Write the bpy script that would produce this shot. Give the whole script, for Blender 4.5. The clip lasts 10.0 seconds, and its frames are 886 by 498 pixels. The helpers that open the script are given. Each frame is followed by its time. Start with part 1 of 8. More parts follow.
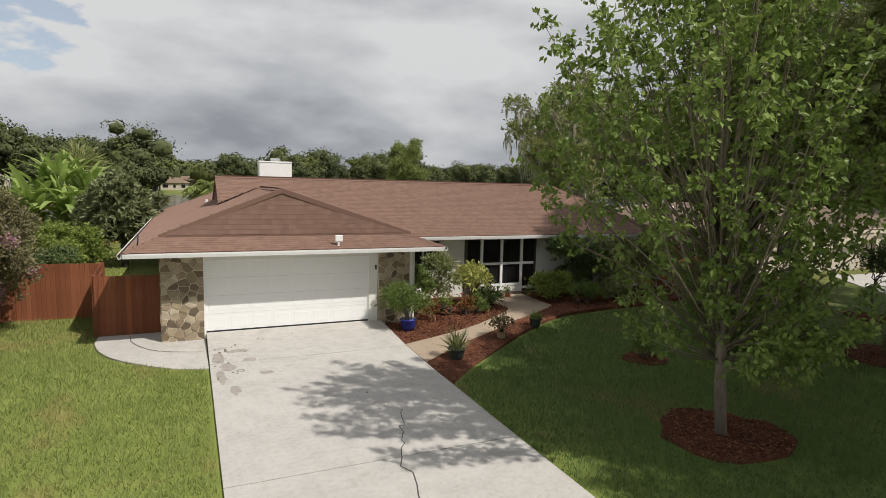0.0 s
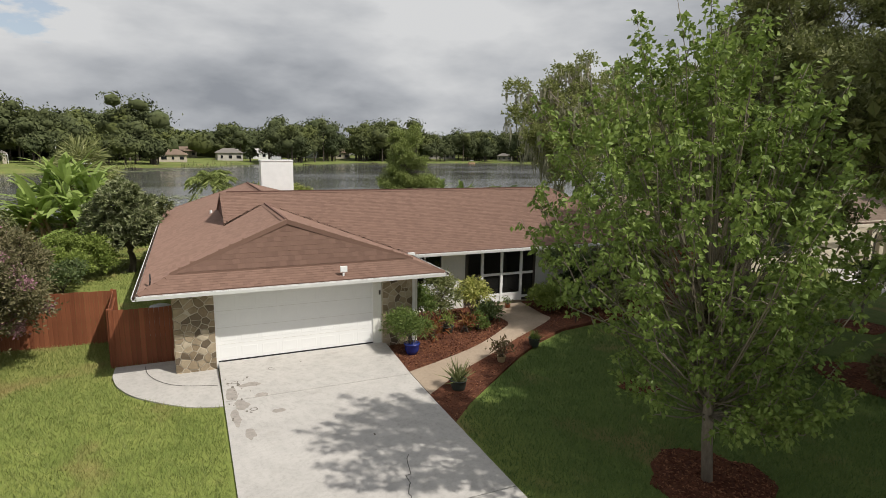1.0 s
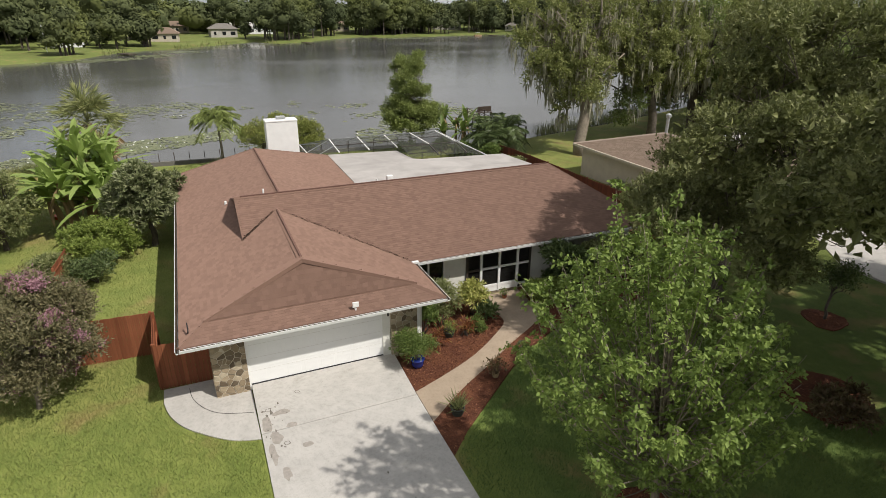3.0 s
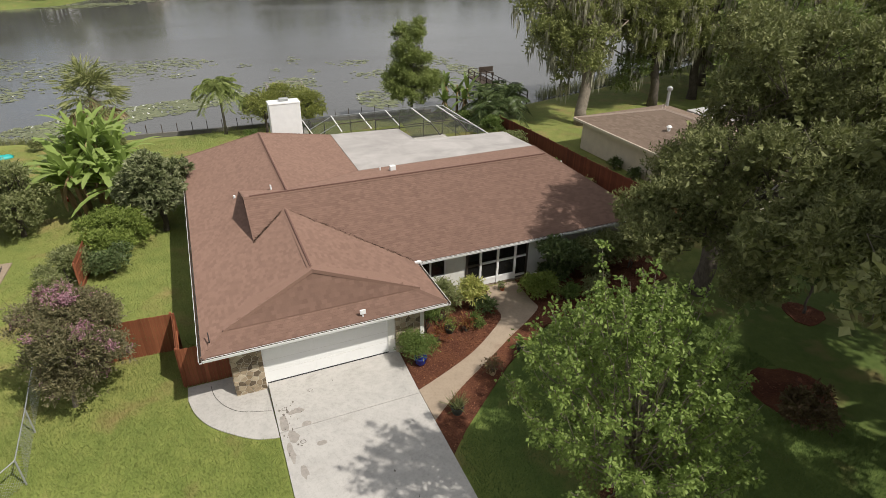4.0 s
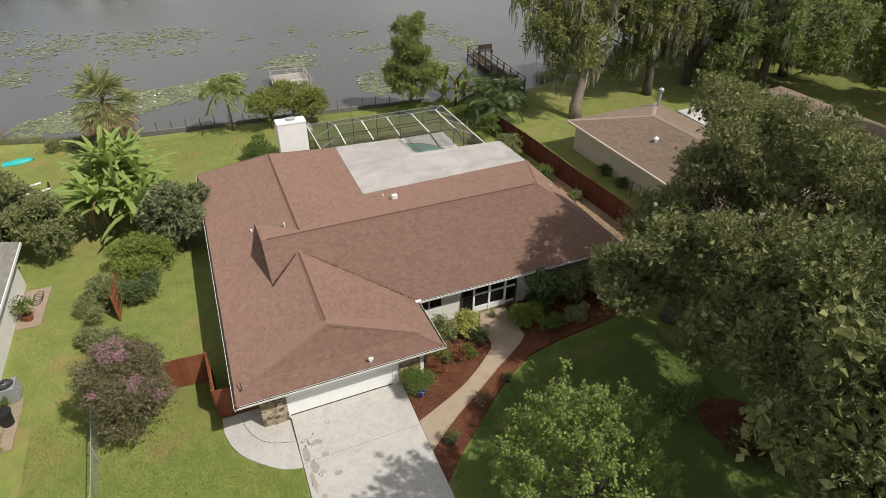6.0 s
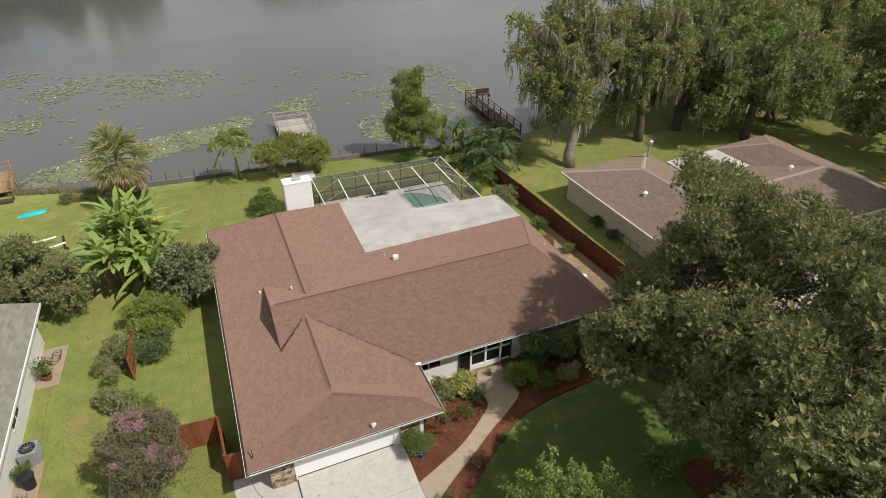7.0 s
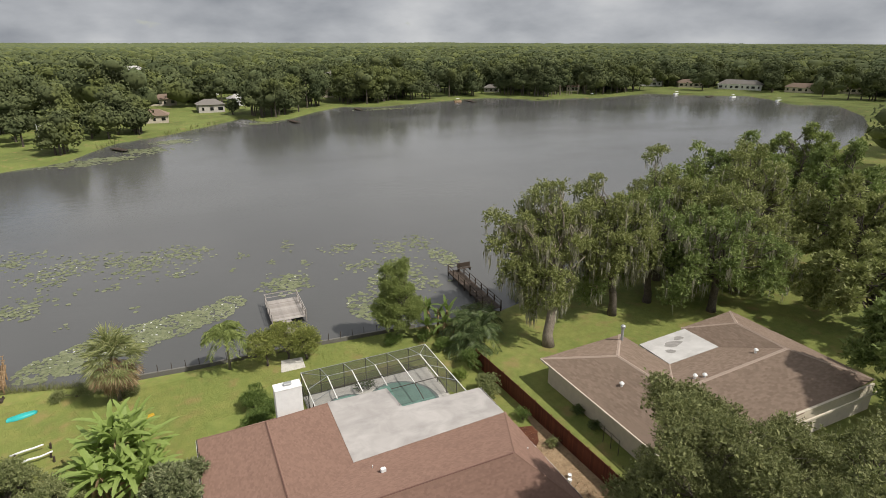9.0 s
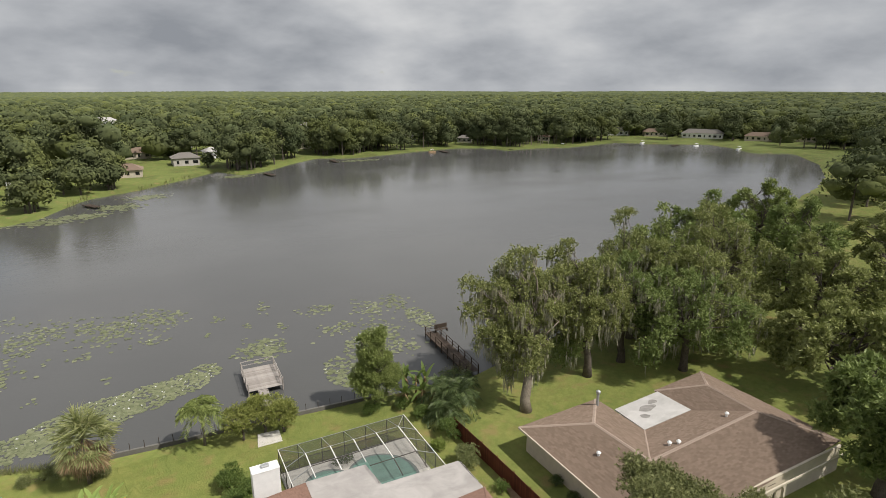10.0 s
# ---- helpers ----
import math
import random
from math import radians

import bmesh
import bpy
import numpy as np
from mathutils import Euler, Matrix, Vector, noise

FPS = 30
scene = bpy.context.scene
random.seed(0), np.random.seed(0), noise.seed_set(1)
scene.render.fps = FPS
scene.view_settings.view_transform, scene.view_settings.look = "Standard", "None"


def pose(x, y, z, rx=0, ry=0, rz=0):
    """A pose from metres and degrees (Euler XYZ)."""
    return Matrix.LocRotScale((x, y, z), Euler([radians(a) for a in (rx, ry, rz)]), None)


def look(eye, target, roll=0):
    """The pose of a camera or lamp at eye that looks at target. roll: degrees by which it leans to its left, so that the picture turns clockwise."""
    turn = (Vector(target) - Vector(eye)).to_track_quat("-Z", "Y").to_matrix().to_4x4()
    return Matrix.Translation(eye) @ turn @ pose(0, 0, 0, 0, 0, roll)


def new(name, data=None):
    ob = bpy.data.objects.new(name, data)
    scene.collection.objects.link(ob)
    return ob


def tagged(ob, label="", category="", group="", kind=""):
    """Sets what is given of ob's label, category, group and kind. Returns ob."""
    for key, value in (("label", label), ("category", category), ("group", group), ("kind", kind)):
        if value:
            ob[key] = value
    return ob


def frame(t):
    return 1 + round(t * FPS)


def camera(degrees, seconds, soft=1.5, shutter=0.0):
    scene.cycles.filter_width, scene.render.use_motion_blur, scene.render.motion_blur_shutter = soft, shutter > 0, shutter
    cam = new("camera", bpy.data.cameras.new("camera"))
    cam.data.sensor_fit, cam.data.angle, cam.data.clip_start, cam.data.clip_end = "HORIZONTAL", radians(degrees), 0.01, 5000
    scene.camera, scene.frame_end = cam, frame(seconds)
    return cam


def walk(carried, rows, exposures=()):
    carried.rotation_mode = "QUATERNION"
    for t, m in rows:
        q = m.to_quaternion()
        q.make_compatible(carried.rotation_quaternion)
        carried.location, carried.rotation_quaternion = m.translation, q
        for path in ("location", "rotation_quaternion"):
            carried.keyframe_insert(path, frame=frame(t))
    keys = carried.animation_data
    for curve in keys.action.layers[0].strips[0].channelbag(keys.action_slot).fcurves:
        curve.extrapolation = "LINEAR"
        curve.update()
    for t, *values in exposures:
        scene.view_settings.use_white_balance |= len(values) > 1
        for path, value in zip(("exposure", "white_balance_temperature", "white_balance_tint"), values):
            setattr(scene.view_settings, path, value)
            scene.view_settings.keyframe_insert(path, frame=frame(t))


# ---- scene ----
cam = camera(75.5, 10.0, 0.8)
PATH = [
    (0, (-0.397, -18.159, 4.545), (0.411, -16.344, 4.323), 1.4),
    (0.5, (-0.56, -18.342, 5.404), (0.252, -16.533, 5.144), 1.1),
    (1, (-0.565, -18.349, 6.653), (0.237, -16.549, 6.309), 0.9),
    (1.5, (-0.58, -18.39, 8.019), (0.209, -16.608, 7.567), 0.7),
    (2, (-0.585, -18.419, 9.538), (0.188, -16.664, 8.968), 0.6),
    (2.5, (-0.534, -18.546, 11.153), (0.221, -16.822, 10.476), 0.5),
    (4, (-0.628, -18.571, 15.549), (0.074, -16.963, 14.59), 0.6),
    (4.5, (-0.626, -18.617, 17.047), (0.057, -17.052, 16.007), 0.7),
    (5, (-0.632, -18.592, 18.496), (0.032, -17.066, 17.386), 0.6),
    (6.5, (-0.548, -18.658, 23.213), (0.11, -17.158, 22.065), 0.8),
    (7, (-0.586, -18.7, 24.786), (0.088, -17.166, 23.693), 0.7),
    (7.5, (-0.566, -18.579, 26.379), (0.129, -16.996, 25.373), 0.5),
    (8, (-0.444, -18.539, 27.813), (0.276, -16.905, 26.911), 0.4),
    (8.5, (-0.495, -18.555, 29.336), (0.263, -16.881, 28.547), 0.3),
    (9, (-0.517, -18.592, 30.807), (0.285, -16.893, 30.121), 0.1),
    (9.5, (-0.592, -18.682, 32.365), (0.255, -16.972, 31.765), -0.0),
    (10, (-0.682, -18.845, 33.664), (0.215, -17.142, 33.123), -0.0),
]
walk(cam, [(t, look(eye, target, roll)) for t, eye, target, roll in PATH])
# ---- world, sun ----
SUN_DIR = Vector((0.475, -0.61, 1.0)).normalized()
SUN_EL = math.asin(SUN_DIR.z)
SUN_ROT = math.atan2(SUN_DIR.x, SUN_DIR.y)

world = bpy.data.worlds.new("sky")
scene.world = world
world.use_nodes = True
wn, wl = world.node_tree.nodes, world.node_tree.links
wn.clear()
w_out = wn.new("ShaderNodeOutputWorld")
w_bg = wn.new("ShaderNodeBackground")
w_sky = wn.new("ShaderNodeTexSky")
w_sky.sky_type = "NISHITA"
w_sky.sun_disc = False
w_sky.sun_elevation = SUN_EL
w_sky.sun_rotation = SUN_ROT
w_skyg = wn.new("ShaderNodeVectorMath")
w_skyg.operation = "SCALE"
w_skyg.inputs["Scale"].default_value = 0.11
wl.new(w_sky.outputs["Color"], w_skyg.inputs[0])
w_tc = wn.new("ShaderNodeTexCoord")
# stretch the sky direction, so that clouds lie flat towards the horizon
w_sep = wn.new("ShaderNodeSeparateXYZ")
wl.new(w_tc.outputs["Generated"], w_sep.inputs[0])
w_abs = wn.new("ShaderNodeMath")
w_abs.operation = "ABSOLUTE"
wl.new(w_sep.outputs["Z"], w_abs.inputs[0])
w_add = wn.new("ShaderNodeMath")
w_add.operation = "ADD"
w_add.inputs[1].default_value = 0.75
wl.new(w_abs.outputs[0], w_add.inputs[0])
w_dx = wn.new("ShaderNodeMath")
w_dx.operation = "DIVIDE"
wl.new(w_sep.outputs["X"], w_dx.inputs[0])
wl.new(w_add.outputs[0], w_dx.inputs[1])
w_dy = wn.new("ShaderNodeMath")
w_dy.operation = "DIVIDE"
wl.new(w_sep.outputs["Y"], w_dy.inputs[0])
wl.new(w_add.outputs[0], w_dy.inputs[1])
w_com = wn.new("ShaderNodeCombineXYZ")
wl.new(w_dx.outputs[0], w_com.inputs["X"])
wl.new(w_dy.outputs[0], w_com.inputs["Y"])
w_zz = wn.new("ShaderNodeMath")
w_zz.operation = "MULTIPLY"
w_zz.inputs[1].default_value = 2.6
wl.new(w_abs.outputs[0], w_zz.inputs[0])
wl.new(w_zz.outputs[0], w_com.inputs["Z"])


def world_noise(scale, detail, rough, dist):
    n = wn.new("ShaderNodeTexNoise")
    n.inputs["Scale"].default_value = scale
    n.inputs["Detail"].default_value = detail
    n.inputs["Roughness"].default_value = rough
    n.inputs["Distortion"].default_value = dist
    wl.new(w_com.outputs[0], n.inputs["Vector"])
    return n


w_n1 = world_noise(1.7, 6, 0.48, 0.0)
w_n2 = world_noise(5.0, 7, 0.52, 0.0)
w_n3 = world_noise(9.0, 5, 0.55, 0.0)
w_mixn = wn.new("ShaderNodeMath")
w_mixn.operation = "MULTIPLY_ADD"
wl.new(w_n2.outputs["Fac"], w_mixn.inputs[0])
w_mixn.inputs[1].default_value = 0.42
wl.new(w_n1.outputs["Fac"], w_mixn.inputs[2])
w_ramp = wn.new("ShaderNodeValToRGB")
w_ramp.color_ramp.elements[0].position = 0.54
w_ramp.color_ramp.elements[0].color = (0.285, 0.302, 0.332, 1)
w_ramp.color_ramp.elements[1].position = 0.86
w_ramp.color_ramp.elements[1].color = (0.68, 0.685, 0.69, 1)
e = w_ramp.color_ramp.elements.new(0.69)
e.color = (0.46, 0.475, 0.50, 1)
wl.new(w_mixn.outputs[0], w_ramp.inputs[0])
w_gap = wn.new("ShaderNodeValToRGB")
w_gap.color_ramp.elements[0].position = 0.70
w_gap.color_ramp.elements[0].color = (1, 1, 1, 1)
w_gap.color_ramp.elements[1].position = 0.78
w_gap.color_ramp.elements[1].color = (0.42, 0.42, 0.42, 1)
w_dot = wn.new("ShaderNodeVectorMath")
w_dot.operation = "DOT_PRODUCT"
w_dot.inputs[1].default_value = (-0.207, 0.954, 0.215)
wl.new(w_tc.outputs["Generated"], w_dot.inputs[0])
w_open = wn.new("ShaderNodeMapRange")
w_open.inputs["From Min"].default_value = 0.9925
w_open.inputs["From Max"].default_value = 1.0
w_open.inputs["To Min"].default_value = 0.0
w_open.inputs["To Max"].default_value = 0.31
wl.new(w_dot.outputs["Value"], w_open.inputs["Value"])
w_sum = wn.new("ShaderNodeMath")
w_sum.operation = "ADD"
wl.new(w_n3.outputs["Fac"], w_sum.inputs[0])
wl.new(w_open.outputs["Result"], w_sum.inputs[1])
wl.new(w_sum.outputs[0], w_gap.inputs[0])
w_mix = wn.new("ShaderNodeMix")
w_mix.data_type = "RGBA"
wl.new(w_gap.outputs["Color"], w_mix.inputs["Factor"])
wl.new(w_skyg.outputs[0], w_mix.inputs["A"])
wl.new(w_ramp.outputs["Color"], w_mix.inputs["B"])
# thinner cloud overhead lets more light through than the low haze
w_thin = wn.new("ShaderNodeMapRange")
w_thin.inputs["From Min"].default_value = 0.12
w_thin.inputs["From Max"].default_value = 0.62
w_thin.inputs["To Min"].default_value = 1.10
w_thin.inputs["To Max"].default_value = 1.15
wl.new(w_abs.outputs[0], w_thin.inputs["Value"])
w_gain = wn.new("ShaderNodeVectorMath")
w_gain.operation = "SCALE"
wl.new(w_mix.outputs["Result"], w_gain.inputs[0])
wl.new(w_thin.outputs["Result"], w_gain.inputs["Scale"])
wl.new(w_gain.outputs[0], w_bg.inputs["Color"])
w_bg.inputs["Strength"].default_value = 0.88
wl.new(w_bg.outputs[0], w_out.inputs["Surface"])

sun_data = bpy.data.lights.new("sun", "SUN")
sun_data.energy = 4.1
sun_data.angle = radians(0.8)
sun_data.color = (1.0, 0.95, 0.87)
sun = new("sun", sun_data)
sun.matrix_world = look((0, 0, 60), Vector((0, 0, 60)) - SUN_DIR)


# ---- materials ----
class Mat:
    """Small builder for a node material."""

    def __init__(self, name, rough=0.8, spec=0.3, metal=0.0):
        self.m = bpy.data.materials.new(name)
        self.m.use_nodes = True
        self.n, self.l = self.m.node_tree.nodes, self.m.node_tree.links
        self.b = self.n["Principled BSDF"]
        self.b.inputs["Roughness"].default_value = rough
        self.b.inputs["Specular IOR Level"].default_value = spec
        self.b.inputs["Metallic"].default_value = metal
        self.tc = self.n.new("ShaderNodeTexCoord")

    def noise(self, scale, detail=4, rough=0.55, vec=None, dist=0.0):
        t = self.n.new("ShaderNodeTexNoise")
        t.inputs["Scale"].default_value = scale
        t.inputs["Detail"].default_value = detail
        t.inputs["Roughness"].default_value = rough
        t.inputs["Distortion"].default_value = dist
        self.l.new(vec or self.tc.outputs["Object"], t.inputs["Vector"])
        return t.outputs["Fac"]

    def scaled(self, x, y, z):
        t = self.n.new("ShaderNodeMapping")
        t.inputs["Scale"].default_value = (x, y, z)
        self.l.new(self.tc.outputs["Object"], t.inputs["Vector"])
        return t.outputs["Vector"]

    def ramp(self, fac, stops):
        r = self.n.new("ShaderNodeValToRGB")
        while len(r.color_ramp.elements) < len(stops):
            r.color_ramp.elements.new(0.5)
        for el, (p, c) in zip(r.color_ramp.elements, stops):
            el.position, el.color = p, (*c, 1) if len(c) == 3 else c
        self.l.new(fac, r.inputs[0])
        return r.outputs["Color"]

    def mix(self, fac, a, b, mode="MIX"):
        x = self.n.new("ShaderNodeMix")
        x.data_type, x.blend_type = "RGBA", mode
        for sock, v in (("Factor", fac), ("A", a), ("B", b)):
            s = x.inputs[sock]
            if isinstance(v, (int, float)):
                s.default_value = v
            elif isinstance(v, tuple):
                s.default_value = (*v, 1)
            else:
                self.l.new(v, s)
        return x.outputs["Result"]

    def math(self, op, a, b=0.0):
        x = self.n.new("ShaderNodeMath")
        x.operation = op
        for i, v in enumerate((a, b)):
            if isinstance(v, (int, float)):
                x.inputs[i].default_value = v
            else:
                self.l.new(v, x.inputs[i])
        return x.outputs[0]

    def island(self):
        return self.n.new("ShaderNodeNewGeometry").outputs["Random Per Island"]

    def objrand(self):
        return self.n.new("ShaderNodeObjectInfo").outputs["Random"]

    def color(self, c):
        if isinstance(c, tuple):
            self.b.inputs["Base Color"].default_value = (*c, 1)
        else:
            self.l.new(c, self.b.inputs["Base Color"])
        return self

    def bump(self, height, strength=0.4, distance=0.02):
        x = self.n.new("ShaderNodeBump")
        x.inputs["Strength"].default_value = strength
        x.inputs["Distance"].default_value = distance
        self.l.new(height, x.inputs["Height"])
        self.l.new(x.outputs[0], self.b.inputs["Normal"])
        return self

    def rough(self, c):
        self.l.new(c, self.b.inputs["Roughness"])
        return self


def leaf_mat(name, dark, mid, light, trans=0.35, rough=0.5, gain=1.4, dry=0.0):
    """Foliage: colour by leaf island and by clump, part of the light passes through."""
    k = Mat(name, rough, 0.25)
    big = k.noise(0.55, 3)
    f = k.math("MULTIPLY", k.island(), 0.65)
    f = k.math("ADD", f, k.math("MULTIPLY", big, 0.4))
    # sun-bleached leaves: part of each colour is grey
    dark, mid, light = (tuple(min(0.85, gain * (0.9 * c + 0.1 * sum(q) / 3)) for c in q) for q in (dark, mid, light))
    col = k.ramp(f, [(0.12, dark), (0.5, mid), (0.95, light)])
    if dry:
        worn = k.ramp(k.noise(0.42, 3, 0.55), [(0.55, (0, 0, 0)), (0.68, (1, 1, 1))])
        col = k.mix(k.math("MULTIPLY", worn, dry), col, (0.36, 0.27, 0.12))
    k.color(col)
    tr = k.n.new("ShaderNodeBsdfTranslucent")
    k.l.new(k.mix(0.5, col, (0.17, 0.23, 0.05)), tr.inputs["Color"])
    ms = k.n.new("ShaderNodeMixShader")
    ms.inputs[0].default_value = trans
    k.l.new(k.b.outputs[0], ms.inputs[1])
    k.l.new(tr.outputs[0], ms.inputs[2])
    k.l.new(ms.outputs[0], k.n["Material Output"].inputs["Surface"])
    return k.m


def plain(name, col, rough=0.6, spec=0.3, metal=0.0, var=0.12, scale=6.0, bump=0.15):
    k = Mat(name, rough, spec, metal)
    n1, n2 = k.noise(scale, 5), k.noise(scale * 9, 3)
    f = k.math("ADD", k.math("MULTIPLY", n1, 0.7), k.math("MULTIPLY", n2, 0.3))
    lo = tuple(c * (1 - var) for c in col)
    hi = tuple(min(1, c * (1 + var)) for c in col)
    k.color(k.ramp(f, [(0.3, lo), (0.7, hi)]))
    if bump:
        k.bump(n2, bump, 0.01)
    return k.m


def make_lawn():
    k = Mat("lawn_grass", 0.85, 0.15)
    k.b.inputs["Diffuse Roughness"].default_value = 1.0
    big, mid, fine = k.noise(0.16, 4, 0.6), k.noise(1.3, 5, 0.65), k.noise(38, 3, 0.7)
    c = k.ramp(big, [(0.3, (0.165, 0.205, 0.056)), (0.5, (0.215, 0.240, 0.066)), (0.72, (0.285, 0.262, 0.088))])
    c = k.mix(0.45, c, k.ramp(mid, [(0.3, (0.125, 0.170, 0.045)), (0.62, (0.265, 0.285, 0.084)), (0.8, (0.37, 0.32, 0.135))]))
    dry = k.ramp(k.noise(0.45, 4, 0.6), [(0.55, (0, 0, 0)), (0.74, (1, 1, 1))])
    c = k.mix(k.math("MULTIPLY", dry, 0.55), c, (0.25, 0.185, 0.08))
    # watered front turf is greener than the side and back yards
    sep = k.n.new("ShaderNodeSeparateXYZ")
    k.l.new(k.tc.outputs["Object"], sep.inputs[0])
    turf = k.n.new("ShaderNodeMapRange")
    for key, val in (("From Min", 5.0), ("From Max", -1.0), ("To Min", 0.0), ("To Max", 0.75)):
        turf.inputs[key].default_value = val
    k.l.new(k.math("ADD", sep.outputs["Y"], k.math("MULTIPLY", mid, 4.0)), turf.inputs["Value"])
    c = k.mix(turf.outputs["Result"], c, k.ramp(mid, [(0.3, (0.142, 0.188, 0.042)), (0.62, (0.208, 0.250, 0.060)), (0.8, (0.295, 0.295, 0.096))]))
    # right of the drive: greener turf, darkened to carry the tree shade
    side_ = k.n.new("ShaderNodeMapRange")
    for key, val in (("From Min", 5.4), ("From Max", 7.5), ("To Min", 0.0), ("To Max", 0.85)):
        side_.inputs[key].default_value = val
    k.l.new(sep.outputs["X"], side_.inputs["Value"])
    shade_mix = k.math("MULTIPLY", side_.outputs["Result"], turf.outputs["Result"])
    c = k.mix(shade_mix, c, k.ramp(mid, [(0.3, (0.080, 0.138, 0.036)), (0.62, (0.114, 0.178, 0.047)), (0.8, (0.165, 0.214, 0.066))]))
    # far bank lawn: darker green, with patches of tree shade in the colour
    far_ = k.n.new("ShaderNodeMapRange")
    for key, val in (("From Min", 90.0), ("From Max", 150.0), ("To Min", 0.0), ("To Max", 0.75)):
        far_.inputs[key].default_value = val
    k.l.new(sep.outputs["Y"], far_.inputs["Value"])
    c = k.mix(far_.outputs["Result"], c, k.ramp(k.noise(0.07, 4, 0.65), [(0.32, (0.075, 0.088, 0.032)), (0.5, (0.135, 0.172, 0.050)), (0.7, (0.185, 0.215, 0.066))]))
    patch = k.ramp(k.noise(0.42, 3, 0.55), [(0.57, (0, 0, 0)), (0.70, (1, 1, 1))])
    c = k.mix(k.math("MULTIPLY", patch, 0.6), c, (0.315, 0.225, 0.105))
    c = k.mix(0.35, c, k.ramp(fine, [(0.3, (0.4, 0.43, 0.36)), (0.7, (1, 1, 1))]), "MULTIPLY")
    k.color(c).bump(k.math("ADD", fine, k.math("MULTIPLY", mid, 0.6)), 0.6, 0.05)
    return k.m


def make_concrete(name, base, stain):
    k = Mat(name, 0.85, 0.25)
    big, mid, fine = k.noise(0.35, 5, 0.6), k.noise(2.2, 6, 0.65), k.noise(60, 3)
    c = k.ramp(big, [(0.3, tuple(v * 0.86 for v in base)), (0.7, base)])
    c = k.mix(0.4, c, k.ramp(mid, [(0.35, tuple(v * 0.78 for v in base)), (0.6, tuple(min(1, v * 1.06) for v in base))]))
    blot = k.ramp(k.noise(0.9, 5, 0.7), [(0.60, (0, 0, 0)), (0.78, (1, 1, 1))])
    c = k.mix(k.math("MULTIPLY", blot, 0.62), c, stain)
    speck = k.ramp(k.noise(9.0, 5, 0.75), [(0.30, (0.72, 0.71, 0.69)), (0.52, (1, 1, 1))])
    c = k.mix(0.6, c, speck, "MULTIPLY")
    c = k.mix(0.3, c, k.ramp(fine, [(0.3, (0.7, 0.7, 0.7)), (0.7, (1, 1, 1))]), "MULTIPLY")
    k.color(c).bump(k.math("ADD", fine, mid), 0.25, 0.01)
    return k.m


def make_coating(name, lo, hi, stain):
    """Rolled-on roof coating with soft cloudy dirt."""
    k = Mat(name, 0.75, 0.25)
    c = k.ramp(k.noise(0.55, 4, 0.55, dist=0.6), [(0.32, lo), (0.66, hi)])
    dirt = k.ramp(k.noise(0.35, 5, 0.6, k.scaled(1, 2.2, 1)), [(0.50, (0, 0, 0)), (0.72, (1, 1, 1))])
    c = k.mix(k.math("MULTIPLY", dirt, 0.6), c, stain)
    k.color(c).bump(k.noise(25, 3), 0.15, 0.01)
    return k.m


def make_shingle(name, lo, mid, hi, stain):
    k = Mat(name, 0.92, 0.15)
    k.b.inputs["Diffuse Roughness"].default_value = 1.0
    isl = k.island()
    c = k.ramp(isl, [(0.0, lo), (0.45, mid), (1.0, hi)])
    grain = k.noise(90, 3)
    c = k.mix(0.45, c, k.ramp(grain, [(0.25, (0.55, 0.55, 0.55)), (0.75, (1, 1, 1))]), "MULTIPLY")
    wash = k.ramp(k.noise(0.28, 5, 0.65), [(0.35, (0, 0, 0)), (0.75, (1, 1, 1))])
    c = k.mix(k.math("MULTIPLY", wash, 0.22), c, hi)
    moss = k.ramp(k.noise(0.5, 6, 0.7, k.scaled(1, 0.6, 1)), [(0.60, (0, 0, 0)), (0.76, (1, 1, 1))])
    c = k.mix(k.math("MULTIPLY", moss, 0.5), c, stain)
    k.color(c).bump(grain, 0.4, 0.006)
    return k.m


def make_wood(name, lo, hi, across=22.0):
    k = Mat(name, 0.75, 0.25)
    grain = k.noise(1.0, 6, 0.65, k.scaled(across, across, 1.6))
    rnd = k.objrand()
    f = k.math("ADD", k.math("MULTIPLY", grain, 0.6), k.math("MULTIPLY", rnd, 0.4))
    c = k.ramp(f, [(0.2, lo), (0.8, hi)])
    wet = k.ramp(k.noise(0.8, 4), [(0.45, (0.55, 0.55, 0.55)), (0.7, (1, 1, 1))])
    k.color(k.mix(0.6, c, wet, "MULTIPLY")).bump(grain, 0.4, 0.006)
    return k.m


def make_stone():
    k = Mat("field_stone", 0.85, 0.25)
    c = k.ramp(k.objrand(), [(0.0, (0.13, 0.10, 0.07)), (0.35, (0.28, 0.215, 0.14)), (0.7, (0.43, 0.35, 0.245)), (1.0, (0.56, 0.48, 0.36))])
    n = k.noise(5, 6, 0.7)
    c = k.mix(0.55, c, k.ramp(n, [(0.3, (0.45, 0.42, 0.38)), (0.7, (1, 1, 1))]), "MULTIPLY")
    k.color(c).bump(n, 0.7, 0.03)
    return k.m


def make_mulch():
    k = Mat("mulch", 0.9, 0.15)
    n1, n2 = k.noise(14, 5, 0.7), k.noise(1.2, 4)
    c = k.ramp(n1, [(0.3, (0.050, 0.022, 0.015)), (0.55, (0.125, 0.048, 0.029)), (0.75, (0.23, 0.098, 0.055))])
    c = k.mix(0.4, c, k.ramp(n2, [(0.35, (0.09, 0.035, 0.022)), (0.7, (0.24, 0.10, 0.05))]))
    k.color(c).bump(n1, 1.0, 0.05)
    return k.m


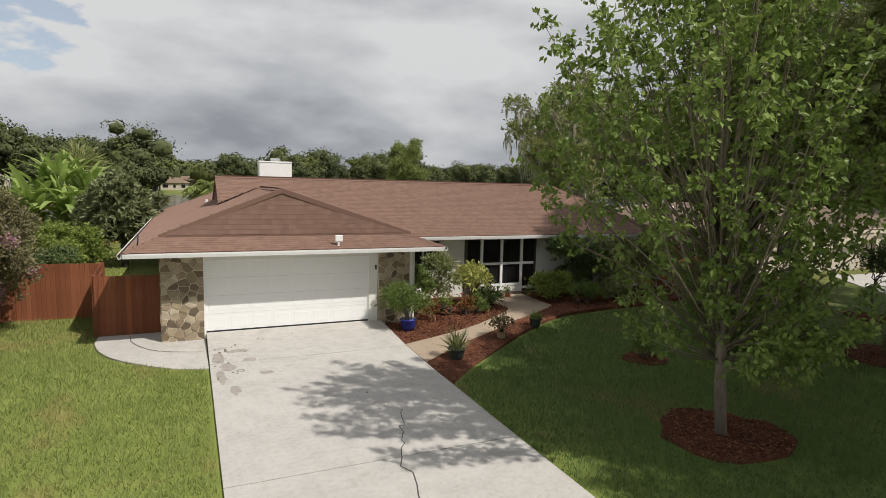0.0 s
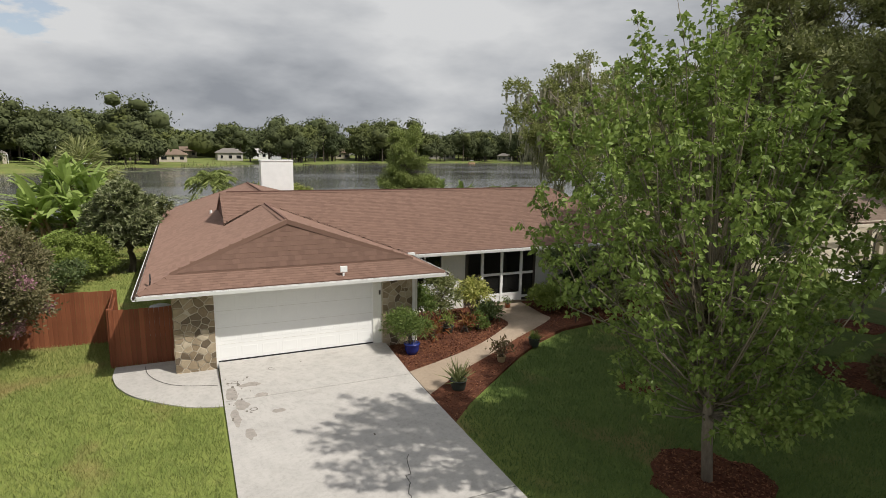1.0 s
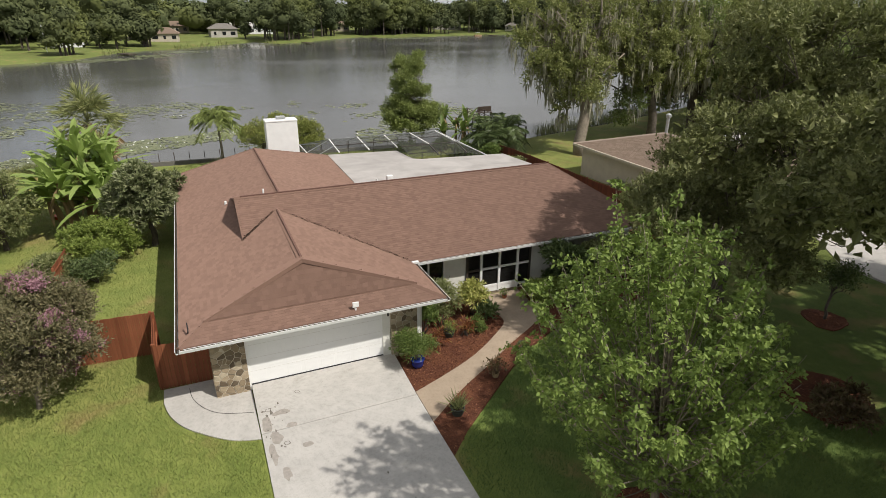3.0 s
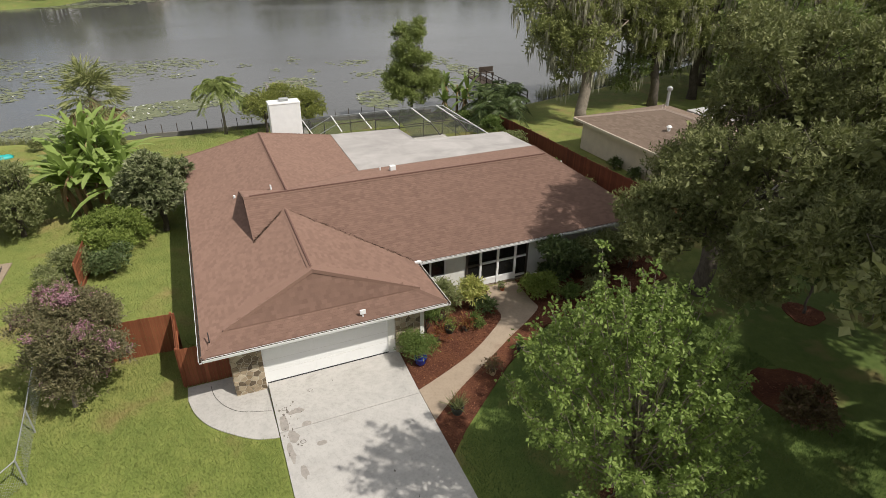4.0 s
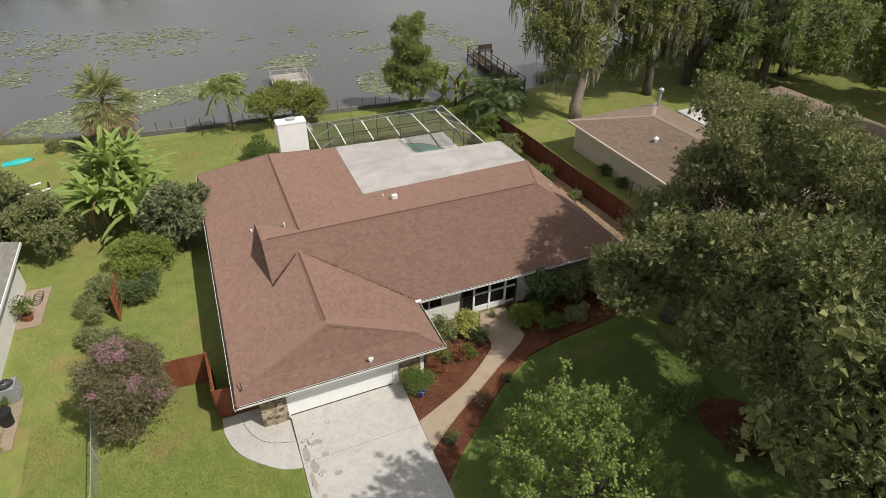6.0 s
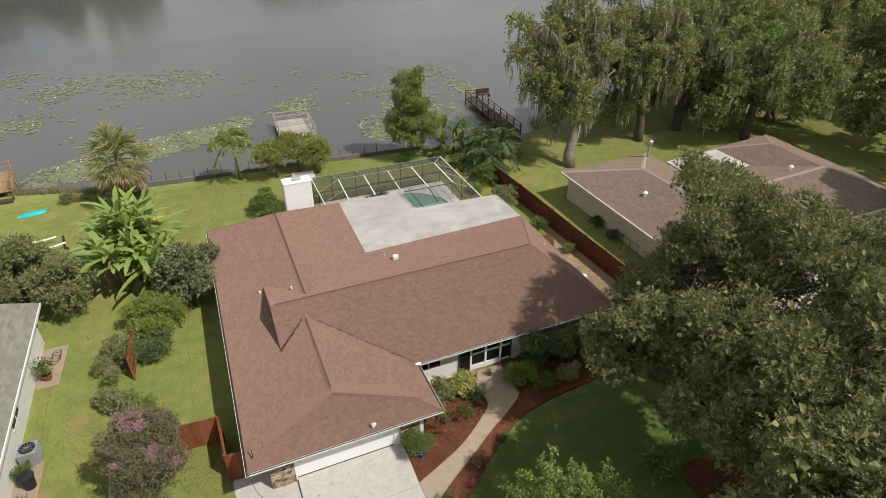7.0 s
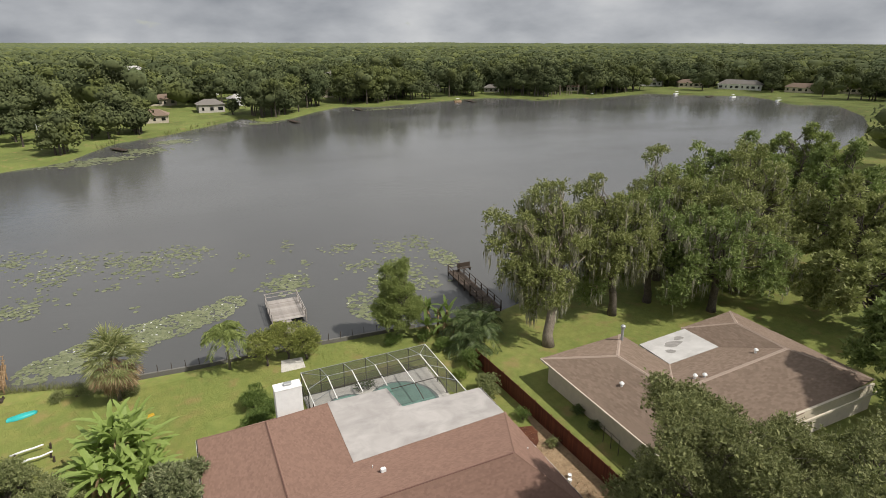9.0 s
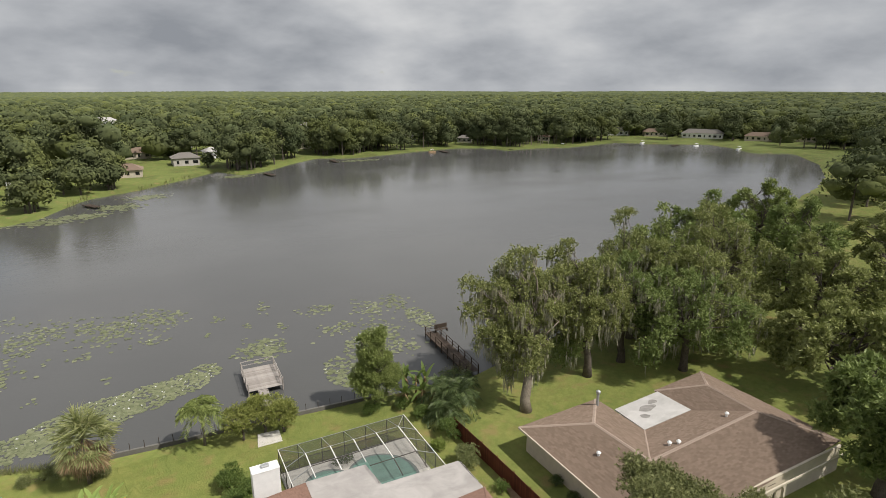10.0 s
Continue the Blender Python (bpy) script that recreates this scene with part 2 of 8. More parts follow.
def make_chip():
    k = Mat("mulch_chip", 0.9, 0.15)
    k.color(k.ramp(k.island(), [(0, (0.060, 0.024, 0.016)), (0.5, (0.155, 0.060, 0.035)), (1, (0.33, 0.16, 0.09))]))
    return k.m


def make_water():
    k = Mat("lake_water", 0.06, 0.5)
    k.b.inputs["IOR"].default_value = 1.33
    silt = k.noise(0.012, 4, 0.6)
    k.color(k.ramp(silt, [(0.35, (0.094, 0.094, 0.092)), (0.7, (0.118, 0.117, 0.114))]))
    n1 = k.noise(1.0, 4, 0.6, k.scaled(1.3, 2.2, 1))
    n2 = k.noise(1.0, 3, 0.5, k.scaled(0.22, 0.5, 1))
    gust = k.ramp(k.noise(0.010, 4, 0.6, k.scaled(1, 2.0, 1)), [(0.40, (0.06, 0.06, 0.06)), (0.66, (0.24, 0.24, 0.24))])
    k.rough(gust)
    k.bump(k.math("ADD", n1, k.math("MULTIPLY", n2, 1.5)), 0.30, 0.06)
    return k.m


def make_bark(name, lo, hi):
    k = Mat(name, 0.9, 0.15)
    n = k.noise(1.0, 6, 0.7, k.scaled(14, 14, 3))
    p = k.noise(2.2, 4, 0.6)
    c = k.mix(0.4, k.ramp(n, [(0.3, lo), (0.7, hi)]), k.ramp(p, [(0.4, lo), (0.7, hi)]))
    k.color(c).bump(n, 0.8, 0.03)
    return k.m


def make_screen(name, density, col):
    """Insect screen: a fine dark weave, partly open."""
    k = Mat(name, 0.8, 0.1)
    k.color(col)
    t = k.n.new("ShaderNodeBsdfTransparent")
    ms = k.n.new("ShaderNodeMixShader")
    ms.inputs[0].default_value = density
    k.l.new(t.outputs[0], ms.inputs[1])
    k.l.new(k.b.outputs[0], ms.inputs[2])
    k.l.new(ms.outputs[0], k.n["Material Output"].inputs["Surface"])
    return k.m


def make_canopy():
    k = Mat("far_foliage", 0.85, 0.1)
    k.b.inputs["Diffuse Roughness"].default_value = 1.0
    kind_, mid, fine = k.noise(0.055, 2, 0.5), k.noise(0.2, 4, 0.65), k.noise(0.9, 4, 0.7)
    f = k.math("ADD", k.math("MULTIPLY", k.island(), 0.30), k.math("MULTIPLY", mid, 0.55))
    c = k.ramp(f, [(0.15, (0.080, 0.094, 0.046)), (0.45, (0.128, 0.148, 0.066)), (0.8, (0.186, 0.202, 0.090))])
    # crowns differ from yellow-green to dark olive
    c = k.mix(0.75, c, k.ramp(kind_, [(0.32, (0.62, 0.70, 0.72)), (0.5, (1, 1, 1)), (0.64, (1.45, 1.42, 1.0))]), "MULTIPLY")
    c = k.mix(0.3, c, k.ramp(fine, [(0.3, (0.5, 0.52, 0.5)), (0.7, (1, 1, 1))]), "MULTIPLY")
    k.color(c).bump(fine, 0.5, 0.4)
    return k.m


LAWN = make_lawn()
CONCRETE = make_concrete("driveway_concrete", (0.52, 0.495, 0.465), (0.34, 0.31, 0.275))
WALKCON = make_concrete("walk_concrete", (0.40, 0.315, 0.235), (0.25, 0.155, 0.095))
SHINGLE = make_shingle("roof_shingle", (0.226, 0.139, 0.107), (0.254, 0.157, 0.121), (0.284, 0.177, 0.138), (0.17, 0.108, 0.085))
SHINGLE_CAP = make_shingle("ridge_shingle", (0.12, 0.068, 0.055), (0.16, 0.09, 0.072), (0.21, 0.122, 0.10), (0.085, 0.06, 0.05))
SHINGLE_TAN = make_shingle("tan_shingle", (0.222, 0.162, 0.122), (0.252, 0.186, 0.142), (0.295, 0.220, 0.170), (0.13, 0.096, 0.075))
CAP_TAN = make_shingle("tan_ridge_shingle", (0.40, 0.31, 0.25), (0.44, 0.345, 0.285), (0.48, 0.385, 0.32), (0.33, 0.25, 0.21))
SHINGLE_GREY = make_shingle("grey_shingle", (0.19, 0.178, 0.155), (0.225, 0.212, 0.186), (0.265, 0.252, 0.222), (0.15, 0.145, 0.122))
WHITE = plain("white_paint", (0.81, 0.81, 0.80), 0.55, 0.35, 0, 0.05, 3.0, 0.1)
WALLWHITE = plain("white_stucco_wall", (0.74, 0.73, 0.68), 0.8, 0.2, 0, 0.07, 2.0, 0.3)
DOORWHITE = plain("door_enamel", (0.82, 0.82, 0.81), 0.42, 0.4, 0, 0.03, 2.0, 0.05)
CREAM = plain("cream_stucco", (0.55, 0.49, 0.39), 0.85, 0.2, 0, 0.1, 1.5, 0.3)
FLATPALE = make_coating("pale_roof_coating", (0.43, 0.415, 0.40), (0.54, 0.52, 0.50), (0.33, 0.315, 0.30))
ROOFSTAIN = plain("roof_puddle_stain", (0.27, 0.255, 0.24), 0.8, 0.2, 0, 0.3, 3, 0.1)
FLATROOF = make_coating("flat_roof_coating", (0.36, 0.335, 0.318), (0.47, 0.44, 0.42), (0.29, 0.272, 0.26))
STONE = make_stone()
MORTAR = plain("mortar", (0.50, 0.44, 0.35), 0.9, 0.2, 0, 0.15, 8.0, 0.5)
FENCE = make_wood("fence_wood", (0.21, 0.068, 0.032), (0.39, 0.140, 0.068))
FENCE_DARK = make_wood("dark_fence_wood", (0.10, 0.028, 0.016), (0.19, 0.055, 0.03))
DOCKWOOD = make_wood("dock_wood", (0.34, 0.30, 0.27), (0.56, 0.51, 0.47), 8)
DOCKTAN = make_wood("tan_dock_wood", (0.27, 0.17, 0.09), (0.47, 0.32, 0.18), 8)
DARKWOOD = make_wood("dark_dock_wood", (0.055, 0.04, 0.03), (0.12, 0.09, 0.07), 8)
MULCH = make_mulch()
CHIP = make_chip()
WATER = make_water()
BARK = make_bark("oak_bark", (0.07, 0.058, 0.046), (0.20, 0.17, 0.14))
BARK_PALE = make_bark("pale_bark", (0.15, 0.125, 0.095), (0.36, 0.31, 0.25))
BARK_PALM = make_bark("palm_bark", (0.13, 0.11, 0.09), (0.30, 0.27, 0.23))
SCREEN = make_screen("insect_screen", 0.34, (0.085, 0.085, 0.078))
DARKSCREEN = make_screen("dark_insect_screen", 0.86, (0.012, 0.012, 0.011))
CANOPY = make_canopy()
BRONZE = plain("bronze_aluminium", (0.055, 0.045, 0.036), 0.45, 0.5, 0, 0.1, 4, 0.05)
ALUM = plain("white_aluminium", (0.74, 0.73, 0.70), 0.45, 0.5, 0, 0.05, 4, 0.05)
GALV = plain("galvanised_steel", (0.42, 0.43, 0.43), 0.5, 0.5, 0.4, 0.12, 9, 0.1)
DARKGLASS = plain("dark_glass", (0.012, 0.014, 0.015), 0.08, 0.6, 0, 0.1, 2, 0)
POOLWATER = plain("pool_water", (0.20, 0.335, 0.285), 0.05, 0.5, 0, 0.15, 1.5, 0.12)
POOLDECK = make_concrete("pool_deck", (0.70, 0.665, 0.61), (0.54, 0.50, 0.45))
COPING = plain("pool_tile", (0.20, 0.23, 0.22), 0.4, 0.4, 0, 0.15, 5, 0.1)
TERRACOTTA = plain("terracotta", (0.33, 0.12, 0.06), 0.8, 0.2, 0, 0.15, 6)
BLUEPOT = plain("blue_glaze", (0.02, 0.035, 0.20), 0.2, 0.5, 0, 0.2, 5, 0)
DARKPOT = plain("dark_green_pot", (0.045, 0.055, 0.045), 0.6, 0.3, 0, 0.15, 6)
BEIGEPOT = plain("beige_pot", (0.42, 0.33, 0.19), 0.7, 0.3, 0, 0.15, 6)
SOIL = plain("soil", (0.05, 0.035, 0.025), 0.95, 0.1, 0, 0.3, 20, 0.6)
BLACKPLASTIC = plain("black_plastic", (0.02, 0.02, 0.022), 0.5, 0.4, 0, 0.15, 5, 0)
GREYMETAL = plain("grey_enamel", (0.33, 0.34, 0.34), 0.5, 0.4, 0.2, 0.1, 6, 0.05)
TEAL = plain("turquoise_plastic", (0.03, 0.42, 0.40), 0.45, 0.4, 0, 0.1, 4, 0.05)
YELLOW = plain("yellow_plastic", (0.55, 0.33, 0.02), 0.5, 0.4, 0, 0.1, 4, 0.05)
RED = plain("red_plastic", (0.5, 0.06, 0.02), 0.5, 0.4, 0, 0.1, 4, 0.05)
SOFFIT = plain("soffit_white", (0.70, 0.69, 0.66), 0.7, 0.25, 0, 0.05, 3)
CRACK = plain("dark_joint", (0.06, 0.055, 0.05), 0.95, 0.1, 0, 0.3, 20, 0.2)
SMUDGE = plain("tyre_smudge", (0.33, 0.30, 0.27), 0.9, 0.2, 0, 0.22, 7, 0.1)
OILSTAIN = plain("oil_stain", (0.17, 0.15, 0.13), 0.9, 0.2, 0, 0.35, 12, 0.1)
CONC_SEAWALL = make_concrete("seawall_concrete", (0.20, 0.19, 0.17), (0.09, 0.085, 0.075))
GRASSBLADE = leaf_mat("grass_blades", (0.115, 0.152, 0.034), (0.190, 0.230, 0.054), (0.280, 0.298, 0.092), 0.3, 0.6, 1.25, 0.75)
# darker copy of the lawn blades, tree shade mixed into the green
SHADEBLADE = leaf_mat("shade_toned_turf_blades", (0.070, 0.132, 0.034), (0.112, 0.185, 0.048), (0.175, 0.240, 0.075), 0.3, 0.6, 1.0)
REEDS = leaf_mat("reeds", (0.09, 0.11, 0.035), (0.16, 0.165, 0.06), (0.26, 0.24, 0.11), 0.3, 0.6)
LF_MAPLE = leaf_mat("maple_leaves", (0.078, 0.118, 0.024), (0.140, 0.200, 0.038), (0.225, 0.285, 0.066), 0.38, 0.5, 1.5)
LF_OAK = leaf_mat("live_oak_leaves", (0.066, 0.074, 0.027), (0.124, 0.134, 0.047), (0.205, 0.208, 0.080), 0.22, 0.6, 1.55)
LF_CYP = leaf_mat("lakeside_leaves", (0.110, 0.126, 0.038), (0.200, 0.215, 0.066), (0.290, 0.300, 0.110), 0.32)
LF_GREEN = leaf_mat("bright_green_leaves", (0.050, 0.082, 0.018), (0.100, 0.148, 0.030), (0.185, 0.232, 0.058), 0.35)
LF_DARK = leaf_mat("dark_glossy_leaves", (0.036, 0.056, 0.018), (0.074, 0.106, 0.034), (0.145, 0.175, 0.066), 0.22, 0.35)
LF_LIME = leaf_mat("lime_leaves", (0.085, 0.120, 0.020), (0.165, 0.215, 0.036), (0.260, 0.300, 0.066), 0.4, 0.5, 1.5)
LF_YELLOW = leaf_mat("yellow_croton_leaves", (0.22, 0.26, 0.04), (0.46, 0.46, 0.10), (0.68, 0.64, 0.25), 0.3, 0.5, 1.05)
LF_PALM = leaf_mat("palm_fronds", (0.115, 0.134, 0.044), (0.205, 0.222, 0.078), (0.315, 0.310, 0.135), 0.28)
LF_PALMDEAD = leaf_mat("dead_palm_fronds", (0.14, 0.085, 0.045), (0.25, 0.165, 0.085), (0.36, 0.26, 0.15), 0.2, 0.8)
LF_BANANA = leaf_mat("banana_leaves", (0.105, 0.160, 0.030), (0.185, 0.250, 0.055), (0.275, 0.335, 0.105), 0.45, 0.45, 1.8)
LF_OLIVE = leaf_mat("olive_leaves", (0.078, 0.094, 0.032), (0.150, 0.166, 0.060), (0.245, 0.246, 0.110), 0.32, 0.5, 1.6)
LF_CITRUS = leaf_mat("citrus_leaves", (0.105, 0.125, 0.026), (0.200, 0.220, 0.046), (0.320, 0.320, 0.090), 0.38, 0.45, 1.5)
LITTER = plain("sandy_litter", (0.33, 0.235, 0.145), 0.95, 0.1, 0, 0.35, 2.5, 0.6)
DRYLEAF = leaf_mat("dry_leaves", (0.17, 0.105, 0.055), (0.33, 0.22, 0.125), (0.50, 0.37, 0.23), 0.2, 0.7, 1.0)
LF_RED = leaf_mat("red_leaves", (0.10, 0.022, 0.012), (0.20, 0.055, 0.02), (0.24, 0.16, 0.04), 0.3)
FARWALL = plain("weathered_pale_wall", (0.50, 0.47, 0.42), 0.85, 0.2, 0, 0.12, 0.4, 0.2)
FARROOF = make_shingle("far_roof", (0.20, 0.185, 0.165), (0.24, 0.22, 0.20), (0.29, 0.27, 0.245), (0.15, 0.14, 0.125))
LF_LOQUAT = leaf_mat("loquat_leaves", (0.066, 0.080, 0.034), (0.135, 0.155, 0.066), (0.260, 0.262, 0.142), 0.26, 0.4, 1.5)
LF_LAKE = leaf_mat("upright_olive_leaves", (0.075, 0.098, 0.024), (0.140, 0.170, 0.042), (0.215, 0.240, 0.075), 0.34, 0.5, 1.85)
LF_MYRTLE = leaf_mat("myrtle_leaves", (0.070, 0.066, 0.034), (0.130, 0.118, 0.056), (0.215, 0.178, 0.095), 0.28, 0.5, 1.5)
LF_MIDGREEN = leaf_mat("mid_green_leaves", (0.080, 0.112, 0.030), (0.145, 0.190, 0.050), (0.225, 0.262, 0.082), 0.32)
LF_BRONZE = leaf_mat("bronze_leaves", (0.05, 0.03, 0.018), (0.10, 0.06, 0.032), (0.14, 0.12, 0.05), 0.25)
LF_MOSS = leaf_mat("spanish_moss", (0.25, 0.24, 0.17), (0.38, 0.36, 0.26), (0.52, 0.48, 0.36), 0.3, 0.9, 1.05)
LF_PINK = leaf_mat("pink_blossom", (0.34, 0.15, 0.20), (0.48, 0.24, 0.31), (0.62, 0.38, 0.44), 0.3, 0.7, 1.0)
LF_LILY = leaf_mat("lily_pads", (0.12, 0.138, 0.066), (0.18, 0.198, 0.096), (0.265, 0.275, 0.155), 0.1, 0.4, 1.1)


# ---- mesh helpers ----
class Geo:
    """Collects vertices and faces of one mesh."""

    def __init__(self):
        self.v, self.f = [], []

    def face(self, pts):
        i = len(self.v)
        self.v += [tuple(p) for p in pts]
        self.f.append(tuple(range(i, i + len(pts))))
        return self

    def box(self, x0, x1, y0, y1, z0, z1, m=None):
        i = len(self.v)
        pts = [(x0, y0, z0), (x1, y0, z0), (x1, y1, z0), (x0, y1, z0), (x0, y0, z1), (x1, y0, z1), (x1, y1, z1), (x0, y1, z1)]
        self.v += [tuple(m @ Vector(p)) for p in pts] if m else pts
        self.f += [tuple(i + k for k in q) for q in ((0, 3, 2, 1), (4, 5, 6, 7), (0, 1, 5, 4), (1, 2, 6, 5), (2, 3, 7, 6), (3, 0, 4, 7))]
        return self

    def prism(self, poly, z0, z1):
        """poly: (x, y) counter-clockwise; z0, z1 numbers or functions of x, y."""
        i, n = len(self.v), len(poly)
        za = z0 if callable(z0) else (lambda x, y: z0)
        zb = z1 if callable(z1) else (lambda x, y: z1)
        self.v += [(x, y, za(x, y)) for x, y in poly] + [(x, y, zb(x, y)) for x, y in poly]
        self.f.append(tuple(i + k for k in reversed(range(n))))
        self.f.append(tuple(i + n + k for k in range(n)))
        self.f += [(i + k, i + (k + 1) % n, i + n + (k + 1) % n, i + n + k) for k in range(n)]
        return self

    def slab(self, pts, down):
        """A thick sheet under a planar polygon in space."""
        i, n = len(self.v), len(pts)
        self.v += [tuple(p) for p in pts] + [(p[0], p[1], p[2] - down) for p in pts]
        self.f.append(tuple(i + k for k in range(n)))
        self.f.append(tuple(i + n + k for k in reversed(range(n))))
        self.f += [(i + k, i + n + k, i + n + (k + 1) % n, i + (k + 1) % n) for k in range(n)]
        return self

    def tube(self, path, radii, sides=8):
        path = [Vector(p) for p in path]
        if isinstance(radii, (int, float)):
            radii = [radii] * len(path)
        base = len(self.v)
        for k, p in enumerate(path):
            d = (path[min(k + 1, len(path) - 1)] - path[max(k - 1, 0)]).normalized()
            a = d.orthogonal().normalized() if abs(d.z) < 0.95 else Vector((1, 0, 0))
            a = (a - d * a.dot(d)).normalized()
            b = d.cross(a)
            for s in range(sides):
                t = 2 * math.pi * s / sides
                self.v.append(tuple(p + (a * math.cos(t) + b * math.sin(t)) * radii[k]))
        for k in range(len(path) - 1):
            for s in range(sides):
                q = (s + 1) % sides
                self.f.append((base + k * sides + s, base + k * sides + q, base + (k + 1) * sides + q, base + (k + 1) * sides + s))
        self.f.append(tuple(base + s for s in reversed(range(sides))))
        self.f.append(tuple(base + (len(path) - 1) * sides + s for s in range(sides)))
        return self

    def lathe(self, profile, centre, sides=16):
        """profile: (radius, z) from bottom to top."""
        base, n = len(self.v), len(profile)
        for r, z in profile:
            for s in range(sides):
                t = 2 * math.pi * s / sides
                self.v.append((centre[0] + r * math.cos(t), centre[1] + r * math.sin(t), centre[2] + z))
        for k in range(n - 1):
            for s in range(sides):
                q = (s + 1) % sides
                self.f.append((base + k * sides + s, base + k * sides + q, base + (k + 1) * sides + q, base + (k + 1) * sides + s))
        self.f.append(tuple(base + s for s in reversed(range(sides))))
        self.f.append(tuple(base + (n - 1) * sides + s for s in range(sides)))
        return self

    def mesh(self, name, mat, smooth=False, bevel=0.0):
        me = bpy.data.meshes.new(name)
        me.from_pydata(self.v, [], self.f)
        if bevel:
            bm = bmesh.new()
            bm.from_mesh(me)
            bmesh.ops.remove_doubles(bm, verts=bm.verts, dist=1e-5)
            bmesh.ops.bevel(bm, geom=bm.edges[:], offset=bevel, segments=1, affect="EDGES", clamp_overlap=True)
            bm.to_mesh(me)
            bm.free()
        me.materials.append(mat)
        if smooth:
            me.shade_smooth()
        me.update()
        return me


def thing(name, at, label, category, group="", kind=""):
    ob = new(name)
    ob.location = at
    ob.empty_display_size = 0.2
    return tagged(ob, label, category, group, kind)


def hang(ob, parent):
    """Makes ob, built in world places, a part of parent."""
    ob.parent = parent
    if parent.type == "EMPTY":
        ob.matrix_parent_inverse = Matrix.Translation(-Vector(parent.location))
    return ob


def part(name, geo, mat, parent=None, label="", smooth=False, bevel=0.0, kind=""):
    me = geo if isinstance(geo, bpy.types.Mesh) else geo.mesh(name, mat, smooth, bevel)
    ob = new(name, me)
    if parent:
        hang(ob, parent)
    return tagged(ob, label, kind=kind)


def array_mesh(name, verts, faces, mat, smooth=False):
    """A mesh from numpy arrays: verts (n, 3), faces (m, k) all with k corners."""
    me = bpy.data.meshes.new(name)
    verts, faces = np.asarray(verts, np.float32), np.asarray(faces, np.int32)
    k = faces.shape[1]
    me.vertices.add(len(verts))
    me.vertices.foreach_set("co", verts.ravel())
    me.loops.add(faces.size)
    me.loops.foreach_set("vertex_index", faces.ravel())
    me.polygons.add(len(faces))
    me.polygons.foreach_set("loop_start", np.arange(0, faces.size, k, dtype=np.int32))
    me.materials.append(mat)
    me.update(calc_edges=True)
    if smooth:
        me.shade_smooth()
    else:
        me.shade_flat()
    return me


def unit(a):
    return a / np.maximum(np.linalg.norm(a, axis=-1, keepdims=True), 1e-9)


def leaves_mesh(name, p, d, length, width, mat, rng, fold=0.25, droop=0.0, face=0.55, single=False):
    """One folded leaf per point: p (n, 3) bases, d (n, 3) directions."""
    n = len(p)
    d = unit(d + np.array([0, 0, -droop]))
    side = unit(np.cross(d, rng.normal(size=(n, 3)) + [0, 0, face]))
    up = np.cross(side, d)
    L = (length * rng.uniform(0.7, 1.3, n))[:, None]
    W = (width * rng.uniform(0.7, 1.3, n))[:, None]
    if single:
        v = np.stack([p - side * W * 0.5, p + side * W * 0.5, p + d * L], 1).reshape(-1, 3)
        return array_mesh(name, v, np.arange(n * 3).reshape(-1, 3), mat)
    mid = p + d * L * 0.45
    v = np.stack([p, mid + side * W * 0.5 + up * W * fold, p + d * L, mid - side * W * 0.5 + up * W * fold], 1).reshape(-1, 3)
    i = np.arange(n)[:, None] * 4
    f = np.concatenate([i + [0, 1, 2], i + [0, 2, 3]], 1).reshape(-1, 3)
    return array_mesh(name, v, f, mat)


def sprays(rng, clumps, count, per, spread, shell=0.55, flat=1.0, lift=0.0):
    """Leaf bases and directions in tufts, over the outer part of ellipsoid clumps [(centre, radii)]."""
    vol = np.array([np.prod(r) ** (2 / 3) for _, r in clumps])
    pick = rng.choice(len(clumps), count, p=vol / vol.sum())
    c = np.array([k[0] for k in clumps], float)[pick]
    r = np.array([k[1] for k in clumps], float)[pick]
    u = unit(rng.normal(size=(count, 3)))
    u[:, 2] = np.where(u[:, 2] < -0.45, -u[:, 2] * 0.6, u[:, 2])
    rad = shell + (1.06 - shell) * rng.random(count) ** 0.7
    q = c + u * r * rad[:, None]
    out = unit(u * [1, 1, flat] + rng.normal(size=(count, 3)) * 0.35)
    p = np.repeat(q, per, 0) + rng.normal(size=(count * per, 3)) * spread
    d = np.repeat(out, per, 0) * (0.4 + 0.3 * lift) + rng.normal(size=(count * per, 3)) * (0.7 - 0.2 * lift) + [0, 0, 0.5 * lift]
    return p, unit(d)


def sprigs(rng, clumps, count, per, length, up=0.6, shell=0.5, loose=0.25):
    """Leaf bases and directions on short upright shoots, over the outer part of ellipsoid clumps."""
    vol = np.array([np.prod(r) ** (2 / 3) for _, r in clumps])
    pick = rng.choice(len(clumps), count, p=vol / vol.sum())
    c = np.array([k[0] for k in clumps], float)[pick]
    r = np.array([k[1] for k in clumps], float)[pick]
    u = unit(rng.normal(size=(count, 3)))
    u[:, 2] = np.where(u[:, 2] < -0.5, -u[:, 2] * 0.7, u[:, 2])
    q = c + u * r * (shell + (1.0 - shell) * rng.random(count) ** 0.6)[:, None]
    axis_ = unit(u * (1 - up) + [0, 0, up] + rng.normal(size=(count, 3)) * loose)
    L = length * rng.uniform(0.6, 1.35, (count, 1, 1))
    t = rng.random((count, per, 1))
    side = unit(np.cross(axis_[:, None], rng.normal(size=(count, per, 3))))
    p = q[:, None] + axis_[:, None] * L * t + side * 0.06 * length
    d = axis_[:, None] * (0.35 + 0.5 * t) + side * 0.8
    return p.reshape(-1, 3), unit(d.reshape(-1, 3))


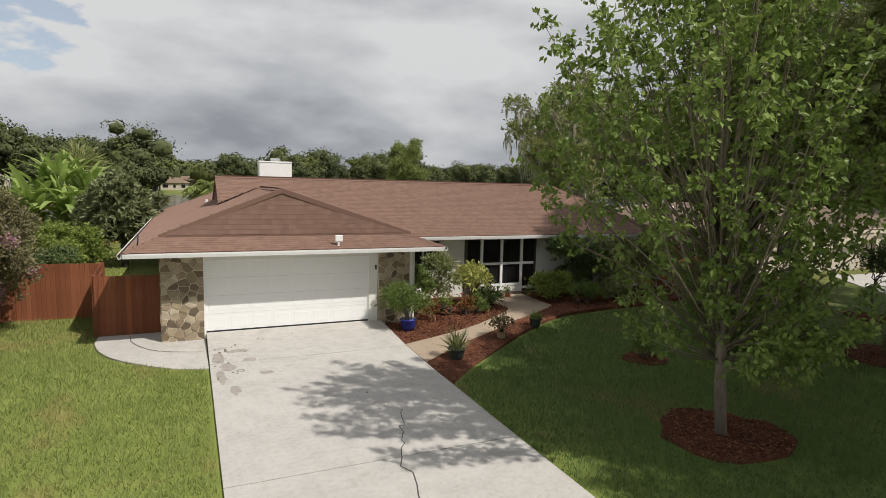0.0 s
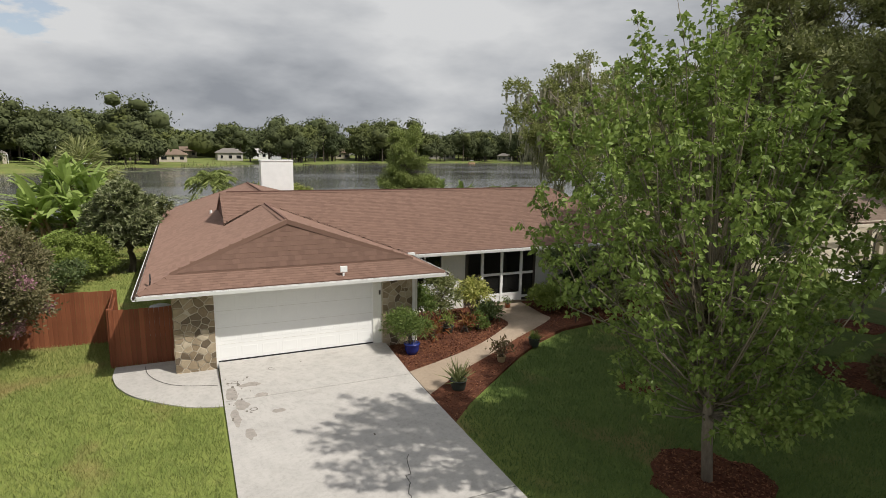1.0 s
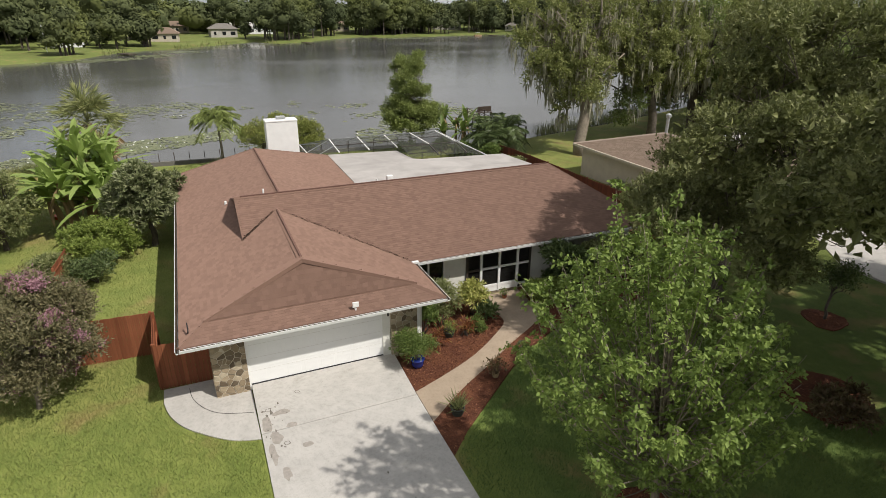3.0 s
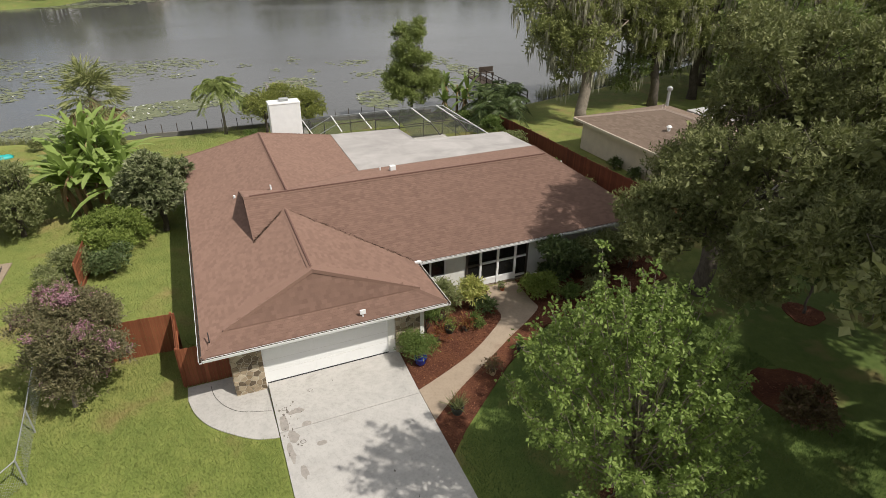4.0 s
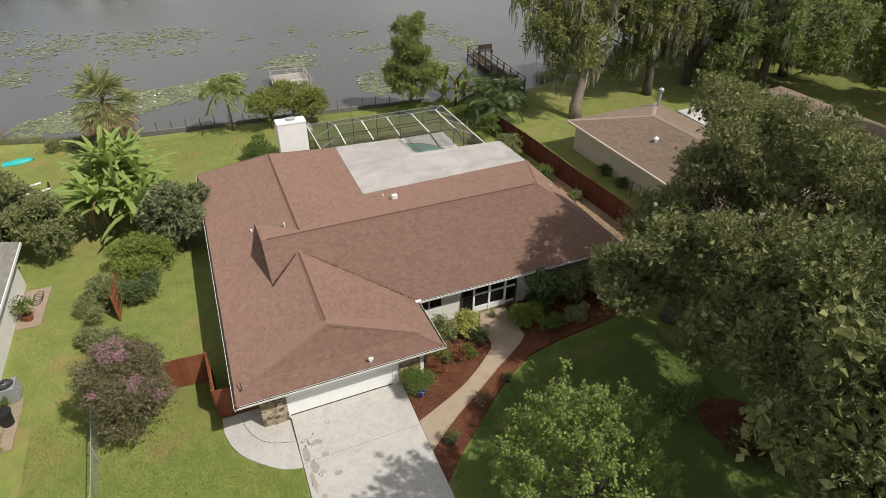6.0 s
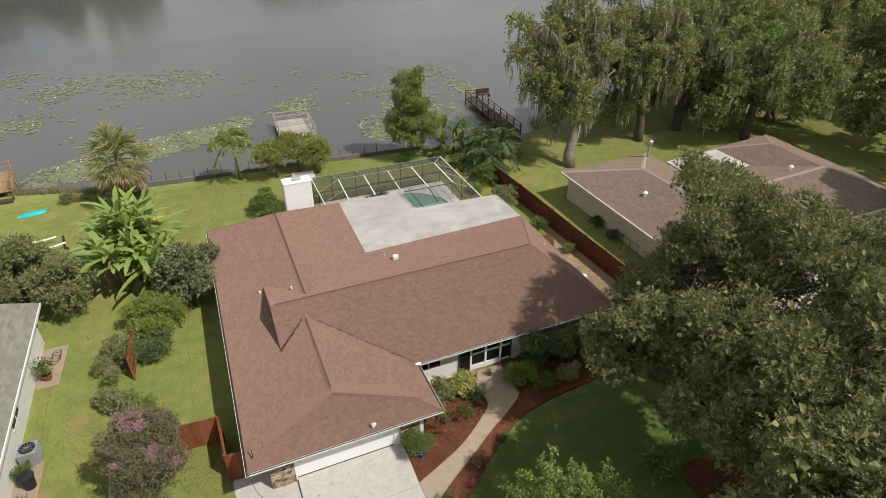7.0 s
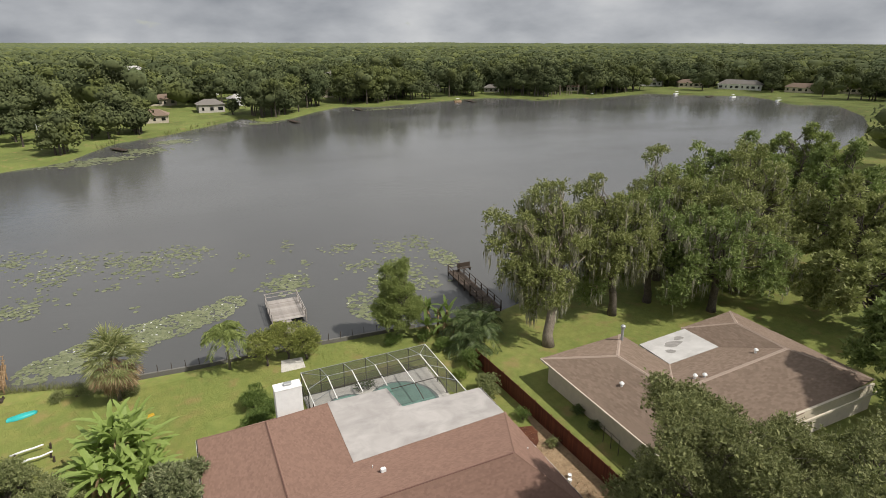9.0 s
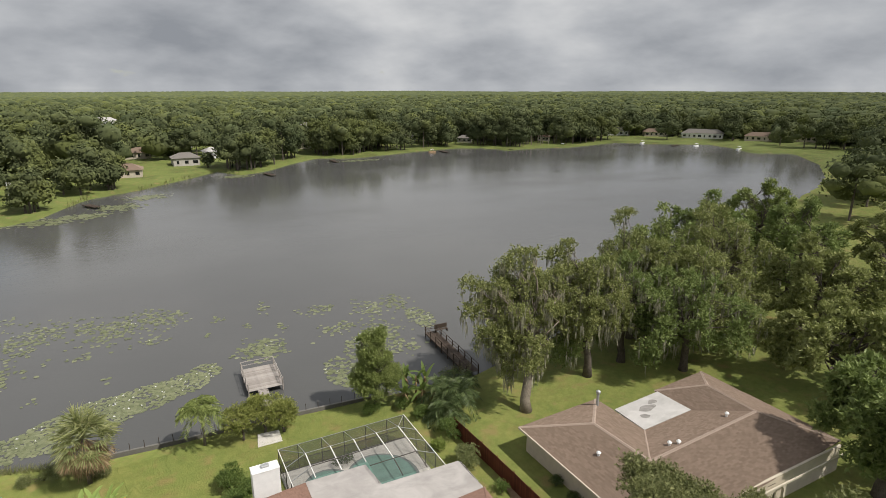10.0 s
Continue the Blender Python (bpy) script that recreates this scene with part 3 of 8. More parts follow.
def cards_mesh(name, p, nrm, size, mat, rng):
    """Small leafy flakes that lie over a crown, facing outwards."""
    n = len(p)
    nrm = unit(nrm + rng.normal(size=(n, 3)) * 0.42)
    a = unit(np.cross(nrm, rng.normal(size=(n, 3))))
    b = np.cross(nrm, a)
    k = (size * rng.uniform(0.6, 1.3, n))[:, None]
    v = np.stack([p + a * k, p - a * k * 0.5 + b * k * 0.8, p - a * k * 0.5 - b * k * 0.8], 1).reshape(-1, 3)
    return array_mesh(name, v, np.arange(n * 3).reshape(-1, 3), mat)


# ---- ground and lake ----
LAKE_Z = -1.1
LAKE = [(-21, 42.5), (-8, 38.9), (6, 38.4), (20, 37.6), (32, 36.6), (48, 41), (80, 52), (140, 74), (215, 100), (245, 114), (284, 139), (318, 172), (300, 184), (315, 208), (322, 230), (306, 239), (293, 250), (281, 268),
        (255, 262), (228, 256), (214, 262), (189, 259), (182, 278), (166, 284), (141, 279), (116, 270), (95, 264), (80, 273), (64, 257), (47, 236), (36, 229), (28, 245), (19, 233), (8, 220), (-2, 208), (-11, 201),
        (-18, 195), (-24, 179), (-28, 167), (-36, 162), (-78, 138), (-125, 120), (-120, 80), (-60, 55)]


def lake_depth(x, y):
    """Signed distance to the shoreline, positive over the water (arrays)."""
    x, y = np.asarray(x, float), np.asarray(y, float)
    best, inside = np.full(x.shape, 1e9), np.zeros(x.shape, bool)
    for (x0, y0), (x1, y1) in zip(LAKE, LAKE[1:] + LAKE[:1]):
        dx, dy = x1 - x0, y1 - y0
        t = np.clip(((x - x0) * dx + (y - y0) * dy) / (dx * dx + dy * dy), 0, 1)
        best = np.minimum(best, np.hypot(x - x0 - t * dx, y - y0 - t * dy))
        inside ^= ((y0 > y) != (y1 > y)) & (x < dx * (y - y0) / (dy if dy else 1e-9) + x0)
    return np.where(inside, best, -best)


def drive_z(y):
    return np.interp(y, [-60, -20, -8, -4, -2.6, 0, 1], [-0.40, -0.38, -0.33, -0.27, -0.22, -0.01, -0.01])


def ground_z(x, y):
    x, y = np.asarray(x, float), np.asarray(y, float)
    front = np.interp(y, [-20, -8, -4, 0, 6, 24, 37], [-0.42, -0.38, -0.33, -0.24, -0.16, -0.22, -0.5])
    land = front + 0.03 * np.sin(x * 0.7) * np.sin(y * 0.5 + 1)
    land = np.where(y > 60, -0.3, land)
    d = lake_depth(x, y)
    t = np.clip((d + 2.0) / 5.0, 0, 1)
    t = t * t * (3 - 2 * t)
    far = np.clip((-d - 8) / 60, 0, 1) * np.where(y > 100, 1.2, 0)
    return land + far - t * (land + 2.4)


def gz(x, y):
    return float(ground_z(np.array([x]), np.array([y]))[0])


def axis(parts):
    out = []
    for a, b, step in parts:
        out += list(np.arange(a, b, step))
    return np.array(out + [parts[-1][1]])


gx = axis([(-4500, -600, 650), (-600, -140, 46), (-140, -36, 5), (-36, 36, 0.9), (36, 340, 4.5), (340, 900, 56), (900, 4500, 600)])
gy = axis([(-600, -60, 90), (-60, -28, 4), (-28, 52, 0.9), (52, 300, 4.5), (300, 700, 40), (700, 4900, 600)])
X, Y = np.meshgrid(gx, gy)
Z = ground_z(X, Y)
nx, ny = len(gx), len(gy)
I = (np.arange(ny - 1)[:, None] * nx + np.arange(nx - 1)[None]).ravel()
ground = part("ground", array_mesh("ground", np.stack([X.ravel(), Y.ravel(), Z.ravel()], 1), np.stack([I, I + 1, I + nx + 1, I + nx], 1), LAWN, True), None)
tagged(ground, "sunlit green lawn with dry patches running down to the lake", "ground", kind="structure")

wg = Geo()
wg.face([(-160, 33, LAKE_Z), (345, 33, LAKE_Z), (345, 300, LAKE_Z), (-160, 300, LAKE_Z)])
water = part("water", wg, WATER)
tagged(water, "calm grey lake water reflecting an overcast sky", "lake", kind="structure")

# ---- driveway, walk, beds ----
slabs = [(0.35, -2.6), (-2.62, -8.9), (-8.92, -15.2), (-15.22, -22), (-22.02, -34)]
drive = thing("driveway", (2.7, -8, -0.3), "pale weathered concrete driveway with stains and cracks", "driveway", kind="structure")
for y0, y1 in slabs:
    g = Geo()
    for k in range(6):
        a, b = y0 + (y1 - y0) * k / 6, y0 + (y1 - y0) * (k + 1) / 6
        for x0, x1 in ((0.0, 5.42),):
            za, zb = float(drive_z(a)), float(drive_z(b))
            g.face([(x0, b, zb), (x1, b, zb), (x1, a, za), (x0, a, za)])
            g.face([(x0, b, zb - 0.3), (x0, b, zb), (x0, a, za), (x0, a, za - 0.3)])
            g.face([(x1, a, za - 0.3), (x1, a, za), (x1, b, zb), (x1, b, zb - 0.3)])
    g.face([(0, y1, float(drive_z(y1)) - 0.3), (5.42, y1, float(drive_z(y1)) - 0.3), (5.42, y1, float(drive_z(y1))), (0, y1, float(drive_z(y1)))])
    part("slab", g, CONCRETE, drive)


def ribbon(points, width, z_of, lift):
    """A thin flat strip that follows points on the ground."""
    g = Geo()
    for (xa, ya), (xb, yb) in zip(points, points[1:]):
        d = Vector((xb - xa, yb - ya, 0)).normalized()
        s = Vector((-d.y, d.x, 0)) * width * 0.5
        za, zb = z_of(xa, ya) + lift, z_of(xb, yb) + lift
        g.face([(xa - s.x, ya - s.y, za), (xb - s.x, yb - s.y, zb), (xb + s.x, yb + s.y, zb), (xa + s.x, ya + s.y, za)])
    return g


def wander(a, b, n, amp, rng):
    pts = [np.array(a, float)]
    for k in range(1, n):
        p = np.array(a) + (np.array(b) - np.array(a)) * k / n
        pts.append(p + rng.normal(size=2) * amp)
    return [tuple(p) for p in pts + [np.array(b, float)]]


rng = np.random.default_rng(5)
dz = lambda x, y: float(drive_z(y))
for a, b, w in (((3.0, -8.95), (3.75, -6.9), 0.016), ((2.6, -12.6), (3.0, -8.95), 0.018)):
    part("crack", ribbon(wander(a, b, 12, 0.05, rng), w, dz, 0.005), CRACK, drive, "dark wandering crack")


def blotch(cx, cy, rx, ry, seed, z_of, lift, ring=0.0):
    """An uneven flat stain."""
    r = np.random.default_rng(seed)
    n = 22
    rad = 1 + 0.25 * np.convolve(np.tile(r.normal(size=n), 3), np.ones(3) / 3, "same")[n:2 * n]
    out = [(cx + rx * rad[k] * math.cos(2 * math.pi * k / n), cy + ry * rad[k] * math.sin(2 * math.pi * k / n)) for k in range(n)]
    g = Geo()
    if ring:
        inn = [(cx + (x - cx) * (1 - ring), cy + (y - cy) * (1 - ring)) for x, y in out]
        for k in range(n):
            q = (k + 1) % n
            g.face([(*out[k], z_of(*out[k]) + lift), (*out[q], z_of(*out[q]) + lift), (*inn[q], z_of(*inn[q]) + lift), (*inn[k], z_of(*inn[k]) + lift)])
    else:
        g.face([(x, y, z_of(x, y) + lift) for x, y in out])
    return g


for cx, cy, rx, ry, ring in ((0.35, -1.55, 0.10, 0.08, 0.22), (1.45, -0.95, 0.10, 0.08, 0.2), (0.7, -3.3, 0.1, 0.09, 0.25)):
    part("stain", blotch(cx, cy, rx, ry, int(cx * 100), dz, 0.004, ring), OILSTAIN, drive, "dark oil ring")
for k, (cx, cy, rx, ry) in enumerate(((0.22, -2.2, 0.16, 0.42), (0.42, -2.9, 0.22, 0.3), (0.25, -3.8, 0.13, 0.5), (0.75, -1.8, 0.3, 0.14), (0.5, -4.6, 0.12, 0.3), (1.3, -3.6, 0.16, 0.12), (1.0, -2.5, 0.2, 0.1))):
    part("stain", blotch(cx, cy, rx, ry, 300 + k, dz, 0.0018 + 0.0002 * k), SMUDGE, drive, "faint grey tyre smudge")
srng = np.random.default_rng(29)
for k in range(34):
    cx, cy = 0.10 + abs(srng.normal()) * 0.30, -1.2 - srng.random() * 2.6
    if k > 26:
        cx, cy = srng.uniform(0.3, 4.6), srng.uniform(-14, -0.5)
    rx = 0.012 + 0.04 * srng.random() ** 2
    part("stain", blotch(cx, cy, rx, rx * srng.uniform(0.7, 2.4), 100 + k, dz, 0.0035 + 0.00002 * k), OILSTAIN, drive, "dark oil spot")



def smooth_line(pts, n):
    """A rounded line through the points, n steps to each span."""
    out, m = [], len(pts)
    for k in range(m - 1):
        p0, p1, p2, p3 = (np.array(pts[min(max(j, 0), m - 1)], float) for j in (k - 1, k, k + 1, k + 2))
        for t in np.arange(n) / n:
            out.append(tuple(0.5 * (2 * p1 + (p2 - p0) * t + (2 * p0 - 5 * p1 + 4 * p2 - p3) * t * t + (3 * p1 - p0 - 3 * p2 + p3) * t ** 3)))
    return out + [tuple(pts[-1])]


apron = Geo().prism([(-0.03, -2.75), (-0.03, 0.1), (-1.1, 0.15), (-1.2, 1.15), (-2.95, 1.15)] + smooth_line([(-2.95, 0.35), (-2.75, -0.45), (-2.3, -1.25), (-1.6, -1.95), (-0.85, -2.5), (-0.2, -2.72)], 5), -0.45, lambda x, y: -0.19 + 0.03 * min(y, 0))
part("pavement", apron, CONCRETE)
tagged(bpy.data.objects["pavement"], "curved pale concrete pad beside the driveway", "pavement", kind="structure")
part("crack", ribbon(smooth_line([(-2.1, 0.9), (-2.0, 0.2), (-1.65, -0.5), (-1.1, -1.0), (-0.1, -1.35)], 5), 0.02, lambda x, y: -0.19 + 0.03 * min(y, 0), 0.006), CRACK, bpy.data.objects["pavement"])

WALK_L = [(5.44, -2.45), (7.0, -1.85), (8.5, -1.15), (9.9, -0.2), (10.75, 0.55), (10.85, 1.2), (10.8, 2.0), (11.35, 3.15)]
WALK_R = [(5.44, -4.15), (7.0, -3.0), (8.6, -2.05), (10.2, -1.05), (11.7, -0.2), (12.75, 0.55), (12.8, 1.3), (12.95, 3.15)]
WALK_L, WALK_R = smooth_line(WALK_L, 3), smooth_line(WALK_R, 3)
walkz = lambda x, y: max(-0.27, -0.12 + 0.04 * min(y, 0))
walk_ob = thing("walkway", (9, -1, -0.2), "curving concrete garden walk stained by mulch", "path", kind="structure")
for k in range(len(WALK_L) - 1):
    a, b, c, d = WALK_R[k], WALK_R[k + 1], WALK_L[k + 1], WALK_L[k]
    g = Geo().prism([a, b, c, d], -0.5, lambda x, y: walkz(x, y))
    part("slab", g, WALKCON, walk_ob)


def bed(poly, label, lift=0.05, seed=1, chips=900, z_of=None):
    """A mulched planting bed with loose chips on it."""
    z_of = z_of or gz
    poly = list(poly)
    ob = thing("mulch_bed", (sum(p[0] for p in poly) / len(poly), sum(p[1] for p in poly) / len(poly), -0.2), label, "mulch bed", "mulch beds", "structure")
    part("mulch", Geo().prism(poly, -0.6, lambda x, y: z_of(x, y) + lift), MULCH, ob)
    r = np.random.default_rng(seed)
    P = np.array(poly)
    lo, hi = P.min(0), P.max(0)
    q = lo + (hi - lo) * r.random((chips * 3, 2))
    ins = np.zeros(len(q), bool)
    for (x0, y0), (x1, y1) in zip(poly, poly[1:] + poly[:1]):
        ins ^= ((y0 > q[:, 1]) != (y1 > q[:, 1])) & (q[:, 0] < (x1 - x0) * (q[:, 1] - y0) / ((y1 - y0) or 1e-9) + x0)
    q = q[ins][:chips]
    z = np.array([z_of(a, b) for a, b in q]) + lift + 0.01
    p = np.column_stack([q, z])
    d = r.normal(size=(len(p), 3)) * [1, 1, 0.25]
    tagged(part("chips", leaves_mesh("chips", p, unit(d), 0.085, 0.034, CHIP, r, 0.3), CHIP, ob), kind="stuff")
    return ob


bedz = lambda x, y: -0.16 + 0.04 * max(min(y, 0), -6)
bed(WALK_L[:-1] + [(10.8, 3.3), (6.75, 3.3), (6.75, 0.1), (5.5, -0.05), (5.44, -2.3)], "rust-red mulch bed between the garage and the walk", 0.02, 2, 5200, bedz)
bed([(5.44, -5.85), (6.3, -5.0), (7.9, -3.7), (9.4, -2.5), (10.9, -1.5), (12.4, -0.75), (14.5, -0.35), (17.5, -0.1), (20.6, 0.4), (21.5, 3.2), (13.0, 3.25)] + WALK_R[::-1][1:], "rust-red mulch bed along the lawn side of the walk", 0.06, 3, 5200, bedz)


def round_bed(cx, cy, r, seed):
    rr = np.random.default_rng(seed)
    pts = []
    for k in range(20):
        t = 2 * math.pi * k / 20
        f = r * (1 + 0.07 * math.sin(3 * t + seed) + 0.04 * rr.normal())
        pts.append((cx + f * math.cos(t), cy + f * math.sin(t)))
    return pts


bed(round_bed(9.45, -10.3, 1.25, 3), "round ring of red mulch at a tree's foot", 0.06, 4, 2000)
bed(round_bed(11.7, -5.7, 0.62, 5), "small mulch ring round a shrub on the lawn", 0.05, 6, 350)
bed(round_bed(19.2, -8.2, 1.6, 8), "broad mulch ring under a live oak", 0.05, 7, 700)
bed(round_bed(24.5, -4.6, 0.9, 9), "mulch ring round a young tree", 0.05, 8, 300)
bed([(20.7, 3.2), (23.6, 3.4), (23.9, 15.0), (22.6, 15.4), (20.9, 9.0)], "strip of leaf litter and mulch beside the fence", 0.03, 12, 1400)

# ---- the house ----
EAVE = 2.52
house = thing("house", (8, 8, 0), "single-storey white house with a brown shingle hip roof", "house")


def wall(name, x0, x1, y0, y1, z0, z1, mat=WALLWHITE, label="", parent=None):
    return part(name, Geo().box(x0, x1, y0, y1, z0, z1), mat, parent or house, label)


# walls, with thickness, openings left between the pieces
wall("wall", -1.2, -1.0, 0.1, 20.9, -0.4, 2.5)
wall("wall", -1.0, 8.0, 20.7, 20.9, -0.4, 2.5)
wall("wall", -0.02, 5.0, -0.03, 0.3, 2.16, 2.5, label="white lintel over the garage opening")
wall("wall", 5.0, 5.3, -0.05, 0.4, -0.3, 2.5, label="white garage jamb")
wall("wall", 6.42, 6.62, -0.05, 3.4, -0.4, 2.5)
wall("wall", 6.62, 8.2, 3.3, 3.5, -0.4, 1.0)
wall("wall", 6.62, 7.5, 3.3, 3.5, 1.0, 2.5)
wall("wall", 7.5, 9.05, 3.3, 3.5, 2.3, 2.5)
wall("wall", 8.2, 9.05, 3.3, 3.5, -0.4, 1.0)
wall("wall", 9.05, 10.15, 3.3, 3.5, -0.4, 2.5)
wall("wall", 13.6, 19.7, 3.35, 3.55, -0.4, 2.5)
wall("wall", 19.5, 19.7, 3.55, 14.0, -0.4, 2.5)
wall("wall", 13.0, 19.7, 13.8, 14.0, -0.4, 2.5)
wall("wall", 10.15, 13.6, 5.6, 5.8, -0.4, 2.5, label="shaded back wall of the screened porch")
wall("wall", 13.6, 13.8, 3.55, 5.8, -0.4, 2.5)
wall("wall", 9.95, 10.15, 3.5, 5.8, -0.4, 2.5)
part("porch_floor", Geo().box(10.15, 13.6, 3.3, 5.6, -0.3, -0.02), WALKCON, house)

# roof planes as corner points in space
A = {
    "FL": (-2.05, -0.87, EAVE), "FR": (7.30, -0.87, EAVE), "GL": (-0.206, 0.95, 3.25), "GR": (5.196, 0.95, 3.25), "RF": (2.32, 0.95, 4.25),
    "RB": (2.32, 6.84, 4.25), "E2": (7.30, 2.60, EAVE), "BL": (-2.05, 21.4, EAVE), "RBK": (2.72, 18.75, 4.42), "RV": (2.72, 8.68, 4.42),
    "ER": (20.45, 2.60, EAVE), "MR": (17.34, 7.85, 4.66), "ML": (0.62, 7.85, 4.66), "MC": (0.62, 5.22, 3.59), "MA": (0.62, 11.5, 3.6),
    "F1": (7.70, 13.4, 3.05), "F2": (7.85, 21.1, 3.00), "BR": (20.45, 14.2, 2.82),
}


def P(*names):
    return [Vector(A[n]) for n in names]


def inside(poly, u, v):
    ins = np.zeros(u.shape, bool)
    for (x0, y0), (x1, y1) in zip(poly, poly[1:] + poly[:1]):
        ins ^= ((y0 > v) != (y1 > v)) & (u < (x1 - x0) * (v - y0) / ((y1 - y0) or 1e-9) + x0)
    return ins


def shingles(name, pts, mat, parent, seed=0, tab=0.21, course=0.135):
    """A deck and overlapping shingle tabs over a planar polygon."""
    n = Vector((0, 0, 0))
    for k in range(len(pts)):
        a, b = pts[k], pts[(k + 1) % len(pts)]
        n += Vector(((a.y - b.y) * (a.z + b.z), (a.z - b.z) * (a.x + b.x), (a.x - b.x) * (a.y + b.y)))
    n.normalize()
    if n.z < 0:
        n, pts = -n, list(reversed(pts))
    u = Vector((-n.y, n.x, 0)).normalized() if n.xy.length > 1e-4 else Vector((1, 0, 0))
    v = n.cross(u)
    if v.z < 0:
        u, v = -u, -v
    o = pts[0]
    poly = [((p - o).dot(u), (p - o).dot(v)) for p in pts]
    U, V = [q[0] for q in poly], [q[1] for q in poly]
    deck = Geo().slab([p - Vector((0, 0, 0.016)) for p in pts], 0.09)
    roof = part(name, deck, mat, parent)
    r = np.random.default_rng(seed)
    cu, cv, base = [], [], min(V)
    for k in range(int((max(V) - base) / course) + 1):
        x = np.arange(min(U) - tab, max(U) + tab, tab) + (k % 2) * tab / 2 + r.uniform(-0.03, 0.03)
        cu.append(x)
        cv.append(np.full(len(x), base + k * course))
    cu, cv = np.concatenate(cu), np.concatenate(cv)
    keep = inside(poly, cu + tab * 0.5, cv + course * 0.5)
    cu, cv = cu[keep], cv[keep] + r.normal(size=keep.sum()) * 0.004
    m = len(cu)
    # cut tabs at the edges of the plane
    left, right, vm, um = np.full(m, -1e9), np.full(m, 1e9), cv + course * 0.5, cu + tab * 0.5
    for (x0, y0), (x1, y1) in zip(poly, poly[1:] + poly[:1]):
        hit = (y0 > vm) != (y1 > vm)
        cross = x0 + (x1 - x0) * (vm - y0) / ((y1 - y0) or 1e-9)
        left = np.where(hit & (cross <= um), np.maximum(left, cross), left)
        right = np.where(hit & (cross > um), np.minimum(right, cross), right)
    ca, cb = np.maximum(cu, left), np.minimum(cu + tab, right)
    lift0, lift1 = 0.0055 + 0.003 * r.random(m), np.full(m, 0.0015)
    o_, u_, v_, n_ = (np.array(q) for q in (o, u, v, n))

    def pt(a, b, h):
        return o_ + a[:, None] * u_ + b[:, None] * v_ + h[:, None] * n_

    g = 0.0012
    q0, q1 = pt(ca + g, cv, lift0), pt(cb - g, cv, lift0)
    q2, q3 = pt(cb - g, cv + course * 1.05, lift1), pt(ca + g, cv + course * 1.05, lift1)
    q4, q5 = pt(ca + g, cv, lift1 * 0), pt(cb - g, cv, lift1 * 0)
    vs = np.stack([q0, q1, q2, q3, q4, q5], 1).reshape(-1, 3)
    i = np.arange(m)[:, None] * 6
    fs = np.concatenate([i + [0, 1, 2, 3], i + [4, 5, 1, 0]], 1).reshape(-1, 4)
    tagged(part("shingles", array_mesh("shingles", vs, fs, mat), mat, roof), kind="stuff")
    return roof


def caps(a, b, mat, parent, width=0.28, step=0.3):
    """Overlapping cap shingles along a ridge or hip."""
    a, b = Vector(a), Vector(b)
    d = b - a
    L = d.length
    d.normalize()
    s = Vector((-d.y, d.x, 0)).normalized() * width * 0.5
    n = max(1, int(L / step))
    g, p, q = Geo(), Vector((0, 0, 0)), d * (L * 1.05 / n)
    up0, up1, dn = Vector((0, 0, 0.055)), Vector((0, 0, 0.035)), Vector((0, 0, -0.03))
    g.face([p - s + dn, p + up0, q + up1, q - s + dn])
    g.face([p + up0, p + s + dn, q + s + dn, q + up1])
    g.face([p - s + dn, p + s + dn, p + up0])
    me = g.mesh("ridge_cap", mat)
    for k in range(n):
        ob = hang(new("ridge_cap", me), parent)
        ob.location = a + d * (L * k / n)


shingles("roof", P("FL", "GL", "RF", "RB", "RV", "RBK", "BL"), SHINGLE, house, 1)
shingles("roof", P("FR", "E2", "RB", "RF", "GR"), SHINGLE, house, 2)
shingles("roof", P("FL", "FR", "GR", "GL"), SHINGLE, house, 3)
shingles("roof", P("E2", "ER", "MR", "ML", "MC", "RB"), SHINGLE, house, 4)
shingles("roof", P("ER", "BR", "MR"), SHINGLE, house, 5)
shingles("roof", P("MA", "ML", "MR", "BR", "F1", "RV"), SHINGLE, house, 6)
shingles("roof", P("RV", "F1", "F2", "RBK"), SHINGLE, house, 7)
shingles("roof", P("BL", "RBK", "F2"), SHINGLE, house, 8)
# gablet over the garage: shingled face a little steeper than the slope below it
GA = (2.32, 0.80, 4.25)
GB = {"GL": (-1.22, -0.02, 2.84), "GR": (6.44, -0.02, 2.84)}
shingles("gablet", [Vector(GB["GL"]) + Vector((0, -0.02, 0.08)), Vector(GB["GR"]) + Vector((0, -0.02, 0.08)), Vector(GA)], SHINGLE, house, 9, course=0.17)
part("gable_end", Geo().prism([(0.66, 5.4), (0.72, 5.4), (0.72, 11.2), (0.66, 11.2)], 3.4, 3.55), SHINGLE_CAP, house)
part("gable_end", Geo().face([(0.68, 5.2, 3.5), (0.68, 7.85, 4.6), (0.68, 11.5, 3.5)]).face([(0.72, 5.2, 3.5), (0.72, 11.5, 3.5), (0.72, 7.85, 4.6)]), SHINGLE_CAP, house, "small dark shingled gable end")
for a, b in (("FL", "GL"), ("FR", "GR"), ("RV", "RBK"), ("ML", "MR"), ("MR", "ER"), ("MR", "BR"), ("RBK", "BL"), ("RBK", "F2")):
    caps(A[a], A[b], SHINGLE, house, 0.26)
caps((2.32, 0.9, 4.27), A["RB"], SHINGLE, house)
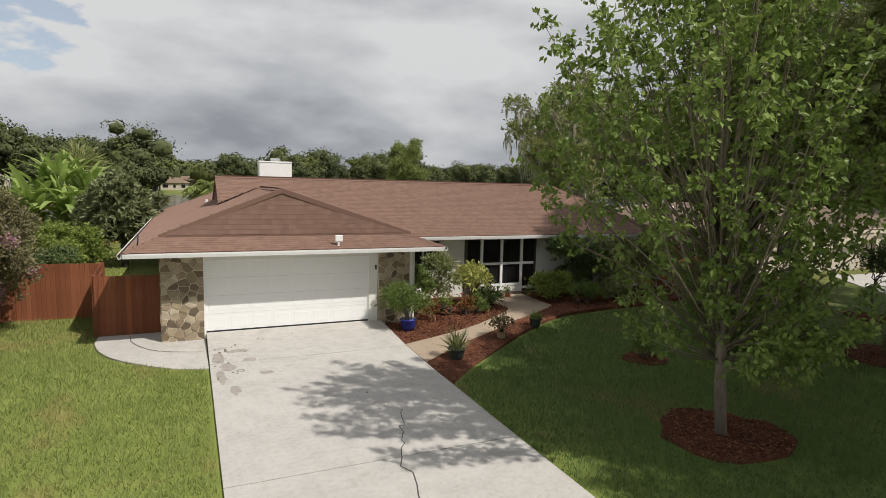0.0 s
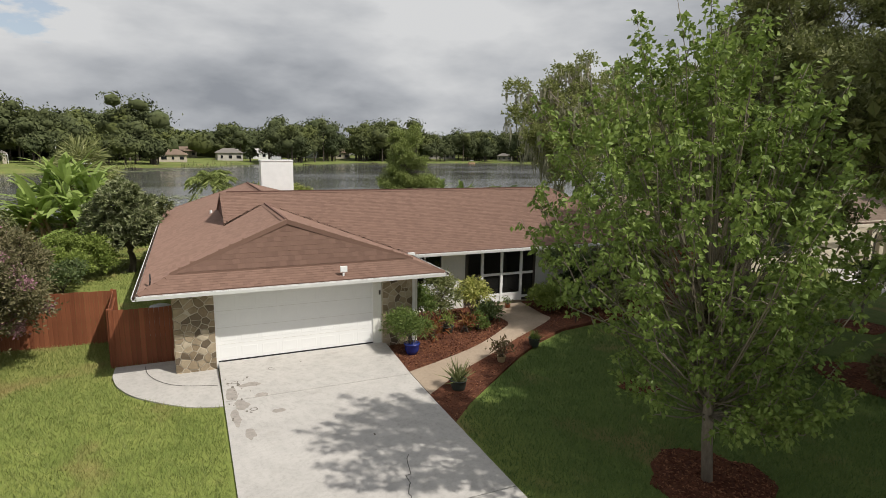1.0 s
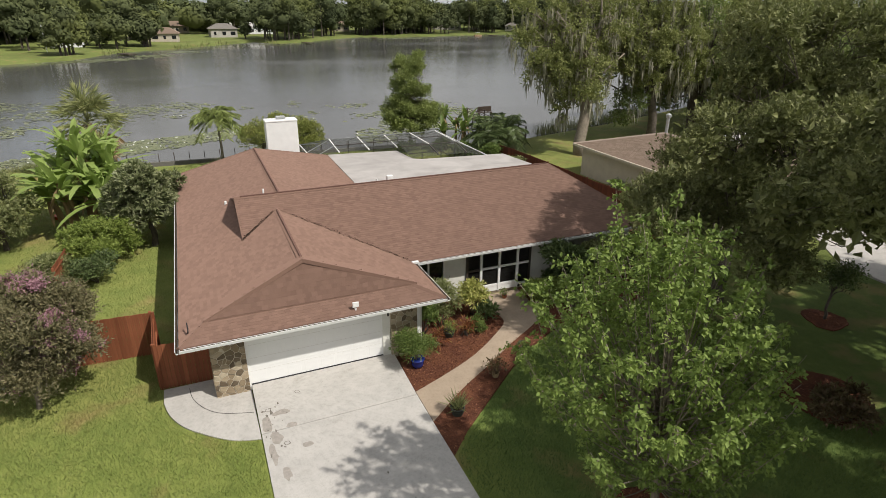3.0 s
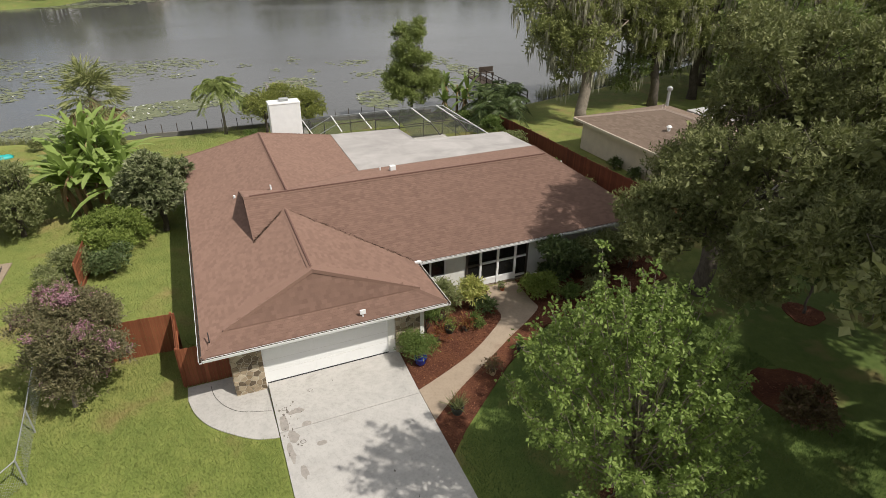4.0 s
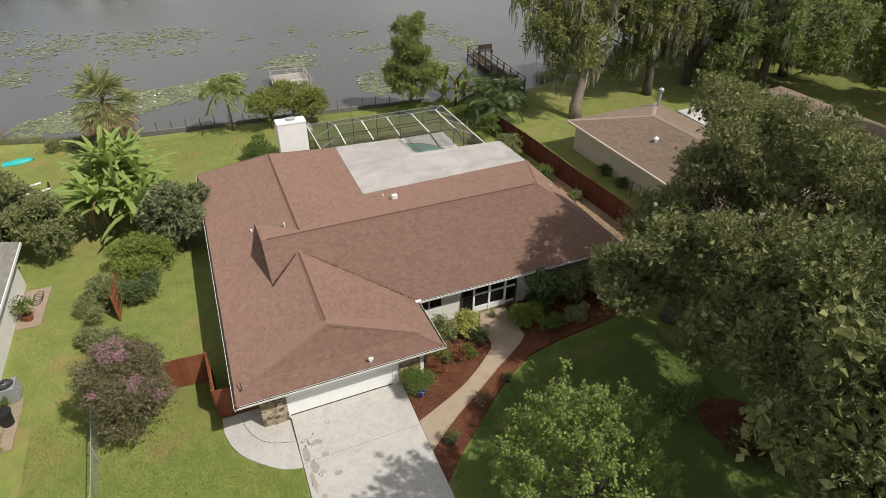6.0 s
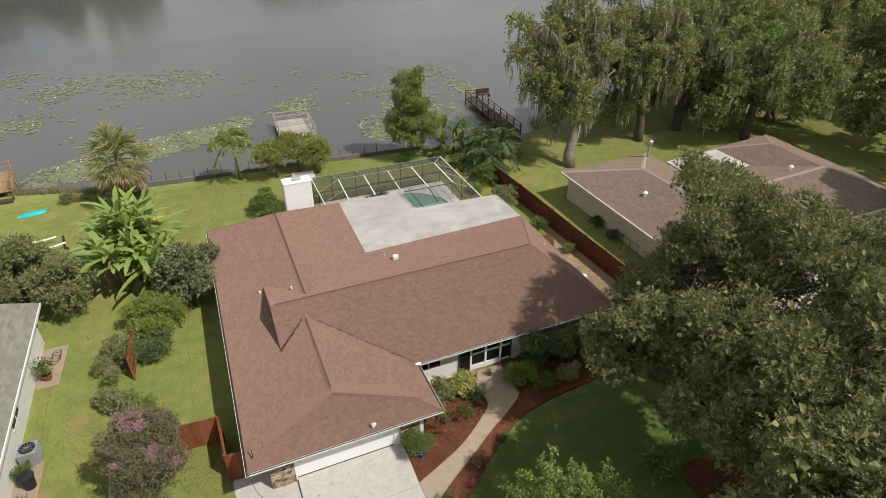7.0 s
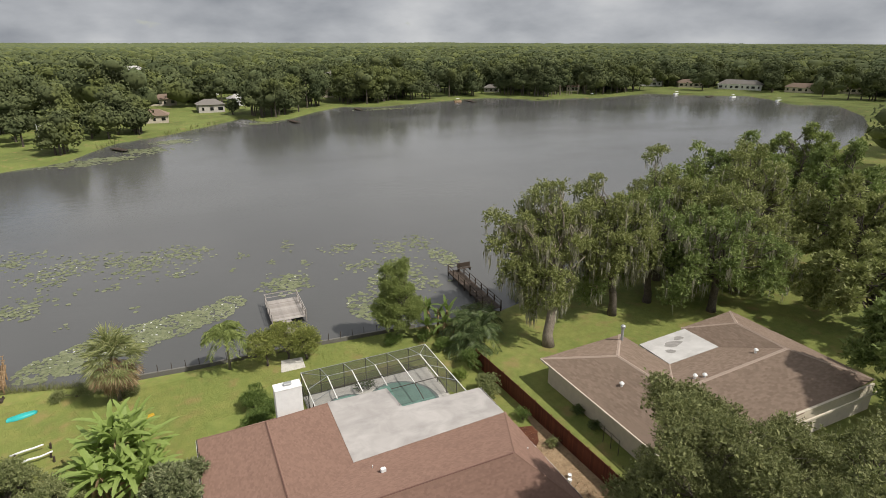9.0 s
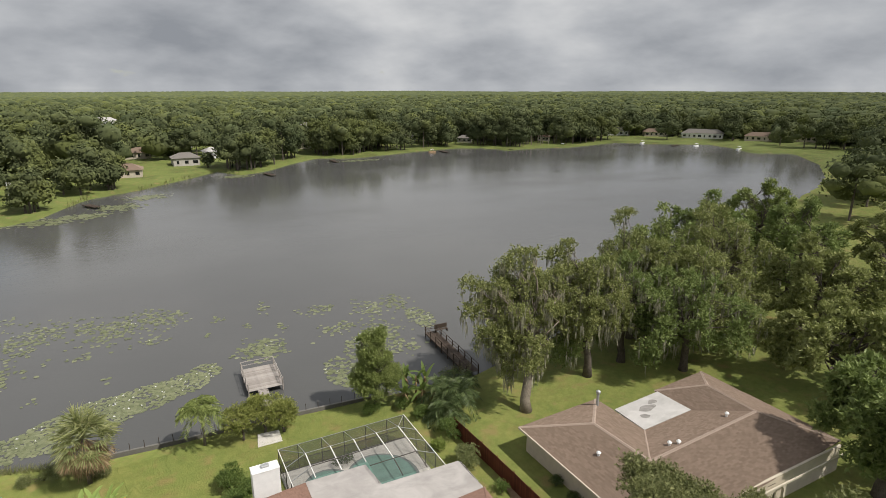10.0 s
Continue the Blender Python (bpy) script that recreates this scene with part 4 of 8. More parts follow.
# dark metal ridge vents
for a, b, z in (((2.32, 0.95), (2.32, 6.6), 4.30), ((2.72, 8.5), (2.72, 18.7), 4.47), ((0.9, 7.85), (17.2, 7.85), 4.705)):
    d = (Vector(b) - Vector(a)).normalized()
    s = Vector((-d.y, d.x)) * 0.035
    part("ridge_vent", Geo().prism([(a[0] - s.x, a[1] - s.y), (b[0] - s.x, b[1] - s.y), (b[0] + s.x, b[1] + s.y), (a[0] + s.x, a[1] + s.y)], z - 0.03, z + 0.03), SHINGLE_CAP, house, "dark ridge vent strip")
# gablet rakes: strips that carry the side slopes a hand's width over the face
for e0 in ("GL", "GR"):
    b0 = Vector(GB[e0])
    pts = [b0 + Vector((0, -0.05, 0.10)), Vector(GA) + Vector((0, -0.12, 0.07)), Vector(A["RF"]) + Vector((0, 0.1, 0.035)), Vector(A[e0]) + Vector((0, 0.12, 0.05)), b0 + Vector((0, 0.16, 0.06))]
    part("rake", Geo().slab(pts if e0 == "GL" else pts[::-1], 0.16), SHINGLE, house, "shingled gablet rake")

# valley debris: dark leaf litter on the valleys
for a, b, w in (("RB", "E2", 0.10), ("RB", "MC", 0.06)):
    rr = np.random.default_rng(11)
    t = rr.random(260) ** 0.6
    p = np.array(A[a]) + (np.array(A[b]) - np.array(A[a])) * t[:, None] + rr.normal(size=(260, 3)) * [w * 0.6, w * 0.6, 0.006] + [0, 0, 0.025]
    tagged(part("leaf_litter", leaves_mesh("leaf_litter", p, unit(rr.normal(size=(260, 3)) * [1, 1, 0.2]), 0.07, 0.04, SOIL, rr), SOIL, house), kind="stuff")

# flat rear roof
part("flat_roof", Geo().slab([Vector((7.70, 13.4, 3.08)), Vector((20.35, 14.15, 2.86)), Vector((20.35, 18.3, 2.66)), Vector((13.3, 18.3, 2.86)), Vector((13.0, 21.3, 2.86)), Vector((7.85, 21.2, 3.03))], 0.16), FLATROOF, house, "grey-white coated flat roof with dirt stains")
wall("wall", 19.6, 19.8, 14.0, 18.2, -0.2, 2.5)


# fascia and gutters
def edge_trim(a, b, out, name="gutter", drop=0.12, deep=0.10):
    a, b, out = Vector(a), Vector(b), Vector(out)
    prof = [(0.0, -drop), (deep * 0.75, -drop), (deep, -0.02), (deep, 0.0), (deep - 0.015, 0.0), (deep * 0.7, -drop + 0.02), (0.015, -drop + 0.02), (0.0, 0.0)]
    g, n = Geo(), len(prof)
    for p in (a, b):
        g.v += [tuple(p + out * o + Vector((0, 0, z))) for o, z in prof]
    g.f += [(k, (k + 1) % n, n + (k + 1) % n, n + k) for k in range(n)] + [tuple(range(n)), tuple(range(2 * n - 1, n - 1, -1))]
    gut = part(name, g, WHITE, house)
    s0, s1 = a + out * 0.016 + Vector((0, 0, -0.012)), a + out * (deep - 0.022) + Vector((0, 0, -0.012))
    part("gutter_litter", Geo().slab([s0, s0 + (b - a), s1 + (b - a), s1], 0.05), SOIL, gut, "dark leaf litter lying in the gutter")


edge_trim((-2.05, -0.9, EAVE - 0.02), (7.30, -0.9, EAVE - 0.02), (0, -1, 0))
edge_trim((-2.08, 21.4, EAVE - 0.02), (-2.08, -0.98, EAVE - 0.02), (-1, 0, 0))
edge_trim((7.33, -0.98, EAVE - 0.02), (7.33, 2.55, EAVE - 0.02), (1, 0, 0))
edge_trim((7.30, 2.57, EAVE - 0.02), (20.45, 2.57, EAVE - 0.02), (0, -1, 0))
edge_trim((20.48, 2.57, EAVE - 0.02), (20.48, 18.3, EAVE + 0.06), (1, 0, 0))
for q in (((-2.0, -0.86), (7.26, -0.86), (7.26, 0.2), (-2.0, 0.2)), ((-2.0, 0.2), (-1.0, 0.2), (-1.0, 21.3), (-2.0, 21.3)), ((6.4, 0.2), (7.26, 0.2), (7.26, 3.4), (6.4, 3.4)),
          ((7.26, 2.62), (20.4, 2.62), (20.4, 3.6), (7.26, 3.6)), ((19.6, 3.6), (20.4, 3.6), (20.4, 18.2), (19.6, 18.2)), ((9.9, 3.6), (13.8, 3.6), (13.8, 5.8), (9.9, 5.8))):
    part("soffit", Geo().prism(list(q), EAVE - 0.13, EAVE - 0.10), SOFFIT, house)
part("ceiling", Geo().box(-1.0, 6.4, 0.45, 6.0, 2.3, 2.38), SOFFIT, house)

# garage door with raised panels
gd = part("garage_door", Geo().box(0.0, 5.0, 0.0, 0.04, 0.0, 2.16), DOORWHITE, house, "white sectional garage door with raised panels")
pan = Geo()
pan.box(-0.25, 0.25, -0.004, 0.0, -0.16, 0.16)
pan.v = [(-0.25, 0, -0.17), (0.25, 0, -0.17), (0.25, 0, 0.17), (-0.25, 0, 0.17), (-0.225, -0.003, -0.145), (0.225, -0.003, -0.145), (0.225, -0.003, 0.145), (-0.225, -0.003, 0.145),
         (-0.19, -0.002, -0.115), (0.19, -0.002, -0.115), (0.19, -0.002, 0.115), (-0.19, -0.002, 0.115)]
pan.f = [(0, 1, 5, 4), (1, 2, 6, 5), (2, 3, 7, 6), (3, 0, 4, 7), (4, 5, 9, 8), (5, 6, 10, 9), (6, 7, 11, 10), (7, 4, 8, 11), (8, 9, 10, 11)]
pan_me = pan.mesh("panel", DOORWHITE)
for r in range(4):
    for c in range(8):
        ob = new("panel", pan_me)
        ob.parent = gd
        ob.location = (0.3125 + c * 0.625, -0.002, 0.27 + r * 0.54)
    if r:
        part("section_joint", Geo().box(0.0, 5.0, -0.004, 0.0, r * 0.54 - 0.006, r * 0.54 + 0.006), SOFFIT, gd)
part("weather_seal", Geo().box(0.0, 5.0, -0.02, 0.0, -0.02, 0.025), BLACKPLASTIC, gd)
part("jamb", Geo().box(-0.06, 0.0, -0.05, 0.3, -0.2, 2.4), WHITE, house)

# field-stone columns
def clip(poly, n, c):
    out = []
    for k in range(len(poly)):
        a, b = poly[k], poly[(k + 1) % len(poly)]
        da, db = a[0] * n[0] + a[1] * n[1] - c, b[0] * n[0] + b[1] * n[1] - c
        if da <= 0:
            out.append(a)
        if da * db < 0:
            t = da / (da - db)
            out.append((a[0] + (b[0] - a[0]) * t, a[1] + (b[1] - a[1]) * t))
    return out


def stone_face(parent, origin, across, out, width, height, count, seed):
    """Irregular flat stones, proud of the mortar, on a face."""
    r = np.random.default_rng(seed)
    seeds = []
    while len(seeds) < count:
        p = (r.uniform(0, width), r.uniform(0, height))
        if all(((p[0] - q[0]) * 0.55) ** 2 + (p[1] - q[1]) ** 2 > 0.017 for q in seeds) or r.random() < 0.02:
            seeds.append(p)
    origin, across, out = Vector(origin), Vector(across), Vector(out)
    for k, s in enumerate(seeds):
        poly = [(0, 0), (width, 0), (width, height), (0, height)]
        for j, q in enumerate(seeds):
            if j != k:
                n = (q[0] - s[0], q[1] - s[1])
                L = math.hypot(*n)
                n = (n[0] / L, n[1] / L)
                poly = clip(poly, n, n[0] * (s[0] + q[0]) / 2 + n[1] * (s[1] + q[1]) / 2 - r.uniform(0.007, 0.016))
                if len(poly) < 3:
                    break
        if len(poly) < 3:
            continue
        cx, cz = sum(p[0] for p in poly) / len(poly), sum(p[1] for p in poly) / len(poly)
        h = r.uniform(0.012, 0.032)
        g, m = Geo(), len(poly)
        tilt = r.normal(size=2) * 0.05
        ring0 = [origin + across * p[0] + Vector((0, 0, p[1])) for p in poly]
        ring1 = [origin + across * (cx + (p[0] - cx) * 0.9) + Vector((0, 0, cz + (p[1] - cz) * 0.9)) + out * (h + tilt[0] * (p[0] - cx) + tilt[1] * (p[1] - cz)) for p in poly]
        g.v = [tuple(p) for p in ring0 + ring1]
        g.f = [(j, (j + 1) % m, m + (j + 1) % m, m + j) for j in range(m)] + [tuple(range(m, 2 * m))]
        part("stone", g, STONE, parent)


col_l = wall("stone_column", -1.2, -0.06, -0.08, 0.25, -0.4, 2.42, MORTAR, "garage pier faced with brown field stone")
stone_face(col_l, (-1.2, -0.08, -0.32), (1, 0, 0), (0, -1, 0), 1.14, 2.74, 66, 21)
stone_face(col_l, (-1.2, 1.0, -0.32), (0, -1, 0), (-1, 0, 0), 1.08, 2.74, 56, 23)
col_r = wall("stone_column", 5.32, 6.40, -0.12, 0.22, -0.4, 2.42, MORTAR, "garage pier faced with brown field stone")
stone_face(col_r, (5.32, -0.12, -0.25), (1, 0, 0), (0, -1, 0), 1.08, 2.65, 60, 22)
part("trim_board", Geo().box(6.40, 6.50, -0.16, 0.1, -0.3, 2.42), WHITE, house)
part("post", Geo().box(6.95, 7.08, 1.2, 1.33, -0.3, 2.42), WHITE, house, "white entry post")
part("wall_lamp", Geo().box(5.20, 5.27, -0.06, 0.02, 1.70, 1.86), BRONZE, house, "small dark wall lantern", bevel=0.01)

# window and screened porch front


def frame_bars(x0, x1, z0, z1, y0, y1, cols, rows, bar, mat, parent, name="frame_bar"):
    xs = [x0 + (x1 - x0) * k / cols for k in range(cols + 1)]
    zs = [z0 + (z1 - z0) * k / rows for k in range(rows + 1)]
    for x in xs:
        part(name, Geo().box(x - bar / 2, x + bar / 2, y0, y1, z0, z1), mat, parent)
    for z in zs:
        part(name, Geo().box(x0 - bar / 2, x1 + bar / 2, y0 + 0.004, y1 - 0.004, z - bar / 2, z + bar / 2), mat, parent)


frame_bars(7.5, 9.05, 1.0, 2.3, 3.28, 3.36, 2, 1, 0.07, WHITE, house, "window_frame")
part("pane", Geo().box(7.5, 9.05, 3.37, 3.385, 1.0, 2.3), DARKGLASS, house)
for x0, x1 in ((10.2, 10.95), (10.95, 11.92), (11.92, 12.92), (12.92, 13.6)):
    door_ = x0 in (10.95, 11.92)
    kick = 0.30 if door_ else 0.14
    for z in ((kick, 1.23, 2.33) if door_ else (kick, 1.23, 2.33)):
        part("screen_frame", Geo().box(x0, x1, 3.24, 3.33, z - 0.05, z + 0.05), WHITE if door_ or (z < 2 and x0 > 12) else BRONZE, house)
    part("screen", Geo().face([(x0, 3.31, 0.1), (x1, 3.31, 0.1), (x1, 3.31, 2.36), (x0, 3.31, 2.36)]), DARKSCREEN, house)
    part("kick_plate", Geo().box(x0, x1, 3.26, 3.345, -0.02, kick - 0.04), WHITE if door_ else BRONZE, house)
for x in (10.2, 10.95, 11.92, 12.92, 13.6):
    part("screen_frame", Geo().box(x - 0.055, x + 0.055, 3.228, 3.348, -0.03, 2.37), WHITE if 10.5 < x < 13 else BRONZE, house)

# chimney
chim = part("chimney", Geo().box(3.75, 5.78, 20.25, 21.25, -0.3, 5.72), WHITE, house, "white boxed chimney", bevel=0.015)
part("chimney_cap", Geo().box(3.72, 5.81, 20.22, 21.28, 5.70, 5.80), WHITE, chim, bevel=0.02)
part("flue", Geo().box(4.5, 5.1, 20.6, 20.95, 5.84, 6.0), GALV, chim, "grey metal flue cap", bevel=0.02)

# vents and pipes on the roof
vent = Geo().box(3.72, 3.95, -0.72, -0.66, 2.72, 2.92).box(3.80, 3.86, -0.70, -0.6, 2.55, 2.75)
part("flood_light", vent, WHITE, house, "small white box lamp above the gutter", bevel=0.01)
for x, y, z0, h, r in ((2.1, 9.6, 4.15, 0.28, 0.045), (0.35, 10.9, 3.4, 0.22, 0.06), (8.6, 11.9, 3.4, 0.25, 0.04), (19.2, 9.0, 3.2, 0.42, 0.04), (19.3, 5.2, 3.0, 0.3, 0.035)):
    part("vent_pipe", Geo().tube([(x, y, z0), (x, y, z0 + h)], r, 10), WHITE, house, smooth=False)
part("roof_vent", Geo().box(8.85, 9.2, 10.75, 11.0, 3.7, 4.08), WHITE, house, "white sheet-metal roof vent", bevel=0.02)
bird = Geo().tube([(-1.75, -0.2, 2.6), (-1.72, -0.2, 2.85)], 0.02, 6).tube([(-1.72, -0.35, 2.78), (-1.74, 0.05, 2.92)], 0.02, 6)
part("bracket", bird, BLACKPLASTIC, house, "small dark cable bracket on the roof corner")
part("cable_clip", Geo().box(7.2, 7.5, 2.45, 2.6, EAVE + 0.0, EAVE + 0.07), WHITE, house)
part("propane_lid", Geo().lathe([(0.42, 0), (0.42, 0.9), (0.36, 1.05), (0.15, 1.12)], (-1.75, 4.3, -0.2), 18), GREYMETAL, house, "round grey water tank by the wall")
# ---- plants: builders ----
def wood(name, paths, mat, parent, sides=8):
    g = Geo()
    for path, radii in paths:
        g.tube(path, radii, sides)
    return part(name, g, mat, parent, smooth=True)


def limb(a, b, rng, n=5, wob=0.12):
    a, b = np.array(a, float), np.array(b, float)
    L = np.linalg.norm(b - a)
    pts = [a + (b - a) * k / n + (rng.normal(size=3) * wob * L * math.sin(math.pi * k / n) if 0 < k < n else 0) for k in range(n + 1)]
    pts = [p + np.array([0, 0, 0.10 * L * math.sin(math.pi * k / n)]) for k, p in enumerate(pts)]
    return [tuple(p) for p in pts]


def tree(label, base, fork, r0, clumps, count, per, spread, length, width, mat, bark, seed, droop=0.2, shell=0.5, name="tree", category="tree", moss=0, inner=0, group="", single=False, inner_size=2.0, lift=0.0, shoot=0.0, up=0.6, face=0.55):
    """Trunk with limbs to every clump, and a crown of leaves in tufts."""
    r = np.random.default_rng(seed)
    ob = thing(name, base, label, category, group)
    base, fork = np.array(base, float), np.array(fork, float)
    trunk = limb(base - [0, 0, 0.15], fork, r, 6, 0.03)
    wood("trunk", [(trunk, [r0 * 1.35, r0 * 1.05, r0, r0 * 0.95, r0 * 0.9, r0 * 0.85, r0 * 0.8])], bark, ob, 12)
    for c, rad in clumps:
        c = np.array(c, float)
        p = limb(fork - [0, 0, r.uniform(0, 0.25) * (fork[2] - base[2])], c, r, 6, 0.08)
        rr = r0 * r.uniform(0.35, 0.6) * min(1.0, 30 / len(clumps))
        paths = [(p, list(np.linspace(rr, rr * 0.3, 7)))]
        for _ in range(3):
            e = c + unit(r.normal(size=3)) * np.array(rad) * 0.8
            paths.append((limb(p[4], e, r, 4, 0.1), list(np.linspace(rr * 0.4, 0.012, 5))))
        wood("limb", paths, bark, ob, 6)
    if shoot:
        p, d = sprigs(r, clumps, count, per, shoot, up, shell)
    else:
        p, d = sprays(r, clumps, count, per, spread, shell, 1.0, lift)
    part("crown", leaves_mesh("crown", p, d, length, width, mat, r, 0.25, droop, face, single), mat, ob)
    if inner:
        core = [(c, tuple(np.array(rad) * 0.62)) for c, rad in clumps]
        ip, idr = sprays(r, core, inner, 3, 0.25, 0.0)
        part("inner_leaves", leaves_mesh("inner_leaves", ip, idr, length * inner_size, width * inner_size * 1.5, mat, r, 0.2, droop), mat, ob)
    if moss:
        # strands hang from the lower edges of the clumps
        pk = r.integers(0, len(clumps), moss)
        u = unit(np.column_stack([r.normal(size=(moss, 2)), r.uniform(-0.7, 0.0, moss)]))
        mp = np.array([k[0] for k in clumps])[pk] + u * np.array([k[1] for k in clumps])[pk] * 0.97
        mp = np.repeat(mp, 7, 0) + r.normal(size=(moss * 7, 3)) * [0.09, 0.09, 0.3]
        mp = mp[mp[:, 2] > base[2] + 3.0]
        md = r.normal(size=mp.shape) * 0.08 + [0, 0, -1]
        part("moss", leaves_mesh("moss", mp, unit(md), 1.15, 0.12, LF_MOSS, r, 0.5, single=True), LF_MOSS, ob, "hanging grey Spanish moss")
    return ob


def plume_tree(label, base, top, r0, tips, tufts, leaf, width, mat, bark, seed, name, plume=1.9, fat=0.3):
    """Young tree of many rising branches, each a loose plume of drooping leaf tufts."""
    r = np.random.default_rng(seed)
    ob = thing(name, base, label, "tree")
    base, top = np.array(base, float), np.array(top, float)
    line_ = limb(base - [0, 0, 0.15], top, r, 8, 0.012)
    wood("trunk", [(line_, list(np.linspace(r0 * 1.25, r0 * 0.3, 9)))], bark, ob, 12)
    P, D = [], []
    for tip in tips:
        tip = np.array(tip, float)
        f = np.clip((tip[2] - base[2]) / (top[2] - base[2]) * r.uniform(0.25, 0.6), 0.2, 0.8)
        s0 = base + (top - base) * f
        h = min(plume * r.uniform(0.7, 1.2), max(0.5, (tip[2] - s0[2]) * 0.7))
        b = tip - [0, 0, h] + (s0 - tip) * [0.28, 0.28, 0]
        m = s0 * 0.5 + b * 0.5 - [0, 0, 0.08]
        e = b * 0.5 + tip * 0.5 + r.normal(size=3) * 0.06
        nodes = np.array([s0, m, b, e, tip])
        paths = [([tuple(q) for q in nodes], [r0 * 0.22, r0 * 0.17, r0 * 0.12, r0 * 0.07, 0.005])]
        k = tufts + r.integers(-3, 4)
        t = 1.3 + 2.75 * r.random(k) ** 0.75
        j = np.minimum(t.astype(int), 3)
        c = nodes[j] + (nodes[np.minimum(j + 1, 4)] - nodes[j]) * np.minimum(t - j, 1)[:, None]
        rad = fat * (1.25 - 0.27 * t)[:, None] + 0.05
        o = unit(r.normal(size=(k, 3)) + [0, 0, 0.25])
        q = c + o * rad * r.uniform(0.5, 1.4, (k, 1))
        for w in range(0, k, 3):
            paths.append(([tuple(c[w]), tuple((c[w] + q[w]) / 2 + [0, 0, 0.03]), tuple(q[w])], [0.012, 0.009, 0.005]))
        wood("limb", paths, bark, ob, 5)
        n = 9
        P.append(np.repeat(q, n, 0) + r.normal(size=(k * n, 3)) * [0.055, 0.055, 0.045])
        D.append(np.repeat(o, n, 0) * 0.5 + r.normal(size=(k * n, 3)) * 0.6)
    part("crown", leaves_mesh("crown", np.concatenate(P), unit(np.concatenate(D)), leaf, width, mat, r, 0.18, 0.55, 0.9), mat, ob)
    return ob


def blobby(rng, centre, radii, n, rmin, rmax):
    """Clumps that fill an ellipsoid unevenly."""
    out = []
    for _ in range(n):
        u = unit(rng.normal(size=3)) * rng.uniform(0.35, 0.95) ** 0.5
        k = rng.uniform(rmin, rmax)
        out.append((tuple(np.array(centre) + u * (np.array(radii) - k * 0.6)), (k, k, k * 0.75)))
    return out


def shrub(label, base, radii, count, per, length, width, mat, seed, name="shrub", droop=0.1, group="", lumps=6, lift=0.0, parent=None, category="shrub"):
    """A many-stemmed bush."""
    r = np.random.default_rng(seed)
    ob = parent or thing(name, base, label, category, group)
    c = np.array(base, float) + [0, 0, radii[2] + lift]
    clumps = blobby(r, c, np.array(radii), lumps, min(radii) * 0.45, min(radii) * 0.75)
    stems = [(limb(np.array(base) + r.normal(size=3) * [0.06, 0.06, 0], k[0], r, 4, 0.1), list(np.linspace(0.03, 0.01, 5))) for k in clumps]
    wood("woody_base", stems, BARK, ob, 5)
    p, d = sprigs(r, clumps, int(count * 1.15), per, length * 1.7, 0.45, 0.4)
    g0 = base[2] + 0.02
    p[:, 2] = np.maximum(p[:, 2], g0 + 0.03)
    part("foliage", leaves_mesh("foliage", p, d, length, width * 1.15, mat, r, 0.25, droop, 0.75), mat, ob)
    return ob


def strip_leaf(verts, faces, p, d, up, length, width, sag, n=5, notch=0.0, fold=0.2):
    """A long arching blade, as a folded strip."""
    p, d, up = (np.array(q, float) for q in (p, d, up))
    side = unit(np.cross(d, up))
    i0 = len(verts)
    for k in range(n + 1):
        t = k / n
        c = p + d * length * t * (1 - 0.15 * sag * t) - np.array([0, 0, 1]) * sag * length * t * t
        w = width * 0.5 * (math.sin(math.pi * min(0.98, 0.12 + t * 0.86)) ** 0.6) * (1 - notch * ((k * 7 + i0 + int(length * 37)) % 5) / 4)
        verts += [c - side * w + up * w * fold, c, c + side * w + up * w * fold]
    for k in range(n):
        a = i0 + k * 3
        faces += [(a, a + 1, a + 4, a + 3), (a + 1, a + 2, a + 5, a + 4)]


def banana(label, base, stems, leaf, seed, mat=LF_BANANA, name="banana_plant", per=8, width=0.55, group=""):
    """Clump of soft stems with long paddle leaves."""
    r = np.random.default_rng(seed)
    ob = thing(name, base, label, "banana plant", group)
    for sx, sy, h in stems:
        b = np.array(base) + [sx, sy, 0]
        top = b + [sx * 0.3, sy * 0.3, h]
        wood("stem", [([tuple(b - [0, 0, 0.1]), tuple((b + top) / 2), tuple(top)], [0.16, 0.12, 0.08])], LF_PALMDEAD, ob, 8)
        for k in range(per):
            a = 2 * math.pi * (k + r.uniform(-0.3, 0.3)) / per
            el = r.uniform(0.3, 1.4)
            d = np.array([math.cos(a) * math.cos(el), math.sin(a) * math.cos(el), math.sin(el)])
            upv = unit(np.array([-math.cos(a) * math.sin(el), -math.sin(a) * math.sin(el), math.cos(el)]))
            v, f = [], []
            strip_leaf(v, f, b + (top - b) * r.uniform(0.6, 1.0), d, upv, leaf * r.uniform(0.75, 1.15), width * r.uniform(0.8, 1.2), r.uniform(0.15, 0.5), 14, 0.26)
            part("leaf", array_mesh("leaf", v, f, mat), mat, ob)
        for k in range(4):
            a = r.uniform(0, 6.28)
            d = np.array([math.cos(a) * 0.45, math.sin(a) * 0.45, -0.6])
            dv, df = [], []
            strip_leaf(dv, df, top - [0, 0, 0.2], d, unit(np.array([math.cos(a), math.sin(a), 0.5])), leaf * 0.55, width * 0.5, 0.3, 4)
            part("dead_leaf", array_mesh("dead_leaf", dv, df, LF_PALMDEAD), LF_PALMDEAD, ob, "brown hanging dead leaf")
    return ob


